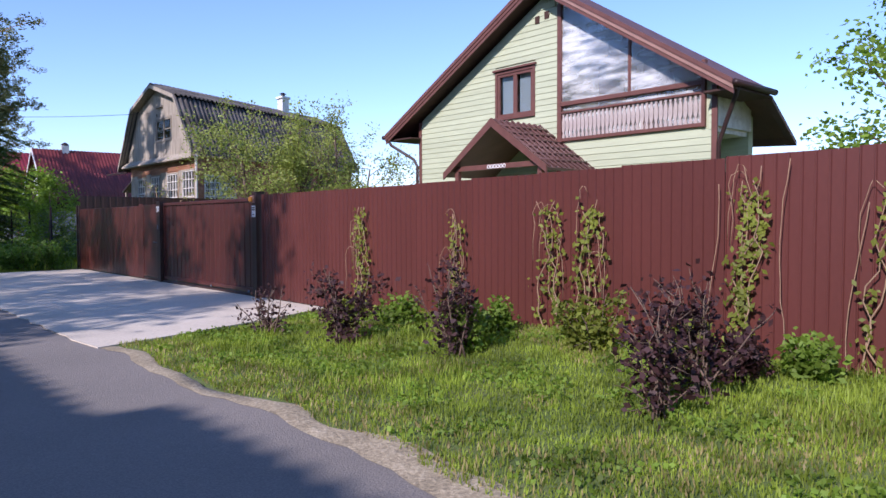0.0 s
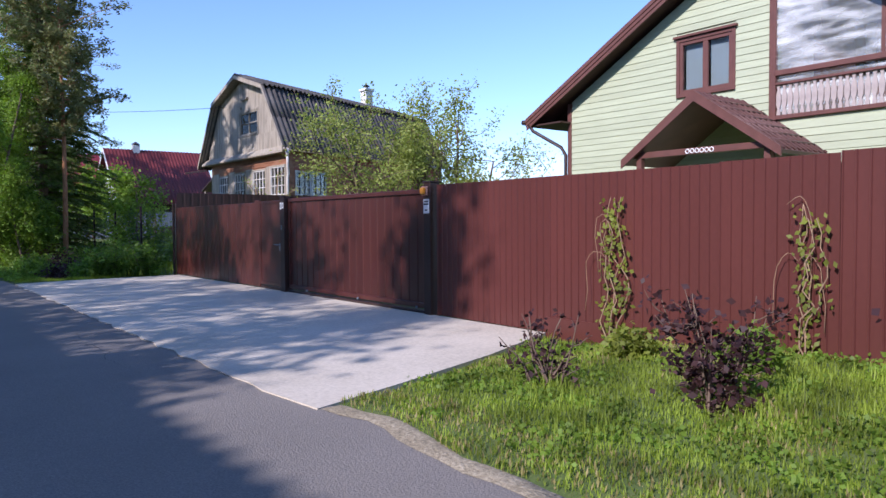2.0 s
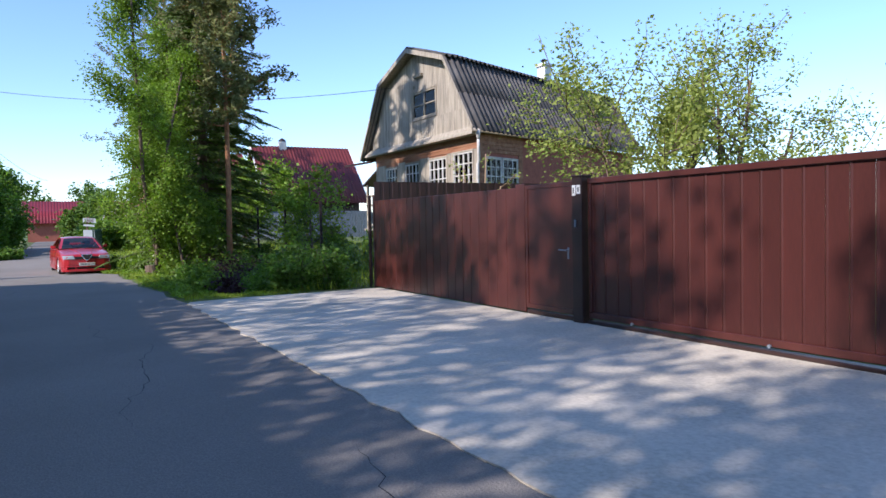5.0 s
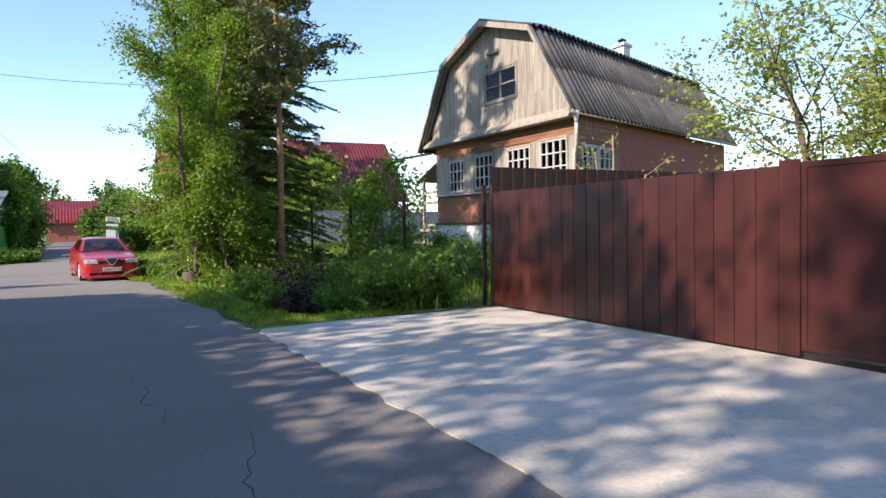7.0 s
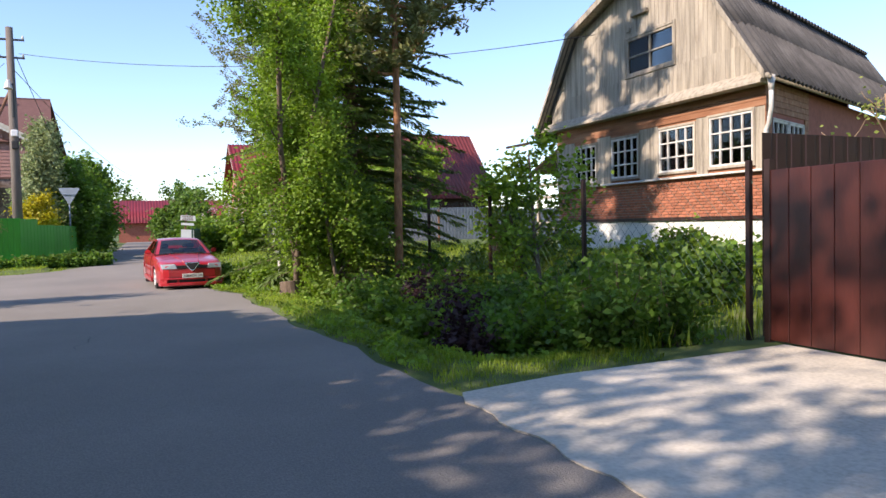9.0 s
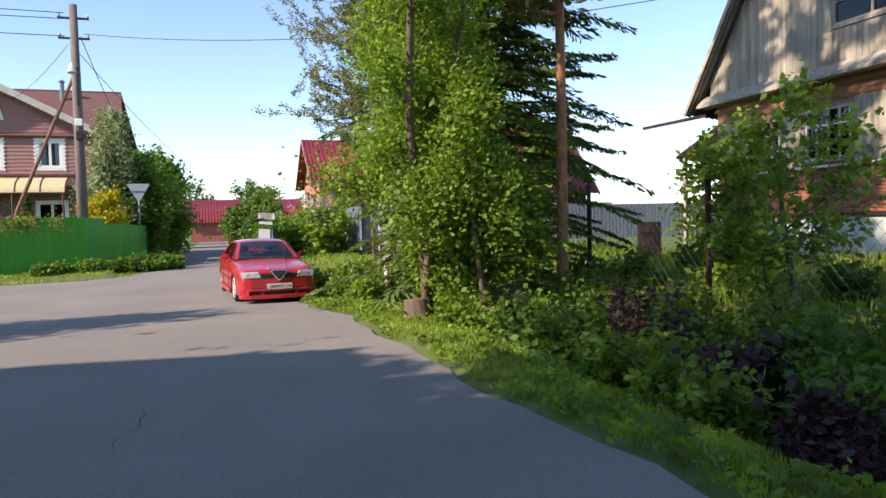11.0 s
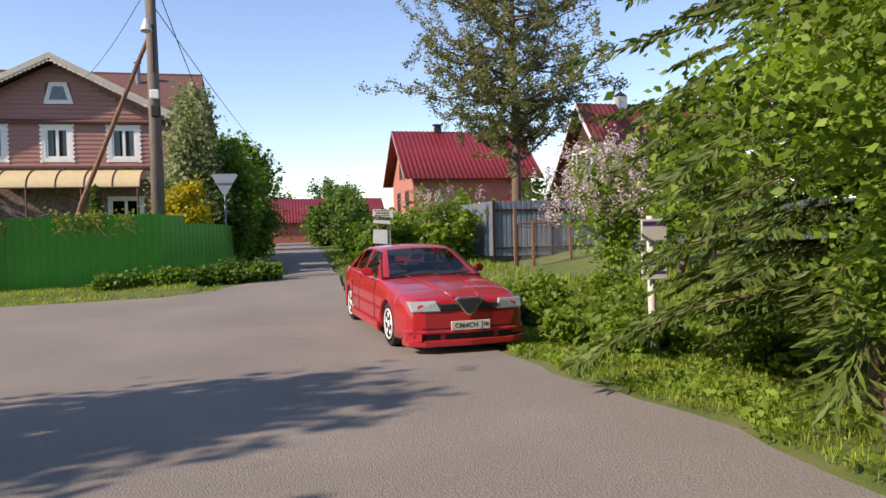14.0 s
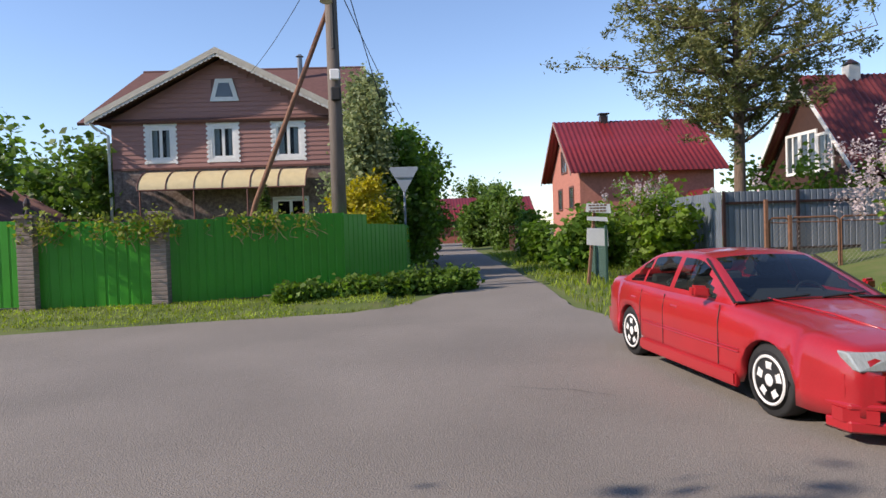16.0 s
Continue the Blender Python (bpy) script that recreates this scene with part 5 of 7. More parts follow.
for xx in (-13.1, -11.0, -8.9, -6.7):
    s.tube([(xx, pts[-1][0] + 0.02, 0), (xx, pts[-1][0] + 0.02, 3.4)], 0.04, 6)
part(brown, "awning_frame", s.mesh("awning_frame", BROWN_TRIM))
part(brown, "downpipe", Shape().tube([(-15.4, BY - 0.6, 6.35), (-15.2, BY - 0.4, 6.1), (-14.8, BY - 0.1, 5.8), (-14.78, BY - 0.08, 1.0)], 0.06, 8).mesh("downpipe", WHITE, smooth=True))
part(brown, "roof_vent", Shape().tube([(-7.4, BY + 3.6, 8.6), (-7.4, BY + 3.6, 9.75)], 0.12, 8).tube([(-7.4, BY + 3.6, 9.78), (-7.4, BY + 3.6, 9.9)], [0.2, 0.05], 8).mesh("roof_vent", ZINC))
part(brown, "roof_vent", Shape().tube([(-11.0, BY + 3.0, 8.2), (-11.0, BY + 3.0, 9.25)], 0.1, 8).mesh("roof_vent", DARK_STEEL))

# -- green sheet fence with brick pillars --
gf = thing("green_fence", (-8, 48.8, 0), "bright green ribbed sheet fence overgrown with vines", "fence")
panel_g = rib_panel("panel", 1.0, 1.8, 0.2, 0.012, GREEN_SHEET, 0.7)
runs = [((-30.0, 47.2), (-10.55, 48.75)), ((-10.25, 48.8), (-7.95, 49.0)), ((-7.6, 49.05), (-4.0, 50.3)), ((-4.0, 50.3), (-2.6, 53.5)), ((-2.6, 53.5), (-2.35, 62.0))]
for (xa, ya), (xb, yb) in runs:
    L = math.hypot(xb - xa, yb - ya)
    k = max(1, round(L))
    for i in range(k):
        px, py = xa + (xb - xa) * i / k, ya + (yb - ya) * i / k
        o = part(gf, "panel", panel_g, local=True, at=(px + 8, py - 48.8, 0.1 + 0.05 * math.sin(px * 0.9)))
        o.rotation_euler = (0, 0, math.atan2(yb - ya, xb - xa) - math.pi / 2)
        o.scale = (1, L / k, 1.0 if py < 50.4 else 0.88)
for px, py in ((-10.4, 48.75), (-7.78, 49.0), (-14.5, 48.4)):
    e = thing("brick_pillar", (px, py, 0), "square grey-brown brick fence pillar with vines", "pillar", "green fence pillars")
    z = 0.0
    while z < 1.98:
        part(e, "course", Shape().box(-0.17, 0.17, -0.17, 0.17, z + 0.01, z + 0.085).mesh("course", GREY_BRICK, 0.008), local=True)
        z += 0.09
    part(e, "core", Shape().box(-0.16, 0.16, -0.16, 0.16, -0.1, 1.98).mesh("core", MORTAR), local=True)
    part(e, "cap", Shape().box(-0.22, 0.22, -0.22, 0.22, 1.98, 2.03).prism([(-0.2, -0.2, 2.03), (0.2, -0.2, 2.03), (0.2, 0.2, 2.03), (-0.2, 0.2, 2.03)], (0, 0, 0.03)).mesh("cap", GREY_BRICK, 0.01), local=True)
lamp2 = thing("pillar_lamp", (-10.4, 48.75, 2.06), "small dark finial lamp on a pillar", "lamp")
part(lamp2, "post", Shape().tube([(0, 0, 0), (0, 0, 0.12), (0, 0, 0.14), (0, 0, 0.24), (0, 0, 0.3), (0, 0, 0.38)], [0.05, 0.025, 0.06, 0.07, 0.05, 0.005], 8).mesh("post", DARK_STEEL), local=True)
part(gf, "base_wall", Shape().beam((-30, 47.3, 0.02), (-10.5, 48.85, 0.02), 0.12, 0.2).beam((-10.3, 48.88, 0.02), (-7.9, 49.08, 0.02), 0.12, 0.2).beam((-7.6, 49.12, 0.02), (-4.0, 50.38, 0.02), 0.12, 0.2).mesh("base_wall", GREY_BRICK))

# -- utility pole, strut and cables --
up = thing("utility_pole", (-4.15, 51.0, 0), "weathered concrete utility pole with bracing strut and insulators", "utility pole")
part(up, "shaft", Shape().tube([(0, 0, -0.2), (-0.02, 0, 4.5), (-0.05, 0, 9.4)], [0.2, 0.165, 0.13], 10).mesh("shaft", POLE, smooth=True), local=True)
part(up, "strut", Shape().tube([(-2.9, 1.0, 0.0), (-2.2, 0.8, 2.3), (-0.1, 0.1, 7.0)], [0.075, 0.07, 0.06], 8).mesh("strut", RUST, smooth=True), local=True)
s = Shape()
for zz in (8.9, 8.2):
    s.box(-0.55, 0.45, -0.05, 0.05, zz, zz + 0.06)
part(up, "crossarm", s.mesh("crossarm", DARK_STEEL), local=True)
for zz in (8.9, 8.2):
    for xx in (-0.5, 0.0, 0.4):
        part(up, "insulator", Shape().tube([(xx, 0, zz + 0.06), (xx, 0, zz + 0.1), (xx, 0, zz + 0.2)], [0.02, 0.05, 0.03], 8).mesh("insulator", OLD_WHITE, smooth=True), local=True)
part(up, "meter_box", Shape().box(-0.1, 0.14, -0.26, -0.16, 5.15, 5.4).mesh("meter_box", WHITE, 0.02), "small white meter box", local=True)
part(up, "meter_box", Shape().box(-0.09, 0.15, -0.26, -0.15, 4.65, 4.98).mesh("meter_box", DARKBLACK, 0.03), local=True)
part(up, "junction", Shape().tube([(0.0, -0.16, 5.9), (0.0, -0.16, 7.2)], 0.05, 6).mesh("junction", CABLE), local=True)
lampd = Shape().tube([(-0.05, -0.1, 7.1), (-0.1, -0.35, 7.25)], 0.03, 6).tube([(-0.1, -0.35, 7.3), (-0.1, -0.4, 6.95)], [0.06, 0.16], 10)
part(up, "street_light", lampd.mesh("street_light", OLD_WHITE), local=True)


def cable(a, b, sag, r=0.012, sides=5):
    a, b = Vector(a), Vector(b)
    e = thing("overhead_cable", a, "thin black overhead cable", "cable", "overhead cables")
    pts = [a.lerp(b, t) - Vector((0, 0, 4 * sag * t * (1 - t))) - a for t in np.linspace(0, 1, 17)]
    part(e, "wire", Shape().tube(pts, r, sides).mesh("wire", CABLE, smooth=True), local=True)


PT = Vector((-4.2, 51.0, 8.9))
cable(PT + Vector((-0.3, 0, 0.2)), (-40, 44, 9.2), 0.5, 0.014)
cable(PT + Vector((0.0, 0, 0.0)), (-40, 44, 8.7), 0.5, 0.014)
cable(PT + Vector((-0.3, 0, -0.6)), (-40, 44, 8.3), 0.5, 0.014)
cable(PT + Vector((0.3, 0, -0.5)), (DX - 0.1, 36.4, 6.9), 0.7, 0.012)
cable(PT + Vector((0.2, 0, -0.6)), (-2.3, 62.5, 2.6), 0.25, 0.014)
cable(PT + Vector((0, 0, -1.0)), (0.5, 110, 7.5), 0.8, 0.014)
cable(PT + Vector((-0.2, 0, -0.9)), (-9.0, BY, 8.2), 0.2, 0.01)

# -- road signs --
SIGN_BACK = material("grey_sign_back", tone((0.3, 0.34, 0.38), 0.1), 6, 0.6, bump=0.05)
gw = thing("give_way_sign", (-2.6, 54.4, 0), "grey back of a triangular give way sign on a post", "traffic sign")
part(gw, "post", Shape().tube([(0, 0.03, -0.1), (0, 0.03, 3.33)], 0.035, 8).mesh("post", ZINC, smooth=True), local=True)
tri = [(-0.42, 3.3), (-0.39, 3.35), (0.39, 3.35), (0.42, 3.3), (0.04, 2.63), (-0.04, 2.63)]
part(gw, "plate", Shape().prism([(x, 0, z) for x, z in tri], (0, -0.008, 0)).mesh("plate", SIGN_BACK), local=True)
part(gw, "brace", Shape().box(-0.25, 0.25, -0.03, -0.01, 3.02, 3.06).mesh("brace", ZINC), local=True)
ns = thing("notice_board", (1.95, 50.8, 0.0), "rusty post with white handwritten notice boards", "sign")
part(ns, "post", Shape().beam((-0.1, 0, -0.1), (0.14, 0.02, 2.05), 0.07, 0.07).mesh("post", RUST, 0.006), local=True)
for (a, b, c, d), lb in (((-0.12, 0.5, 1.74, 2.0), "upper white notice with text bars"), ((-0.1, 0.42, 1.54, 1.68), "narrow white notice"), ((-0.12, 0.42, 0.94, 1.4), "white sheet notice")):
    o = part(ns, "board", Shape().prism([(a, -0.06, c + 0.05), (b, -0.06, c), (b - 0.02, -0.06, d - 0.03), (a + 0.02, -0.06, d)], (0, 0.012, 0)).mesh("board", WHITE), lb, local=True)
s = Shape()
for zz, l0, l1 in ((1.93, -0.05, 0.42), (1.86, -0.02, 0.38), (1.79, -0.05, 0.4)):
    for i in range(5):
        q = l0 + (l1 - l0) * i / 5
        s.box(q, q + 0.07, -0.066, -0.062, zz, zz + 0.035)
part(ns, "writing", s.mesh("writing", RUST), local=True, kind="stuff")
ps = thing("trail_notice", (3.6, 37.7, 0.0), "white and purple notices on a leaning birch post", "sign")
PURPLE = material("purple_print", tone((0.09, 0.03, 0.2), 0.15), 8, 0.6, bump=0)
part(ps, "post", Shape().tube([(0.05, 0, -0.4), (0.0, 0, 0.4), (-0.02, 0, 1.5)], [0.06, 0.05, 0.04], 8).mesh("post", OLD_WHITE, smooth=True), local=True)
for z0, z1 in ((1.2, 1.46), (0.72, 0.86), (0.86, 1.05)):
    part(ps, "board", Shape().box(-0.17, 0.17, -0.07, -0.055, z0, z1).mesh("board", WHITE, 0.004), local=True)
for z0, z1 in ((1.38, 1.43), (0.79, 0.82), (0.9, 1.0)):
    part(ps, "writing", Shape().box(-0.15, 0.15, -0.074, -0.071, z0, z1).mesh("writing", PURPLE), local=True)

# -- grey sheet fence and mesh cage gate --
zf = thing("grey_sheet_fence", (6.2, 48, 0), "blue-grey corrugated metal fence with dark posts", "fence")
zp = rib_panel("panel", 1.1, 1.9, 0.18, 0.02, ZINC, 0.65)
for i in range(11):
    o = part(zf, "panel", zp, local=True, at=(0.1 + 1.105 * i, 5.2, 0.38))
    o.rotation_euler = (0, 0, radians(-90))
for i in range(5):
    o = part(zf, "panel", zp, local=True, at=(0.1, 5.25 + 1.105 * i, 0.38))
for i in range(6):
    part(zf, "post", Shape().box(-0.04, 0.04, -0.09, -0.03, -0.3, 2.3).mesh("post", DARK_STEEL, 0.004), local=True, at=(0.12 + 2.12 * i, 5.2, 0))
part(zf, "rail", Shape().box(0.1, 12.2, 5.14, 5.17, 1.92, 1.99).box(0.1, 12.2, 5.14, 5.17, 0.62, 0.68).mesh("rail", DARK_STEEL), local=True)
MESHW = material("mesh_wire", tone((0.3, 0.28, 0.25), 0.2), 8, 0.6, 0.3, bump=0)
GREENW = material("green_mesh_wire", tone((0.03, 0.075, 0.055), 0.2), 8, 0.6, bump=0)


def chain_link(name, a, b, z0, z1, mat, pitch=0.1, r=0.0035):
    """Diagonal wires between two ground points."""
    a, b = Vector((*a, 0)), Vector((*b, 0))
    L, H = (b - a).length, z1 - z0
    d = (b - a) / L
    s = Shape()
    t = -H
    while t < L:
        for sg in (0, 1):
            p0, p1 = max(t, 0.0), min(t + H, L)
            if p1 - p0 > 0.02:
                za, zb = z0 + (p0 - t), z0 + (p1 - t)
                if sg:
                    za, zb = z0 + z1 - za, z0 + z1 - zb
                s.tube([a + d * p0 + Vector((0, 0, za)), a + d * p1 + Vector((0, 0, zb))], r, 3)
        t += pitch
    return s.mesh(name, mat)


cg = thing("mesh_gate", (8.0, 50.5, 0), "rusty tube gate with wire mesh", "gate")
for xa, xb in ((6.25, 6.74), (6.8, 7.98), (8.04, 9.95)):
    f = Shape().tube([(xa, 50.5, 0.12), (xa, 50.5, 1.42), (xa + 0.08, 50.5, 1.49), (xb - 0.08, 50.5, 1.49), (xb, 50.5, 1.42), (xb, 50.5, 0.12)], 0.026, 6)
    f.tube([(xa, 50.5, 1.38), (xb, 50.5, 1.36)], 0.016, 5)
    part(cg, "frame", f.mesh("frame", RUST))
    part(cg, "mesh", chain_link("mesh", (xa, 50.5), (xb, 50.5), 0.15, 1.45, MESHW, 0.12), kind="stuff")
part(cg, "mesh", chain_link("mesh", (10.1, 50.5), (13.6, 50.5), 0.15, 2.05, MESHW, 0.12), kind="stuff")
for xp, zt in ((6.18, 1.95), (6.77, 1.55), (10.02, 2.3), (13.6, 2.1)):
    part(cg, "post", Shape().box(xp - 0.04, xp + 0.04, 50.46, 50.54, -0.2, zt).mesh("post", RUST, 0.005))
mf = thing("mesh_fence", (6.55, 29, 0), "green wire mesh fence on dark posts between bushes", "fence")
for yp in (24.75, 28.0, 31.2, 34.4, 37.6, 40.8):
    part(mf, "post", Shape().box(6.52, 6.58, yp - 0.03, yp + 0.03, -0.4, 2.03).mesh("post", DARK_STEEL, 0.004))
part(mf, "mesh", chain_link("mesh", (6.55, 24.6), (6.55, 41.0), 0.35, 1.85, GREENW, 0.17, 0.0022), kind="stuff")
gm = thing("green_mesh_fence", (2.2, 52, 0), "green plastic mesh fence along the lane", "fence")
part(gm, "mesh", chain_link("mesh", (2.3, 50.6), (3.4, 58.0), 0.1, 1.4, GREENW, 0.07, 0.006), kind="stuff")
for i in range(4):
    part(gm, "post", Shape().box(2.25 + 0.36 * i, 2.31 + 0.36 * i, 50.6 + 2.4 * i, 50.66 + 2.4 * i, -0.1, 1.45).mesh("post", GREENW, 0.004))
wf = thing("pale_fence", (18, 50, 0), "pale blue-grey sheet fence far behind the yard", "fence")
for i in range(20):
    o = part(wf, "panel", zp, local=True, at=(-8.5 + 1.1 * i, 2.0 - 0.05 * i, 0.25))
    o.rotation_euler = (0, 0, radians(-90))
dk = thing("brown_far_gate", (-2.2, 78, 0), "dark red picket gate along the lane", "gate")
for i in range(10):
    part(dk, "picket", Shape().box(3.6 + 0.02, 3.7, 72 + 0.6 * i, 72.5 + 0.6 * i, 0, 1.5 + 0.1 * (i % 2)).mesh("picket", BROWN_GATE))
bl = thing("rusty_barrel", (10.6, 38.5, 0.45), "rusty brown steel barrel in the yard", "barrel")
prof = [(0, 0.28), (0.02, 0.3), (0.28, 0.29), (0.3, 0.31), (0.32, 0.29), (0.58, 0.29), (0.6, 0.31), (0.62, 0.29), (0.86, 0.29), (0.88, 0.3)]
part(bl, "drum", Shape().tube([(0, 0, z) for z, r in prof], [r for z, r in prof], 18).mesh("drum", RUST, smooth=False), local=True)

# ---- parked car ----
CAR_RED = material("sun_faded_red_paint", tone((0.37, 0.015, 0.02), 0.14), 2.0, 0.28, bump=0.0, coat=0.5, spec=0.5)
RIM = material("white_alloy", tone((0.72, 0.71, 0.68), 0.1), 8, 0.4, bump=0.05)
CHROME = material("dull_chrome", tone((0.6, 0.6, 0.6), 0.08), 8, 0.2, 1.0, bump=0)
LENS = material("headlamp_lens", tone((0.3, 0.33, 0.33), 0.2), 20, 0.12, bump=0.1, stretch=(4, 1, 0.3), spec=0.8)
INTERIOR = material("dark_cloth", tone((0.04, 0.042, 0.045), 0.2), 9, 0.9, bump=0.1)
FA, RA, WR = -1.43, 1.43, 0.32    # axles along the car's length (front is -y), wheel radius


def lerp_table(tab, s):
    for (a, va), (b, vb) in zip(tab, tab[1:]):
        if s <= b:
            t = max(0.0, (s - a) / (b - a))
            return va + (vb - va) * t
    return tab[-1][1]


TOP = [(-2.36, 0.66), (-2.28, 0.73), (-2.0, 0.79), (-1.4, 0.86), (-0.75, 0.925), (0.5, 0.94), (1.7, 0.985), (2.2, 0.99), (2.3, 0.96), (2.36, 0.9)]
HALF = [(-2.36, 0.72), (-2.3, 0.77), (-2.15, 0.815), (-1.9, 0.85), (-1.4, 0.875), (0, 0.885), (1.5, 0.875), (2.0, 0.84), (2.25, 0.79), (2.36, 0.72)]
LOW = [(-2.36, 0.24), (-2.0, 0.19), (-1.0, 0.2), (1.0, 0.2), (2.0, 0.22), (2.36, 0.3)]


def car_body():
    st = sorted(set([round(v, 3) for v in np.linspace(-2.36, 2.36, 60)] + [FA - 0.37, FA + 0.37, RA - 0.37, RA + 0.37]))
    prof_n, rows = 0, []
    for s in st:
        top, w, low = lerp_table(TOP, s), lerp_table(HALF, s), lerp_table(LOW, s)
        for ax in (FA, RA):
            if abs(s - ax) < 0.37:
                low = max(low, 0.31 + math.sqrt(0.37 ** 2 - (s - ax) ** 2) * 0.97)
        sill = 0.03 if low < 0.25 else 0.015
        pts = [(w - 0.06, low), (w + sill * 0.6, low + 0.005)]
        for f, dx in ((0.25, 0.02), (0.45, 0.012), (0.52, 0.018), (0.7, 0.012), (0.86, -0.012), (0.96, -0.045)):
            zz = max(low + 0.01 + 0.01 * f, 0.2 + (top - 0.2) * f)
            pts.append((w + dx, zz))
        crown = 0.035
        for g in (0.9, 0.8, 0.62, 0.4, 0.2, 0.0):
            pts.append(((w - 0.03) * g, top + crown * (1 - g * g)))
        rows.append([(x, s, z) for x, z in pts] + [(-x, s, z) for x, z in pts[-2::-1]])
        prof_n = len(rows[-1])
    v = [p for r in rows for p in r]
    f = [(i * prof_n + j, i * prof_n + j + 1, (i + 1) * prof_n + j + 1, (i + 1) * prof_n + j) for i in range(len(rows) - 1) for j in range(prof_n - 1)]
    f += [tuple(range(prof_n))[::-1], tuple(range((len(rows) - 1) * prof_n, len(rows) * prof_n))]
    sh = Shape().add(v, f)
    half = prof_n // 2
    for q, (i, j) in enumerate([(i, j) for i in range(len(rows) - 1) for j in range(prof_n - 1)]):
        if -0.8 < (st[i] + st[i + 1]) / 2 < 1.68 and abs(j + 0.5 - half) < 5.2:
            sh.m[q] = 1
    return sh.mesh("body", [CAR_RED, INTERIOR], smooth=True)


ROOFZ = [(-0.85, 0.93), (-0.5, 1.12), (-0.2, 1.27), (-0.02, 1.345), (0.15, 1.375), (0.6, 1.39), (1.0, 1.365), (1.15, 1.33), (1.5, 1.14), (1.78, 0.985)]


def car_cabin():
    st = [round(v, 3) for v in np.linspace(-0.85, 1.78, 54)]
    rows = []
    for s in st:
        h = lerp_table(ROOFZ, s)
        base = lerp_table(TOP, s) - 0.01
        k = max(0.0, min(1.0, (h - base) / 0.43))
        wb, wt = 0.80, 0.80 - 0.21 * k
        pts = [(wb + (wt - wb) * t, base + (h - base) * (t ** 0.92)) for t in (0, 0.1, 0.3, 0.5, 0.7, 0.88, 0.97)]
        pts += [(wt * g, h + 0.035 * (1 - g * g)) for g in (0.93, 0.86, 0.6, 0.3, 0.0)]
        rows.append([(x, s, z) for x, z in pts] + [(-x, s, z) for x, z in pts[-2::-1]])
    n = len(rows[0])
    sh_p, sh_g = Shape(), Shape()
    v = [p for r in rows for p in r]
    fp, fg = [], []
    for i in range(len(rows) - 1):
        s = (st[i] + st[i + 1]) / 2
        h = lerp_table(ROOFZ, s)
        for j in range(n - 1):
            jj = min(j, n - 2 - j)
            q = (i * n + j, i * n + j + 1, (i + 1) * n + j + 1, (i + 1) * n + j)
            glass = False
            if jj >= 8:
                glass = s < -0.04 or 1.13 < s < 1.72
            elif 1 <= jj <= 4:
                a, b = -0.62 + 0.5 * jj / 5, 1.62 - 0.38 * jj / 5
                glass = a < s < b and not (0.40 < s < 0.50) and not (1.16 - 0.02 * jj < s < 1.22 - 0.02 * jj)
            (fg if glass else fp).append(q)
    return (Shape().add(v, fp), Shape().add(v, fg))


def tidy(shape, name, mat, thick=0.0):
    """A mesh without its loose points."""
    me = shape.mesh(name, mat, smooth=True)
    bm = bmesh.new()
    bm.from_mesh(me)
    bmesh.ops.delete(bm, geom=[q for q in bm.verts if not q.link_faces], context="VERTS")
    bm.to_mesh(me)
    bm.free()
    return me


car = thing("parked_car", (1.27, 41.0, dip(40.8) + 0.004), "sun-faded red four-door sedan parked at the road edge", "car", turn=4.0)
car.scale = (0.958, 1.075, 0.945)
part(car, "body", car_body(), local=True)
cp, cgl = car_cabin()
part(car, "roof_and_pillars", tidy(cp, "roof_and_pillars", CAR_RED), local=True)
part(car, "window_glass", tidy(cgl, "window_glass", CARGLASS), local=True).visible_shadow = False
s = Shape()
for sx in (-1, 1):
    s.beam((sx * 0.79, -0.84, 0.935), (sx * 0.62, -0.06, 1.335), 0.02, 0.02)
s.beam((-0.78, -0.85, 0.945), (0.78, -0.85, 0.945), 0.04, 0.015)
part(car, "window_seal", s.mesh("window_seal", DARKBLACK), local=True)
s = Shape().box(-0.76, 0.76, -0.8, 1.6, 0.45, 0.5).box(-0.74, 0.74, -0.78, -0.5, 0.5, 0.94).box(-0.72, 0.72, 1.3, 1.7, 0.5, 0.97)
part(car, "dashboard", s.mesh("dashboard", INTERIOR, 0.02), local=True)
for sx in (-0.38, 0.38):
    for yy in (0.25, 1.15):
        st = Shape().box(sx - 0.24, sx + 0.24, yy - 0.4, yy + 0.1, 0.5, 0.66).prism([(sx - 0.24, yy, 0.6), (sx - 0.22, yy + 0.12, 1.08), (sx - 0.22, yy + 0.22, 1.08), (sx - 0.24, yy + 0.14, 0.6)], (0.46, 0, 0)).box(sx - 0.12, sx + 0.12, yy + 0.13, yy + 0.2, 1.1, 1.24)
        part(car, "seat", st.mesh("seat", INTERIOR, 0.03), local=True)
part(car, "steering_wheel", Shape().tube([(0.38 + 0.18 * math.cos(a), -0.35 + 0.08 * math.sin(a), 0.9 + 0.16 * math.sin(a)) for a in np.linspace(0, 6.28, 17)], 0.015, 6).mesh("steering_wheel", DARKBLACK), local=True)
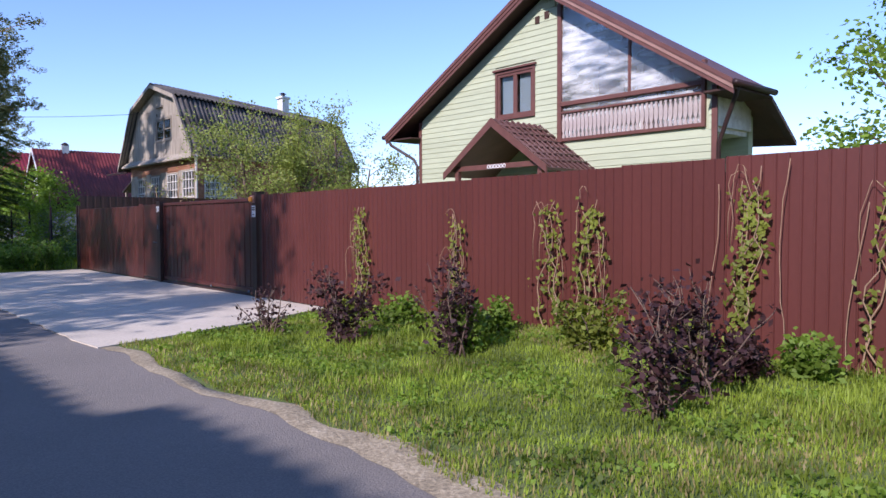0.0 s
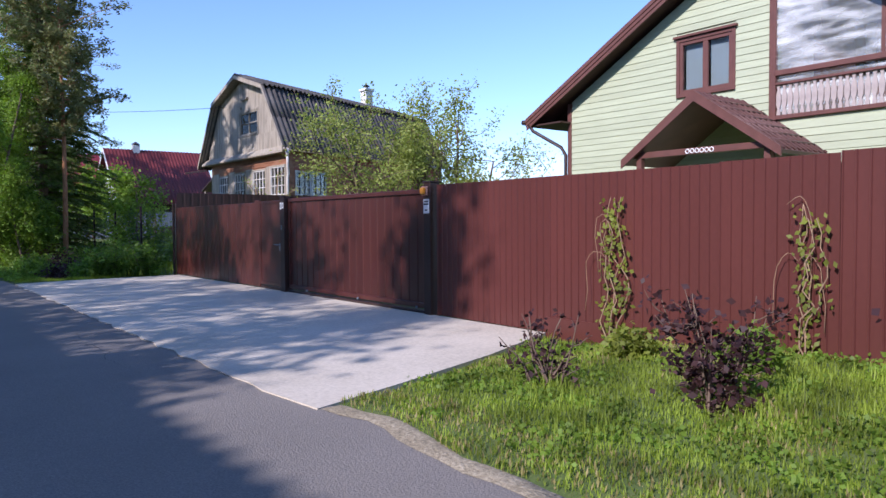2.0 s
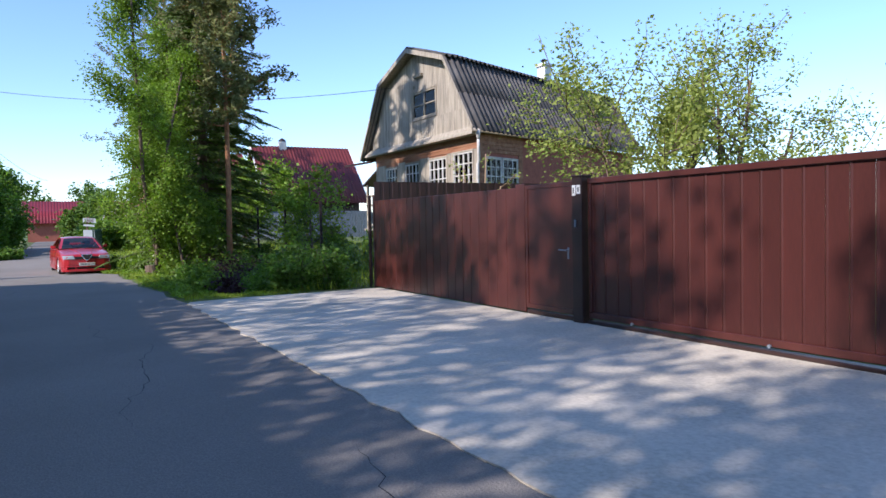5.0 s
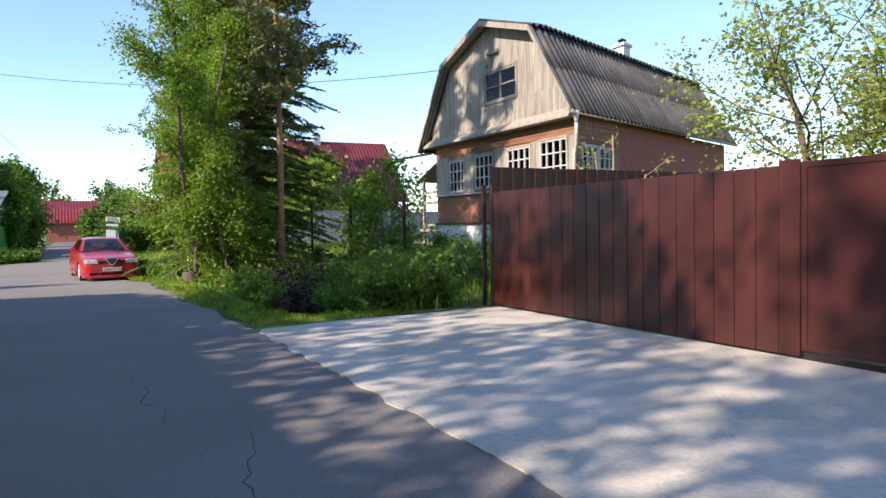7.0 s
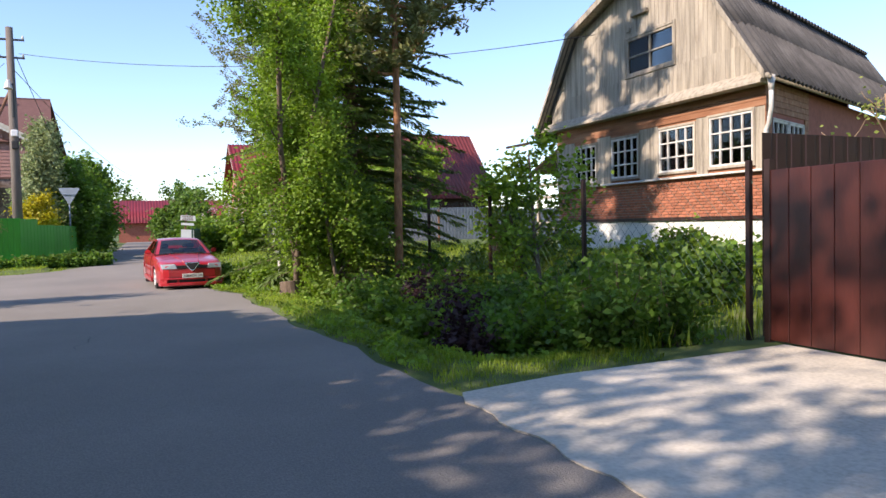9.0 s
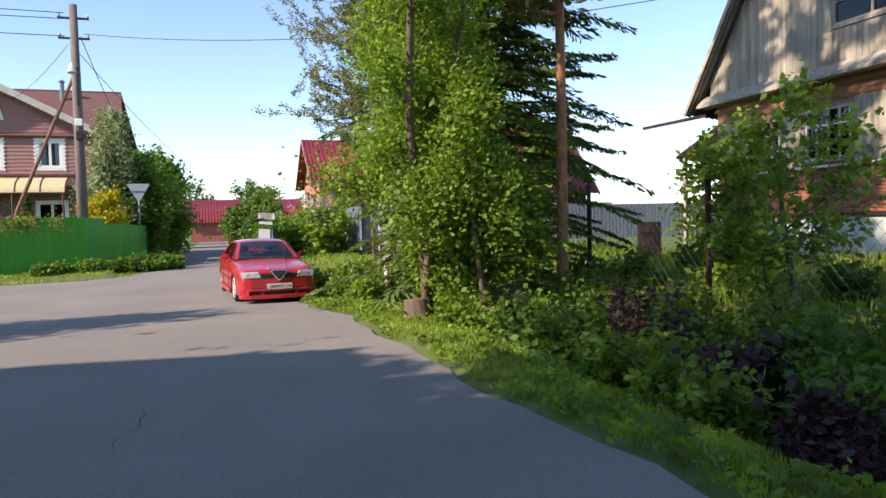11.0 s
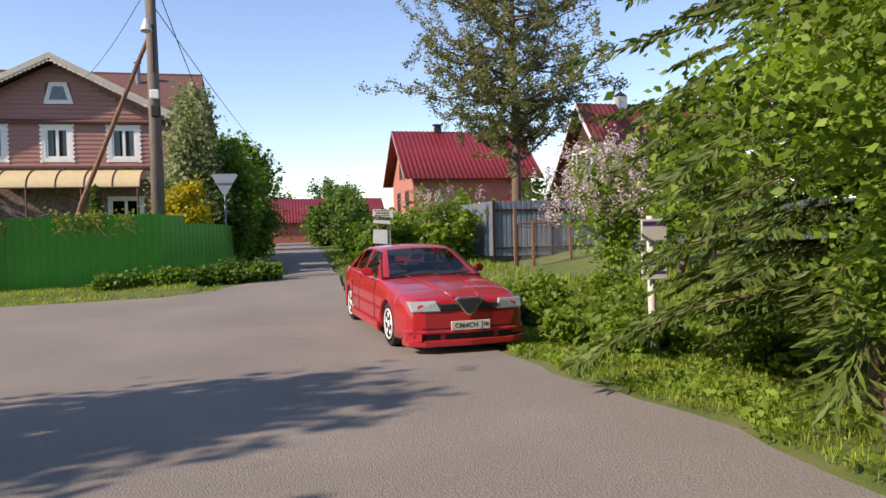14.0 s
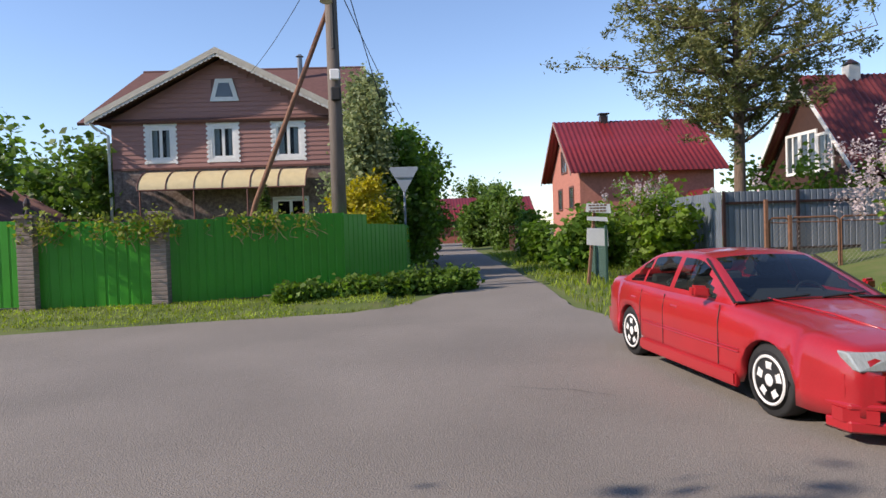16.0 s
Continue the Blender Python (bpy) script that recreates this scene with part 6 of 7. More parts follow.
# wheels
ty = Shape()
prof = [(-0.09, 0.2), (-0.1, 0.26), (-0.098, 0.3), (-0.08, 0.32), (0.08, 0.32), (0.098, 0.3), (0.1, 0.26), (0.09, 0.2)]
ty.tube([(x, 0, 0) for x, r in prof], [r for x, r in prof], 32)
tyre = ty.mesh("tyre", DARKBLACK, smooth=True)
rim = Shape()
N = 32
for i in range(N):
    a, b = 2 * math.pi * i / N, 2 * math.pi * (i + 1) / N
    ring = [(0.102, 0.225), (0.112, 0.215), (0.108, 0.2), (0.06, 0.19)]
    for (x0, r0), (x1, r1) in zip(ring, ring[1:]):
        rim.add([(x0, r0 * math.cos(a), r0 * math.sin(a)), (x0, r0 * math.cos(b), r0 * math.sin(b)), (x1, r1 * math.cos(b), r1 * math.sin(b)), (x1, r1 * math.cos(a), r1 * math.sin(a))], [(0, 1, 2, 3)])
for i in range(5):
    a = 2 * math.pi * i / 5 + 0.3
    d, t = Vector((0, math.cos(a), math.sin(a))), Vector((0, -math.sin(a), math.cos(a)))
    X = Vector((1, 0, 0))
    rim.prism([d * 0.04 + t * 0.042 + X * 0.085, d * 0.12 + t * 0.034 + X * 0.105, d * 0.2 + t * 0.052 + X * 0.095, d * 0.2 - t * 0.052 + X * 0.095, d * 0.12 - t * 0.034 + X * 0.105, d * 0.04 - t * 0.042 + X * 0.085], (-0.03, 0, 0))
rim.tube([(0.06, 0, 0), (0.1, 0, 0), (0.108, 0, 0)], [0.06, 0.055, 0.03], 14)
rim_me = rim.mesh("rim", RIM)
hub = Shape().tube([(0.03, 0, 0), (0.055, 0, 0)], 0.2, 20).mesh("brake_disc", DARK_STEEL)
for sx in (-1, 1):
    for ax in (FA, RA):
        w = new("wheel")
        w.parent = car
        w.location = (sx * 0.755, ax, WR)
        w.rotation_euler = (0, 0, 0 if sx > 0 else math.pi)
        for nm, me in (("tyre", tyre), ("rim", rim_me), ("brake_disc", hub)):
            o = new(nm, me)
            o.parent = w
s = Shape()
for ax in (FA, RA):
    s.box(-0.8, 0.8, ax - 0.36, ax + 0.36, 0.6, 0.72)
s.box(-0.78, 0.78, -2.1, 2.1, 0.24, 0.3).box(-0.6, 0.6, -1.9, 1.9, 0.3, 0.7)
part(car, "underbody", s.mesh("underbody", DARKBLACK), local=True)
# nose
NY = -2.36
for sx in (-1, 1):
    hl = Shape().prism([(sx * 0.38, NY - 0.05, 0.585), (sx * 0.77, NY + 0.0, 0.585), (sx * 0.8, NY + 0.09, 0.72), (sx * 0.44, NY - 0.02, 0.725)], (0, 0.12, 0))
    part(car, "headlamp", hl.mesh("headlamp", LENS, 0.012), local=True)
    part(car, "mirror", Shape().prism([(sx * 0.84, -0.52, 0.95), (sx * 1.02, -0.47, 0.97), (sx * 1.01, -0.47, 1.09), (sx * 0.86, -0.52, 1.08)], (0, 0.1, 0)).mesh("mirror", CAR_RED, 0.025, segs=2), local=True)
    part(car, "side_skirt", Shape().prism([(sx * 0.86, -1.03, 0.15), (sx * 0.86, 1.03, 0.15), (sx * 0.93, 1.03, 0.17), (sx * 0.93, -1.03, 0.17)], (0, 0, 0.14)).mesh("side_skirt", CAR_RED, 0.02, segs=2), local=True)
    for yy in (-0.12, 0.95):
        part(car, "door_handle", Shape().box(sx * 0.875 - 0.012, sx * 0.875 + 0.012, yy + 0.25, yy + 0.42, 0.77, 0.805).mesh("door_handle", CAR_RED, 0.01), local=True)
    for yy in (-0.72, 0.44, 1.05):
        seams = Shape().tube([(sx * 0.905, yy, 0.32), (sx * 0.9, yy + 0.01, 0.6), (sx * 0.892, yy + 0.02, 0.75), (sx * 0.85, yy + 0.04, 0.905)], 0.005, 4)
        part(car, "door_seam", seams.mesh("door_seam", DARKBLACK), local=True)
    strip = Shape().tube([(sx * 0.9, -1.05, 0.5), (sx * 0.904, 0, 0.505), (sx * 0.9, 1.03, 0.51)], 0.008, 4).tube([(sx * 0.9, -1.05, 0.53), (sx * 0.904, 0, 0.535), (sx * 0.9, 1.03, 0.54)], 0.006, 4)
    part(car, "rubbing_strip", strip.mesh("rubbing_strip", CAR_RED), local=True)
part(car, "grille", Shape().box(-0.4, 0.4, NY - 0.045, NY + 0.06, 0.595, 0.68).mesh("grille", DARKBLACK, 0.006), local=True)
bp = [(-0.83, NY + 0.3), (-0.8, NY + 0.08), (-0.6, NY - 0.03), (0, NY - 0.07), (0.6, NY - 0.03), (0.8, NY + 0.08), (0.83, NY + 0.3), (0.7, NY + 0.35), (-0.7, NY + 0.35)]
part(car, "bumper", Shape().prism([(x, yy, 0.34) for x, yy in bp], (0, 0, 0.245)).mesh("bumper", CAR_RED, 0.03, segs=2), local=True)
bp2 = [(x * 1.02, yy - 0.03) for x, yy in bp]
for a0, b0 in ((0.12, 0.21), (0.29, 0.34)):
    part(car, "front_spoiler", Shape().prism([(x, yy, a0) for x, yy in bp2], (0, 0, b0 - a0)).mesh("front_spoiler", CAR_RED, 0.015), local=True)
part(car, "air_intake", Shape().prism([(x * 0.98, yy + 0.015, 0.2) for x, yy in bp], (0, 0, 0.1)).mesh("air_intake", DARKBLACK), local=True)
for a0, b0 in ((-0.84, -0.66), (-0.4, -0.34), (0.34, 0.4), (0.66, 0.84)):
    part(car, "intake_divider", Shape().prism([(a0, NY - 0.05 + 0.14 * (abs(a0) > 0.6), 0.2), (b0, NY - 0.05 + 0.14 * (abs(b0) > 0.7), 0.2), (b0, NY + 0.2, 0.2), (a0, NY + 0.2, 0.2)], (0, 0, 0.1)).mesh("intake_divider", CAR_RED), local=True)
shield = [(-0.2, 0.735), (-0.15, 0.765), (0.15, 0.765), (0.2, 0.735), (0.06, 0.55), (0, 0.52), (-0.06, 0.55)]
part(car, "shield_rim", Shape().prism([(x, NY - 0.08 - 0.25 * (0.66 - z) * 0.4, z) for x, z in shield], (0, 0.07, 0)).mesh("shield_rim", CHROME, 0.008), "chrome shield-shaped grille surround", local=True)
part(car, "shield_grille", Shape().prism([(x * 0.78, NY - 0.086 - 0.25 * (0.66 - z) * 0.4, 0.66 + (z - 0.66) * 0.78) for x, z in shield], (0, 0.03, 0)).mesh("shield_grille", DARKBLACK), local=True)
s = Shape()
for sx in (-1, 1):
    s.tube([(sx * 0.18, NY + 0.06, 0.765), (sx * 0.3, -1.5, 0.895), (sx * 0.42, -0.8, 0.965)], 0.012, 5)
part(car, "bonnet_crease", s.mesh("bonnet_crease", CAR_RED, smooth=True), local=True)
plate = part(car, "number_plate", Shape().box(-0.27, 0.27, NY - 0.098, NY - 0.085, 0.335, 0.455).mesh("number_plate", OLD_WHITE, 0.003), "white number plate", local=True)
s = Shape().box(0.15, 0.155, NY - 0.1015, NY - 0.099, 0.34, 0.45)
part(car, "plate_divider", s.mesh("plate_divider", DARKBLACK), local=True)


def text_mesh(body, size):
    c = bpy.data.curves.new("text", "FONT")
    c.body, c.size, c.extrude = body, size, 0.0008
    c.align_x = c.align_y = "CENTER"
    o = new("text", c)
    bpy.context.view_layer.update()
    me = bpy.data.meshes.new_from_object(o.evaluated_get(bpy.context.evaluated_depsgraph_get()))
    bpy.data.objects.remove(o)
    me.materials.clear()
    me.materials.append(DARKBLACK)
    return me


for body, size, xx in (("C864CH", 0.088, -0.065), ("78", 0.072, 0.208)):
    o = part(car, "plate_text", text_mesh(body, size), local=True, at=(xx, NY - 0.1, 0.395))
    o.rotation_euler = (radians(90), 0, 0)
w = Shape().tube([(0.1, -0.87, 0.96), (0.6, -0.8, 0.985)], 0.009, 5).tube([(-0.55, -0.87, 0.955), (0.0, -0.82, 0.985)], 0.009, 5)
part(car, "wiper", w.mesh("wiper", DARKBLACK), local=True)
for sx in (-1, 1):
    part(car, "tail_lamp", Shape().box(min(sx * 0.4, sx * 0.74), max(sx * 0.4, sx * 0.74), 2.33, 2.39, 0.7, 0.85).mesh("tail_lamp", RED_ROOF, 0.01), local=True)
part(car, "bumper", Shape().prism([(-0.85, 2.0, 0.3), (0.85, 2.0, 0.3), (0.78, 2.38, 0.3), (-0.78, 2.38, 0.3)], (0, 0, 0.28)).mesh("bumper", CAR_RED, 0.04, segs=2), local=True)

# ---- trees, shrubs, vines ----
spruce_tree((5.0, 35.6, -0.35), 14.5, 3.4, 3, per=200, bare=0.05)
pine_tree((5.25, 33.0, -0.45), 13.5, 1.35, 0.36, 0.095, 4, limbs=52, per=16)
broad_tree((3.35, 33.7, -0.15), 9.8, 1.15, 0.12, 0.1, 5, leaf=0.052, per=85, limbs=56, stems=4, spread=0.2, label="multi-stemmed deciduous tree in fresh bright leaf", up=0.8)
broad_tree((4.0, 32.9, -0.25), 3.6, 0.9, 0.1, 0.06, 15, leaf=0.062, per=40, limbs=26, stems=3, spread=0.18, up=0.9)
pine_tree((8.1, 56.0, 0.1), 14.5, 3.4, 0.26, 0.2, 8, limbs=96, per=24, bark=BARK, label="broad-crowned old pine behind the grey fence")
broad_tree((11.6, 21.6, 0.2), 4.4, 2.8, 0.3, 0.12, 9, leaf=0.06, per=28, limbs=36, mat=LF_APPLE, stems=3, spread=0.16, label="old apple tree with sparse yellow-green leaves and blossom", name="apple_tree", up=0.6)
broad_tree((14.6, 21.3, 0.2), 4.9, 2.7, 0.3, 0.1, 10, leaf=0.058, per=20, limbs=32, mat=LF_APPLE, stems=3, spread=0.16, label="apple tree with thin spring leaves", name="apple_tree", up=0.7)
broad_tree((9.8, 24.9, 0.2), 3.5, 1.0, 0.3, 0.05, 11, leaf=0.05, per=2, limbs=14, mat=LF_APPLE, bark=TWIG, stems=4, spread=0.1, label="nearly bare tan-branched bush", name="bare_bush", up=0.9)
broad_tree((6.9, 30.0, 0.1), 3.0, 1.1, 0.15, 0.05, 12, leaf=0.08, per=16, limbs=18, stems=2, spread=0.16, label="young rowan tree with feathery leaves", name="young_tree")
broad_tree((7.6, 43.5, 0.3), 4.6, 1.7, 0.15, 0.08, 13, leaf=0.12, per=18, limbs=22, stems=2, label="rounded fresh green tree", spread=0.26)
broad_tree((24.0, 6.0, 0.0), 13.5, 3.4, 0.2, 0.2, 14, leaf=0.14, per=22, limbs=44, label="tall birch with hanging fresh leaves", name="birch_tree", spread=0.3)
broad_tree((-2.9, 57.5, 0.1), 4.9, 1.5, 0.08, 0.1, 16, leaf=0.14, per=26, limbs=30, stems=3, mat=LF_SHRUB, label="dense dark green tree by the lane", spread=0.25)
broad_tree((-2.5, 62.5, 0.1), 5.2, 1.9, 0.08, 0.1, 17, leaf=0.15, per=26, limbs=32, stems=3, mat=LF_SHRUB, label="dense dark green tree by the lane", spread=0.28)
broad_tree((-3.9, 54.2, 0.1), 3.0, 0.8, 0.1, 0.05, 18, leaf=0.09, per=36, limbs=16, stems=2, mat=LF_YELLOW, label="yellow-leaved garden bush behind the fence", name="yellow_bush", spread=0.16)
broad_tree((-3.7, 55.9, 0.1), 6.8, 0.85, 0.06, 0.1, 19, leaf=0.11, per=24, limbs=44, stems=1, mat=LF_SILVER, label="silvery grey-green conical tree", spread=0.24)
spruce_tree((-7.4, 58.0, 0.1), 3.2, 0.6, 20, label="small dark clipped conifer", bare=0.02, per=40)
broad_tree((-17.0, 66.0, 0), 6.0, 2.6, 0.08, 0.15, 21, leaf=0.24, per=14, limbs=28, stems=3, mat=LF_FAR, spread=0.4, label="yellow-green tree beyond the fence")
broad_tree((-24.0, 72.0, 0), 8.5, 3.4, 0.08, 0.2, 22, leaf=0.28, per=14, limbs=30, stems=2, mat=LF_SHRUB, spread=0.5, label="dark green tree beyond the fence")
broad_tree((-20.0, 60.0, 0), 5.5, 2.2, 0.08, 0.15, 23, leaf=0.24, per=12, limbs=24, stems=3, mat=LF_FAR, spread=0.4, label="yellow-green tree beyond the fence")
for i, (x, yv, h, r) in enumerate(((0.2, 92, 4.4, 1.4), (2.2, 100, 5.5, 1.8), (-4.0, 84, 6.0, 2.4), (-4.6, 100, 8.0, 3.0), (4.6, 92, 4.5, 2.0), (-1.0, 128, 8.5, 3.5), (7.0, 130, 8, 3.5), (-9.5, 120, 9, 4))):
    broad_tree((x - (0.0 if yv > 110 else (3.2 if i in (0, 1) else 0)) + (6.0 if i in (0, 1) else 0), yv, 0), h, r, 0.06, 0.15, 30 + i, leaf=0.28, per=12, limbs=24, stems=2, mat=LF_FAR, spread=0.4, label="leafy tree far along the lane", group="lane trees")
# bushes along the lane and in front of the far houses
for i, (x, yv, h, r, m) in enumerate(((2.6, 55.5, 1.8, 1.0, LF_SHRUB), (3.9, 57.0, 1.9, 1.2, LF_BROAD), (5.2, 54.6, 2.3, 1.2, LF_BROAD), (4.6, 60.5, 2.0, 1.3, LF_FAR), (6.8, 58.0, 2.6, 1.3, LF_BROAD), (2.4, 62.0, 1.6, 0.9, LF_SHRUB),
                                      (3.2, 68.0, 2.2, 1.2, LF_SHRUB), (-2.1, 66.0, 2.0, 1.0, LF_SHRUB), (-2.2, 72.0, 3.0, 1.4, LF_SHRUB), (3.6, 80.0, 2.4, 1.4, LF_FAR), (10.5, 58.5, 3.4, 1.6, LF_SHRUB), (12.5, 57.5, 3.6, 1.7, LF_BROAD), (14.5, 56.0, 3.2, 1.6, LF_SHRUB))):
    shrub((x, yv, 0.05), h, r, 60 + i, m, leaf=0.16, per=9, stems=9, spread=0.2, label="dense leafy bush beside the lane", name="bush", group="lane bushes")
lil = shrub((7.0, 45.5, 0.2), 3.2, 1.2, 80, LF_BROAD, leaf=0.09, per=14, stems=12, spread=0.16, label="lilac bush with pale mauve flower heads", name="lilac_bush")
lr = np.random.default_rng(81)
part(lil, "blossom", scatter_leaves("blossom", lr, [(lr.normal() * 0.75, lr.normal() * 0.75, lr.uniform(1.4, 3.1)) for _ in range(210)], 34, (0.06, 0.06, 0.1), 0.045, LF_LILAC), local=True)
lil2 = shrub((4.7, 55.2, 0.1), 2.6, 1.0, 82, LF_SHRUB, leaf=0.09, per=14, stems=9, spread=0.16, label="lilac bush with purple flower heads", name="lilac_bush")
part(lil2, "blossom", scatter_leaves("blossom", lr, [(lr.normal() * 0.6, lr.normal() * 0.6, lr.uniform(1.5, 2.7)) for _ in range(40)], 30, (0.05, 0.05, 0.1), 0.04, LF_LILAC), local=True)

# purple and green shrubs on the verge
for i, (x, yv, h, r, m, per, lb) in enumerate((
        (4.3, 8.1, 0.66, 0.3, LF_PURPLE, 1, "thin young purple-leaved shrub on the verge"),
        (4.5, 6.68, 0.85, 0.26, LF_PURPLE, 4, "purple-leaved barberry shrub on the grass verge"),
        (4.85, 5.15, 1.0, 0.3, LF_PURPLE, 3, "sparse reddish shrub on the grass verge"),
        (4.42, 2.66, 1.0, 0.2, LF_PURPLE, 3, "purple-leaved barberry shrub on the grass verge"),
        (4.98, 2.6, 0.98, 0.17, LF_PURPLE, 3, "purple-leaved barberry shrub on the grass verge"),
        (5.6, 2.65, 0.42, 0.26, LF_PURPLE, 5, "low purple-leaved shrub below the vine"),
        (5.3, 0.5, 1.1, 0.5, LF_PURPLE, 8, "purple-leaved barberry shrub on the grass verge"))):
    shrub((x, yv, ground_z(x, yv)), h, r, 90 + i, m, leaf=0.042, per=per, stems=10, label=lb, name="purple_shrub", group="verge shrubs", spread=0.05)
for i, (x, yv, h, r) in enumerate(((5.0, 5.3, 0.55, 0.3), (5.75, 4.2, 0.6, 0.4), (5.6, 6.9, 0.4, 0.35), (5.9, 3.2, 0.45, 0.4), (6.0, 2.2, 0.4, 0.4), (5.6, 8.2, 0.3, 0.3), (5.9, 5.6, 0.42, 0.35))):
    shrub((x, yv, ground_z(x, yv)), h, r, 100 + i, LF_VINE if i % 2 else LF_BROAD, leaf=0.045, per=6, stems=9, label="low bright green shrub on the verge", name="green_shrub", group="verge shrubs", spread=0.05)


def vine(yv, top, seed, dense=1.0, width=0.09):
    rng = np.random.default_rng(seed)
    e = thing("climbing_vine", (FX - 0.05, yv, 0.1), "climbing vine with yellow-green leaves on the brown fence", "vine", "fence vines")
    wood, tips = Shape(), []
    for k in range(4):
        p = Vector((rng.normal() * 0.02 - 0.02, rng.normal() * 0.04, -0.1))
        pts = [p.copy()]
        while p.z < top * rng.uniform(0.8, 1.0) - 0.1:
            p = p + Vector((rng.normal() * 0.008, rng.normal() * 0.05 - (p.y) * 0.1, 0.13))
            p.x = max(-0.09, min(-0.015, p.x))
            pts.append(p.copy())
        wood.tube(pts, [0.01 - 0.006 * i / len(pts) for i in range(len(pts))], 5)
        tips += [q for q in pts if q.z < top * 0.86]
    for k in range(3):
        p = Vector((-0.04, rng.normal() * 0.06, top * rng.uniform(0.5, 0.95)))
        pts = [p.copy()]
        sg = 1 if rng.uniform() > 0.5 else -1
        for i in range(7):
            p = p + Vector((rng.normal() * 0.01, sg * 0.05 * (1 - i / 6) + rng.normal() * 0.02, 0.06 - 0.05 * i))
            p.x = max(-0.12, min(-0.02, p.x))
            pts.append(p.copy())
        wood.tube(pts, 0.004, 4)
    part(e, "stem", wood.mesh("stem", TWIG, smooth=True), local=True)
    c = np.repeat(np.array(tips), max(1, int(5 * dense)), axis=0) + rng.normal(size=(len(tips) * max(1, int(5 * dense)), 3)) * np.array((0.02, width * 0.6, 0.06))
    c[:, 0] = np.minimum(c[:, 0], -0.03)
    k = len(c)
    d = rand_dirs(rng, k) * np.array((0.4, 1, 1)) + np.array((-0.2, 0, -0.5))
    d /= np.linalg.norm(d, axis=1, keepdims=True)
    x = np.cross(d, np.tile(np.array((-1.0, 0, 0.3)), (k, 1)) + rng.normal(size=(k, 3)) * 0.4)
    x /= np.linalg.norm(x, axis=1, keepdims=True)
    sz = rng.uniform(0.02, 0.045, (k, 1))
    part(e, "foliage", leaf_mesh("foliage", c, d * sz, x * sz * 0.6, LF_VINE), local=True)


for i, (yv, top, dn) in enumerate(((9.1, 1.75, 1.0), (6.97, 1.65, 0.7), (5.26, 1.8, 0.8), (4.72, 1.8, 1.0), (2.98, 1.95, 1.5), (1.85, 1.9, 0.6), (0.3, 1.9, 0.8))):
    vine(yv, top, 120 + i, dn)
for i, (yv, t) in enumerate(((2.6, 1.9), (2.05, 1.5), (3.35, 1.7))):
    rng = np.random.default_rng(140 + i)
    e = thing("dry_stalk", (FX - 0.05, yv, 0.1), "dry bare vine stalk leaning on the fence", "vine", "dry stalks")
    part(e, "stem", Shape().tube([(-0.03 + 0.01 * rng.normal(), 0.09 * math.sin(z * 3 + i), z * t) for z in np.linspace(-0.05, 1, 12)], 0.005, 4).mesh("stem", TWIG, smooth=True), local=True)
# vines trailing over the green fence
rng = np.random.default_rng(150)
for x0, yv in ((-7.8, 48.8), (-9.0, 48.85), (-6.2, 49.45), (-5.2, 49.8), (-10.2, 48.6)):
    e = thing("trailing_vine", (x0, yv - 0.08, 1.9), "yellowish vine trailing over the green fence", "vine", "green fence vines")
    wood, tips = Shape(), []
    for k in range(9):
        p = Vector((rng.normal() * 0.3, 0, 0.08))
        pts = [p.copy()]
        for i in range(8):
            p = p + Vector((rng.normal() * 0.07, -0.012, -0.1 * rng.uniform(0.3, 1.2)))
            pts.append(p.copy())
        wood.tube(pts, 0.006, 4)
        tips += pts[:6]
    part(e, "stem", wood.mesh("stem", TWIG), local=True)
    part(e, "foliage", scatter_leaves("foliage", rng, tips, 7 if x0 == -7.8 else 3, 0.09, 0.07, LF_VINE), local=True)
# thicket beside the forecourt and in the ditch
rng = np.random.default_rng(160)
spots = [(x, yv) for x in np.arange(3.7, 6.5, 0.72) for yv in np.arange(25.2, 33.5, 0.78)]
for i, (x, yv) in enumerate(spots):
    x, yv = x + rng.uniform(-0.3, 0.3), yv + rng.uniform(-0.3, 0.3)
    if x < 3.9 + 0.3 * math.sin(yv) and yv < 26.5:
        continue
    h = rng.uniform(0.65, 1.15) * (0.75 + 0.2 * (x - 3.7))
    m = LF_PURPLE if rng.uniform() < 0.05 else (LF_BROAD if rng.uniform() < 0.35 else LF_SHRUB)
    shrub((x, yv, ground_z(x, yv) - 0.03), h, h * 0.6, 200 + i, m, leaf=0.062, per=9, stems=7, label="leafy raspberry and weed clump in the ditch", name="bush", group="ditch thicket", spread=0.1)
for i in range(26):
    x, yv = rng.uniform(6.9, 11.5), rng.uniform(25.5, 36)
    shrub((x, yv, ground_z(x, yv)), rng.uniform(0.4, 0.9), 0.5, 400 + i, LF_BROAD if i % 2 else LF_SHRUB, leaf=0.1, per=5, stems=6, label="tall weeds in the overgrown yard", name="weed_clump", group="yard weeds", spread=0.12)
for i in range(30):
    x, yv = rng.uniform(2.5, 5.4), rng.uniform(37.0, 44.5)
    x = max(x, road_edge(yv) + 0.5)
    shrub((x, yv, ground_z(x, yv)), rng.uniform(0.25, 0.55), 0.4, 440 + i, LF_BROAD, leaf=0.075, per=7, stems=7, label="nettles on the sunny bank beside the car", name="weed_clump", group="bank weeds", spread=0.08)
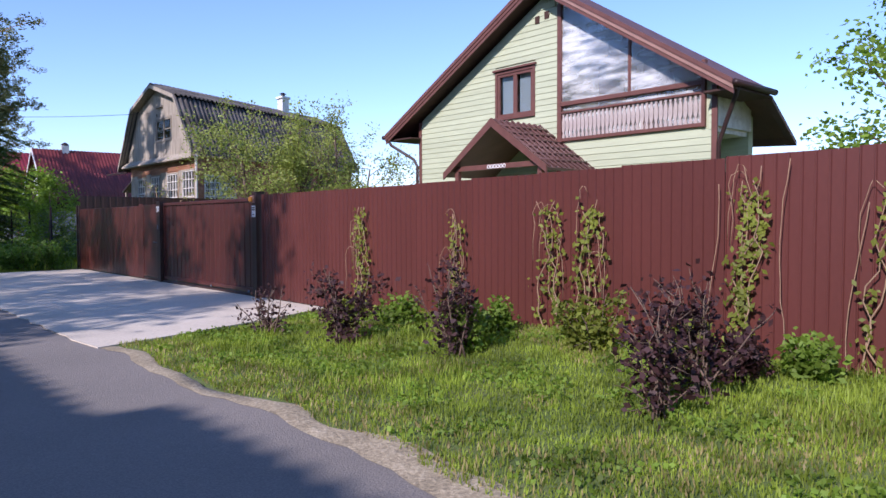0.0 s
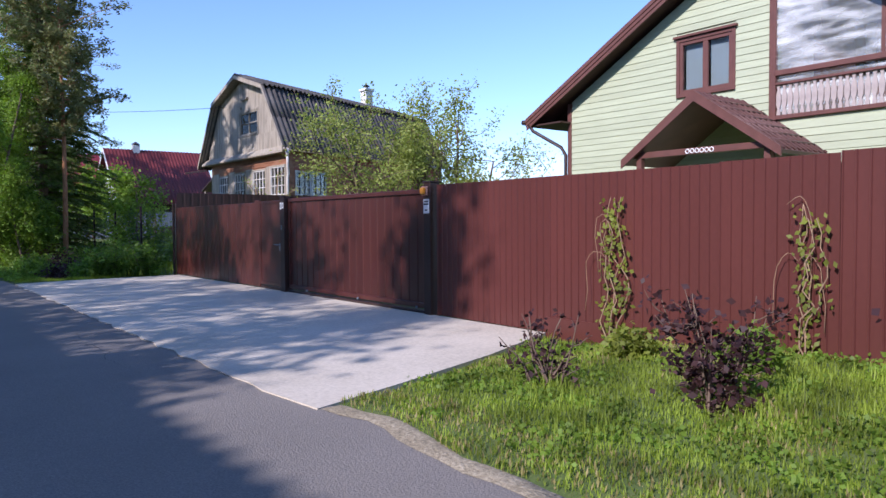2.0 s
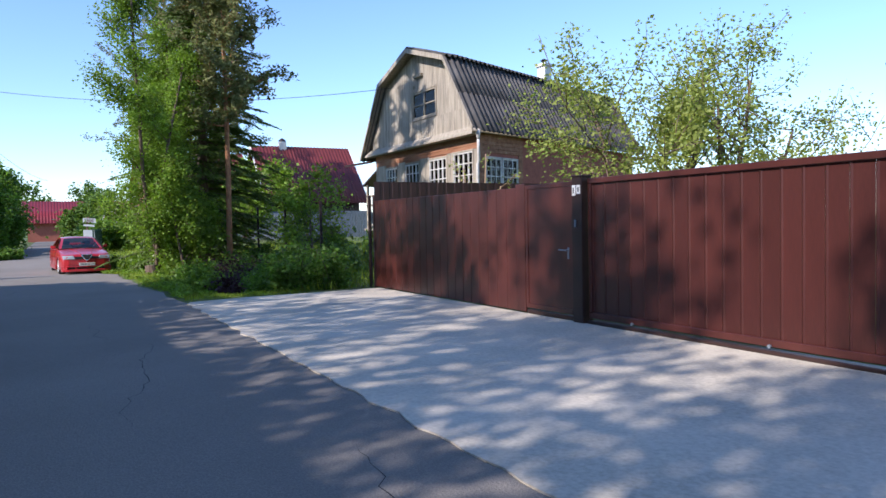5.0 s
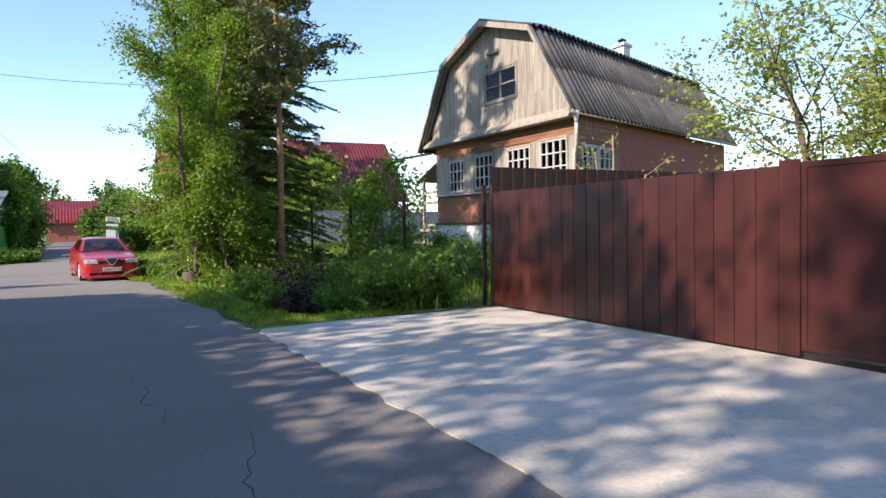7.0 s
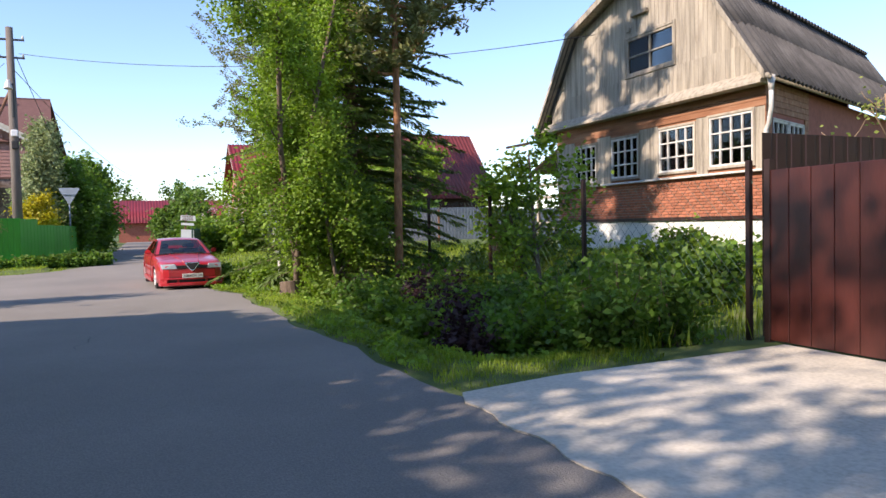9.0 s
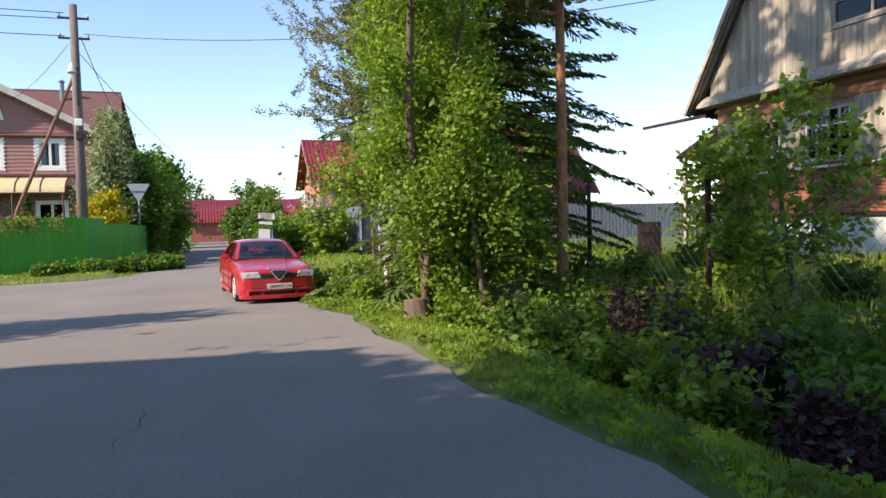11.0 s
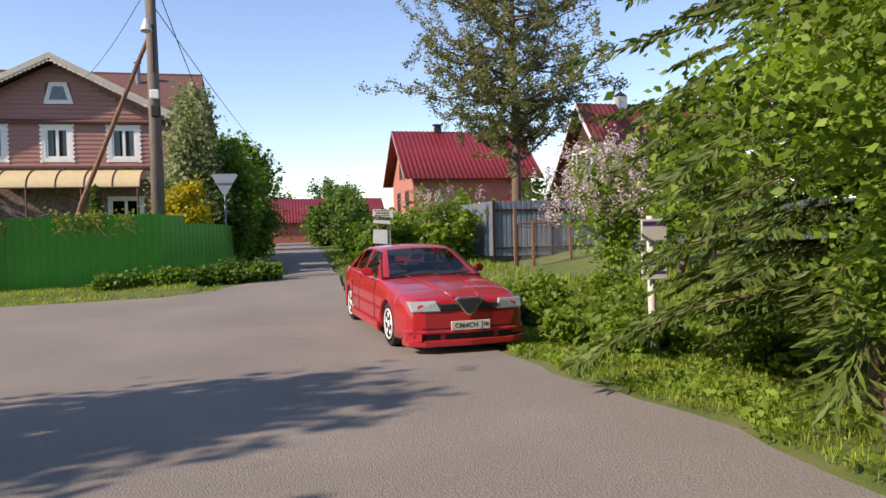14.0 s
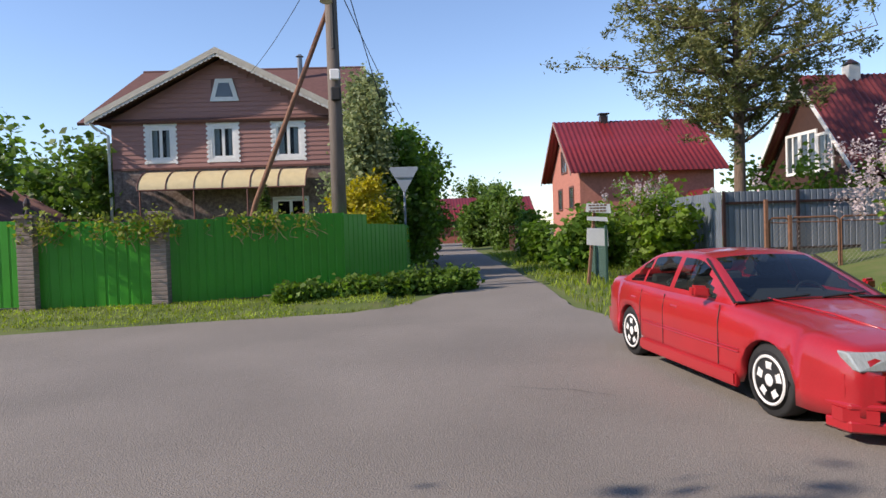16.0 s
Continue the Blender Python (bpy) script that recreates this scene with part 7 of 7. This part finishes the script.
for i in range(16):
    x = -5.1 + 0.26 * i
    yv = 48.5 + max(0, (x + 5.5)) * 0.55 + rng.uniform(-0.2, 0.2)
    shrub((x, yv, 0.05), rng.uniform(0.2, 0.38) + 0.12 * (x > -4), 0.5, 480 + i, LF_SHRUB, leaf=0.09, per=7, stems=8, label="low dark green bush at the fence foot", name="bush", group="fence foot bushes", spread=0.1)

# stump, clay bank, culvert, stones
st = thing("tree_stump", (3.0, 33.35, -0.1), "old grey tree stump on the ditch edge", "stump")
part(st, "wood", Shape().tube([(0, 0, -0.2), (0.02, 0, 0.05), (0, 0.02, 0.38)], [0.3, 0.22, 0.19], 14).mesh("wood", BARK, 0.01), local=True)
bk = Shape()
n = 14
pts = [(4.0 + 1.2 * i / n, 33.8 + 0.9 * j / n - 0.5 * i / n, -0.5 + 0.85 * math.sin(math.pi * i / n * 0.8) * math.sin(math.pi * (0.15 + 0.7 * j / n)) + 0.07 * noise.noise(Vector((i * 0.5, j * 0.5, 2)))) for j in range(n + 1) for i in range(n + 1)]
bk.add(pts, [(j * (n + 1) + i, j * (n + 1) + i + 1, (j + 1) * (n + 1) + i + 1, (j + 1) * (n + 1) + i) for j in range(n) for i in range(n)])
tagged(new("clay_mound", bk.mesh("clay_mound", RUBBLE, smooth=True)), "mound of bare tan clay and roots under the trees", "mound", kind="structure")
cu = thing("culvert_pipe", (3.0, 40.3, -0.06), "culvert pipe end in the grass bank, a black disc as its dark hollow", "pipe")
a = np.linspace(0, 2 * math.pi, 17)
# A black disc closes the ring in place of the unlit hollow.
part(cu, "ring", Shape().tube([(0.21 * math.cos(q), 0, 0.21 * math.sin(q)) for q in a], 0.035, 6).tube([(0, 0.02, 0), (0, 0.05, 0)], 0.2, 16).mesh("ring", DARKBLACK), local=True)
for i in range(9):
    x, yv = rng.uniform(3.6, 4.3), rng.uniform(32.8, 34.4)
    bm = bmesh.new()
    bmesh.ops.create_icosphere(bm, subdivisions=2, radius=rng.uniform(0.07, 0.16))
    for q in bm.verts:
        q.co *= 1 + 0.35 * noise.noise(q.co * 9 + Vector((i * 3, 0, 0)))
    me = bpy.data.meshes.new("stone")
    bm.to_mesh(me)
    bm.free()
    me.materials.append(MORTAR)
    o = new("stone", me)
    o.location = (x, yv, ground_z(x, yv) + 0.04)
    tagged(o, "pale grey stone lying in the ditch bank", "stone", "ditch stones")


# ---- trees and house on the unseen side, whose shade falls on the road ----
# Both houses are invented, out of view, to cast the road's solid shade.
gable_house("opposite_house", (-12.6, 15.9, 0), "plain boarded house added out of view to shade the road", 9.0, 24.4, 6.5, 7.6, GREY_BOARD, BROWN_SHINGLE, over=0.5, ridge_along="y")
gable_house("opposite_house", (-12.6, -11.0, 0), "plain boarded house added out of view to shade the road", 9.0, 27.0, 6.9, 8.0, GREY_BOARD, BROWN_SHINGLE, over=0.5, ridge_along="y")
for i, (x, yv, h, r, per) in enumerate(((-5.9, 11.0, 11.3, 2.0, 10), (-5.9, 13.2, 11.0, 2.0, 6), (-6.0, 16.0, 9.4, 2.1, 3), (-5.8, 19.0, 10.2, 2.3, 4), (-6.0, 22.3, 9.8, 2.4, 4), (-5.9, 25.6, 9.6, 2.4, 24), (-6.3, 27.6, 13.0, 2.3, 10), (-9.0, 33.0, 5.9, 1.7, 8))):
    broad_tree((x, yv, 0), h, r, 0.14, 0.18, 500 + i, leaf=0.17, per=per, limbs=36, stems=1, spread=0.36, label="tall roadside tree in full leaf", group="roadside trees")

# Extra high crowns, never in view, placed to dapple the plank fence.
for i, (x, yv, h) in enumerate(((-7.4, 15.6, 12.2), (-7.5, 18.1, 12.4))):
    broad_tree((x, yv, 0), h, 1.7, 0.8, 0.14, 520 + i, leaf=0.17, per=2, limbs=24, stems=1, spread=0.34, label="slender high-crowned tree added out of view to shade the fence", group="roadside trees")

# ---- grass ----
def grass(name, rng, xs, ys, z, h0, h1, mat, label, wide=0.006):
    k = len(xs)
    ang = rng.uniform(0, 2 * math.pi, k)
    lean = rng.uniform(0.1, 0.7, k)
    h = rng.uniform(h0, h1, k)
    d = np.stack([np.cos(ang) * lean, np.sin(ang) * lean, np.ones(k)], 1)
    d /= np.linalg.norm(d, axis=1, keepdims=True)
    base = np.stack([xs, ys, z], 1)
    s = np.stack([-np.sin(ang), np.cos(ang), np.zeros(k)], 1) * (wide * rng.uniform(0.7, 1.4, (k, 1)))
    me = leaf_mesh(name, base + d * (h / 2)[:, None], d * (h / 2)[:, None], s, mat)
    return tagged(new(name, me), label, "grass", kind="stuff")


def fill(rng, k, x0, x1, y0, y1, keep):
    x, yv = rng.uniform(x0, x1, k), rng.uniform(y0, y1, k)
    ok = np.array([keep(a, b) for a, b in zip(x, yv)])
    x, yv = x[ok], yv[ok]
    return x, yv, np.array([ground_z(a, b) - 0.01 for a, b in zip(x, yv)])


rng = np.random.default_rng(600)
def patchy(a, b, lo):
    return noise.noise(Vector((a * 0.9, b * 0.9, 5))) > lo
def verge(a, b):
    return a > road_edge(b) + 0.08 + 0.25 * noise.noise(Vector((b * 0.9, 3, 0))) and b < 8.75 + 0.36 * (a - 2.5) and a < 6.52 and (a > 3.5 or rng.uniform() < 0.35 + 0.7 * (a - 2.6) or patchy(a * 2, b * 2, 0.15))
grass("lawn_grass", rng, *fill(rng, 150000, 2.5, 6.5, -3.0, 10.3, verge), 0.02, 0.08, LF_GRASS, "bright sunlit green grass on the verge", 0.0042)
grass("tall_grass", rng, *fill(rng, 22000, 3.3, 6.5, -3.0, 10.0, lambda a, b: verge(a, b) and patchy(a, b, 0.12)), 0.07, 0.2, LF_GRASS, "taller green grass tufts on the verge", 0.004)
grass("dry_grass", rng, *fill(rng, 40000, 2.5, 6.5, -3.0, 9.5, lambda a, b: verge(a, b) and (patchy(a + 9, b, 0.12) or a < 3.4)), 0.02, 0.08, LF_DRY, "dry straw among the grass")
wx, wy, wz2 = fill(rng, 15000, 2.9, 6.5, -3.0, 10.0, lambda a, b: verge(a, b) and patchy(a * 1.7 + 4, b * 1.7, 0.05))
tagged(new("clover_and_weeds", scatter_leaves("clover_and_weeds", rng, np.stack([wx, wy, wz2 + 0.05], 1), 2, (0.03, 0.03, 0.02), 0.034, LF_BROAD, long=1.2)), "low clover and dandelion leaves in the turf", "weeds", kind="stuff")
def bank(a, b):
    return road_edge(b) + 0.12 + 0.12 * noise.noise(Vector((b * 2, 3, 0))) < a < 5.5 and (b > 24.15 or a < 2.4)
grass("bank_grass", rng, *fill(rng, 85000, 1.4, 5.0, 24.0, 45.0, bank), 0.03, 0.11, LF_GRASS, "green grass along the ditch and bank", 0.0048)
wx, wy, wz2 = fill(rng, 14000, 1.6, 5.0, 25.0, 45.0, lambda a, b: bank(a, b) and patchy(a * 1.5, b * 1.5 + 3, 0.0))
tagged(new("bank_weeds", scatter_leaves("bank_weeds", rng, np.stack([wx, wy, wz2 + 0.07], 1), 2, (0.04, 0.04, 0.03), 0.05, LF_BROAD, long=1.3)), "low broad-leaved weeds along the bank", "weeds", kind="stuff")
grass("yard_grass", rng, *fill(rng, 17000, 5.0, 12.6, 24.6, 46.0, lambda a, b: not (12.4 < a and 30 < b < 39)), 0.1, 0.4, LF_GRASS, "tall overgrown grass in the yard", 0.01)
grass("fence_foot_grass", rng, *fill(rng, 14000, -16, -2.4, 46.6, 49.8, lambda a, b: b > 46.9 + max(0, a + 5) * 0.5 and b < 48.7 + max(0, a + 8) * 0.33), 0.03, 0.1, LF_GRASS, "grass strip at the foot of the green fence", 0.01)
grass("lane_grass", rng, *fill(rng, 12000, 0.5, 6.0, 45.0, 75.0, lambda a, b: a > 0.95 + 0.035 * (b - 49)), 0.06, 0.25, LF_GRASS, "grass along the lane edge", 0.012)

# ---- bricks of the old house ----
bricks = [Shape().box(-0.022, 0.012, 0, w, 0, 0.064).mesh("brick", BRICK, 0.004) for w in (0.24, 0.115)]
spare, made = Shape(), 0
for r in range(13):
    z, yv = 1.445 + r * 0.075, DY0 - (0.125 if r % 2 else 0.0)
    while yv < DY1 - 0.24:
        if yv < DY0 - 0.01:
            me, w, yv2 = bricks[1], 0.125, DY0
        else:
            me, w, yv2 = bricks[0], 0.25, yv
        if made < 300 and yv2 < DY0 + 6.5:
            o = part(dacha, "brick", me, local=True, at=(0.02, yv2 - 34.5, z - 0.4))
            made += 1
        else:
            spare.box(DX - 0.002, DX + 0.032, yv2, yv2 + w - 0.01, z, z + 0.064)
        yv = yv2 + w
part(dacha, "brickwork", spare.mesh("brickwork", BRICK), kind="stuff")


# ---- cracks in the asphalt ----
rng = np.random.default_rng(700)
for x0, y0, dx, dy, L in ((0.75, 15.5, 0.12, 1.0, 4.5), (0.9, 19.6, -0.2, 1.0, 2.5), (-0.6, 27.8, 0.2, 1.0, 1.6), (-1.6, 41.0, 0.9, -0.6, 1.6), (-4.6, 45.6, 1.0, 0.12, 5.0), (1.8, 11.5, 0.1, 1.0, 3.0)):
    s, p, v = Shape(), Vector((x0, y0, 0.0055)), []
    k = int(L / 0.12)
    p.z += dip(y0 + dy * L / 2) + (0.012 if y0 > 33 else 0.0)
    d = Vector((dx, dy, 0)).normalized()
    n = Vector((-d.y, d.x, 0))
    for i in range(k):
        w = 0.007 * rng.uniform(0.3, 1.0) * math.sin(math.pi * (i + 0.5) / k)
        v += [p - n * w, p + n * w]
        p = p + d * 0.12 + n * rng.normal() * 0.035
    s.add(v, [(2 * i, 2 * i + 1, 2 * i + 3, 2 * i + 2) for i in range(k - 1)])
    tagged(new("road_crack", s.mesh("road_crack", DARKBLACK)), "dark open crack in the asphalt", "crack", kind="structure")
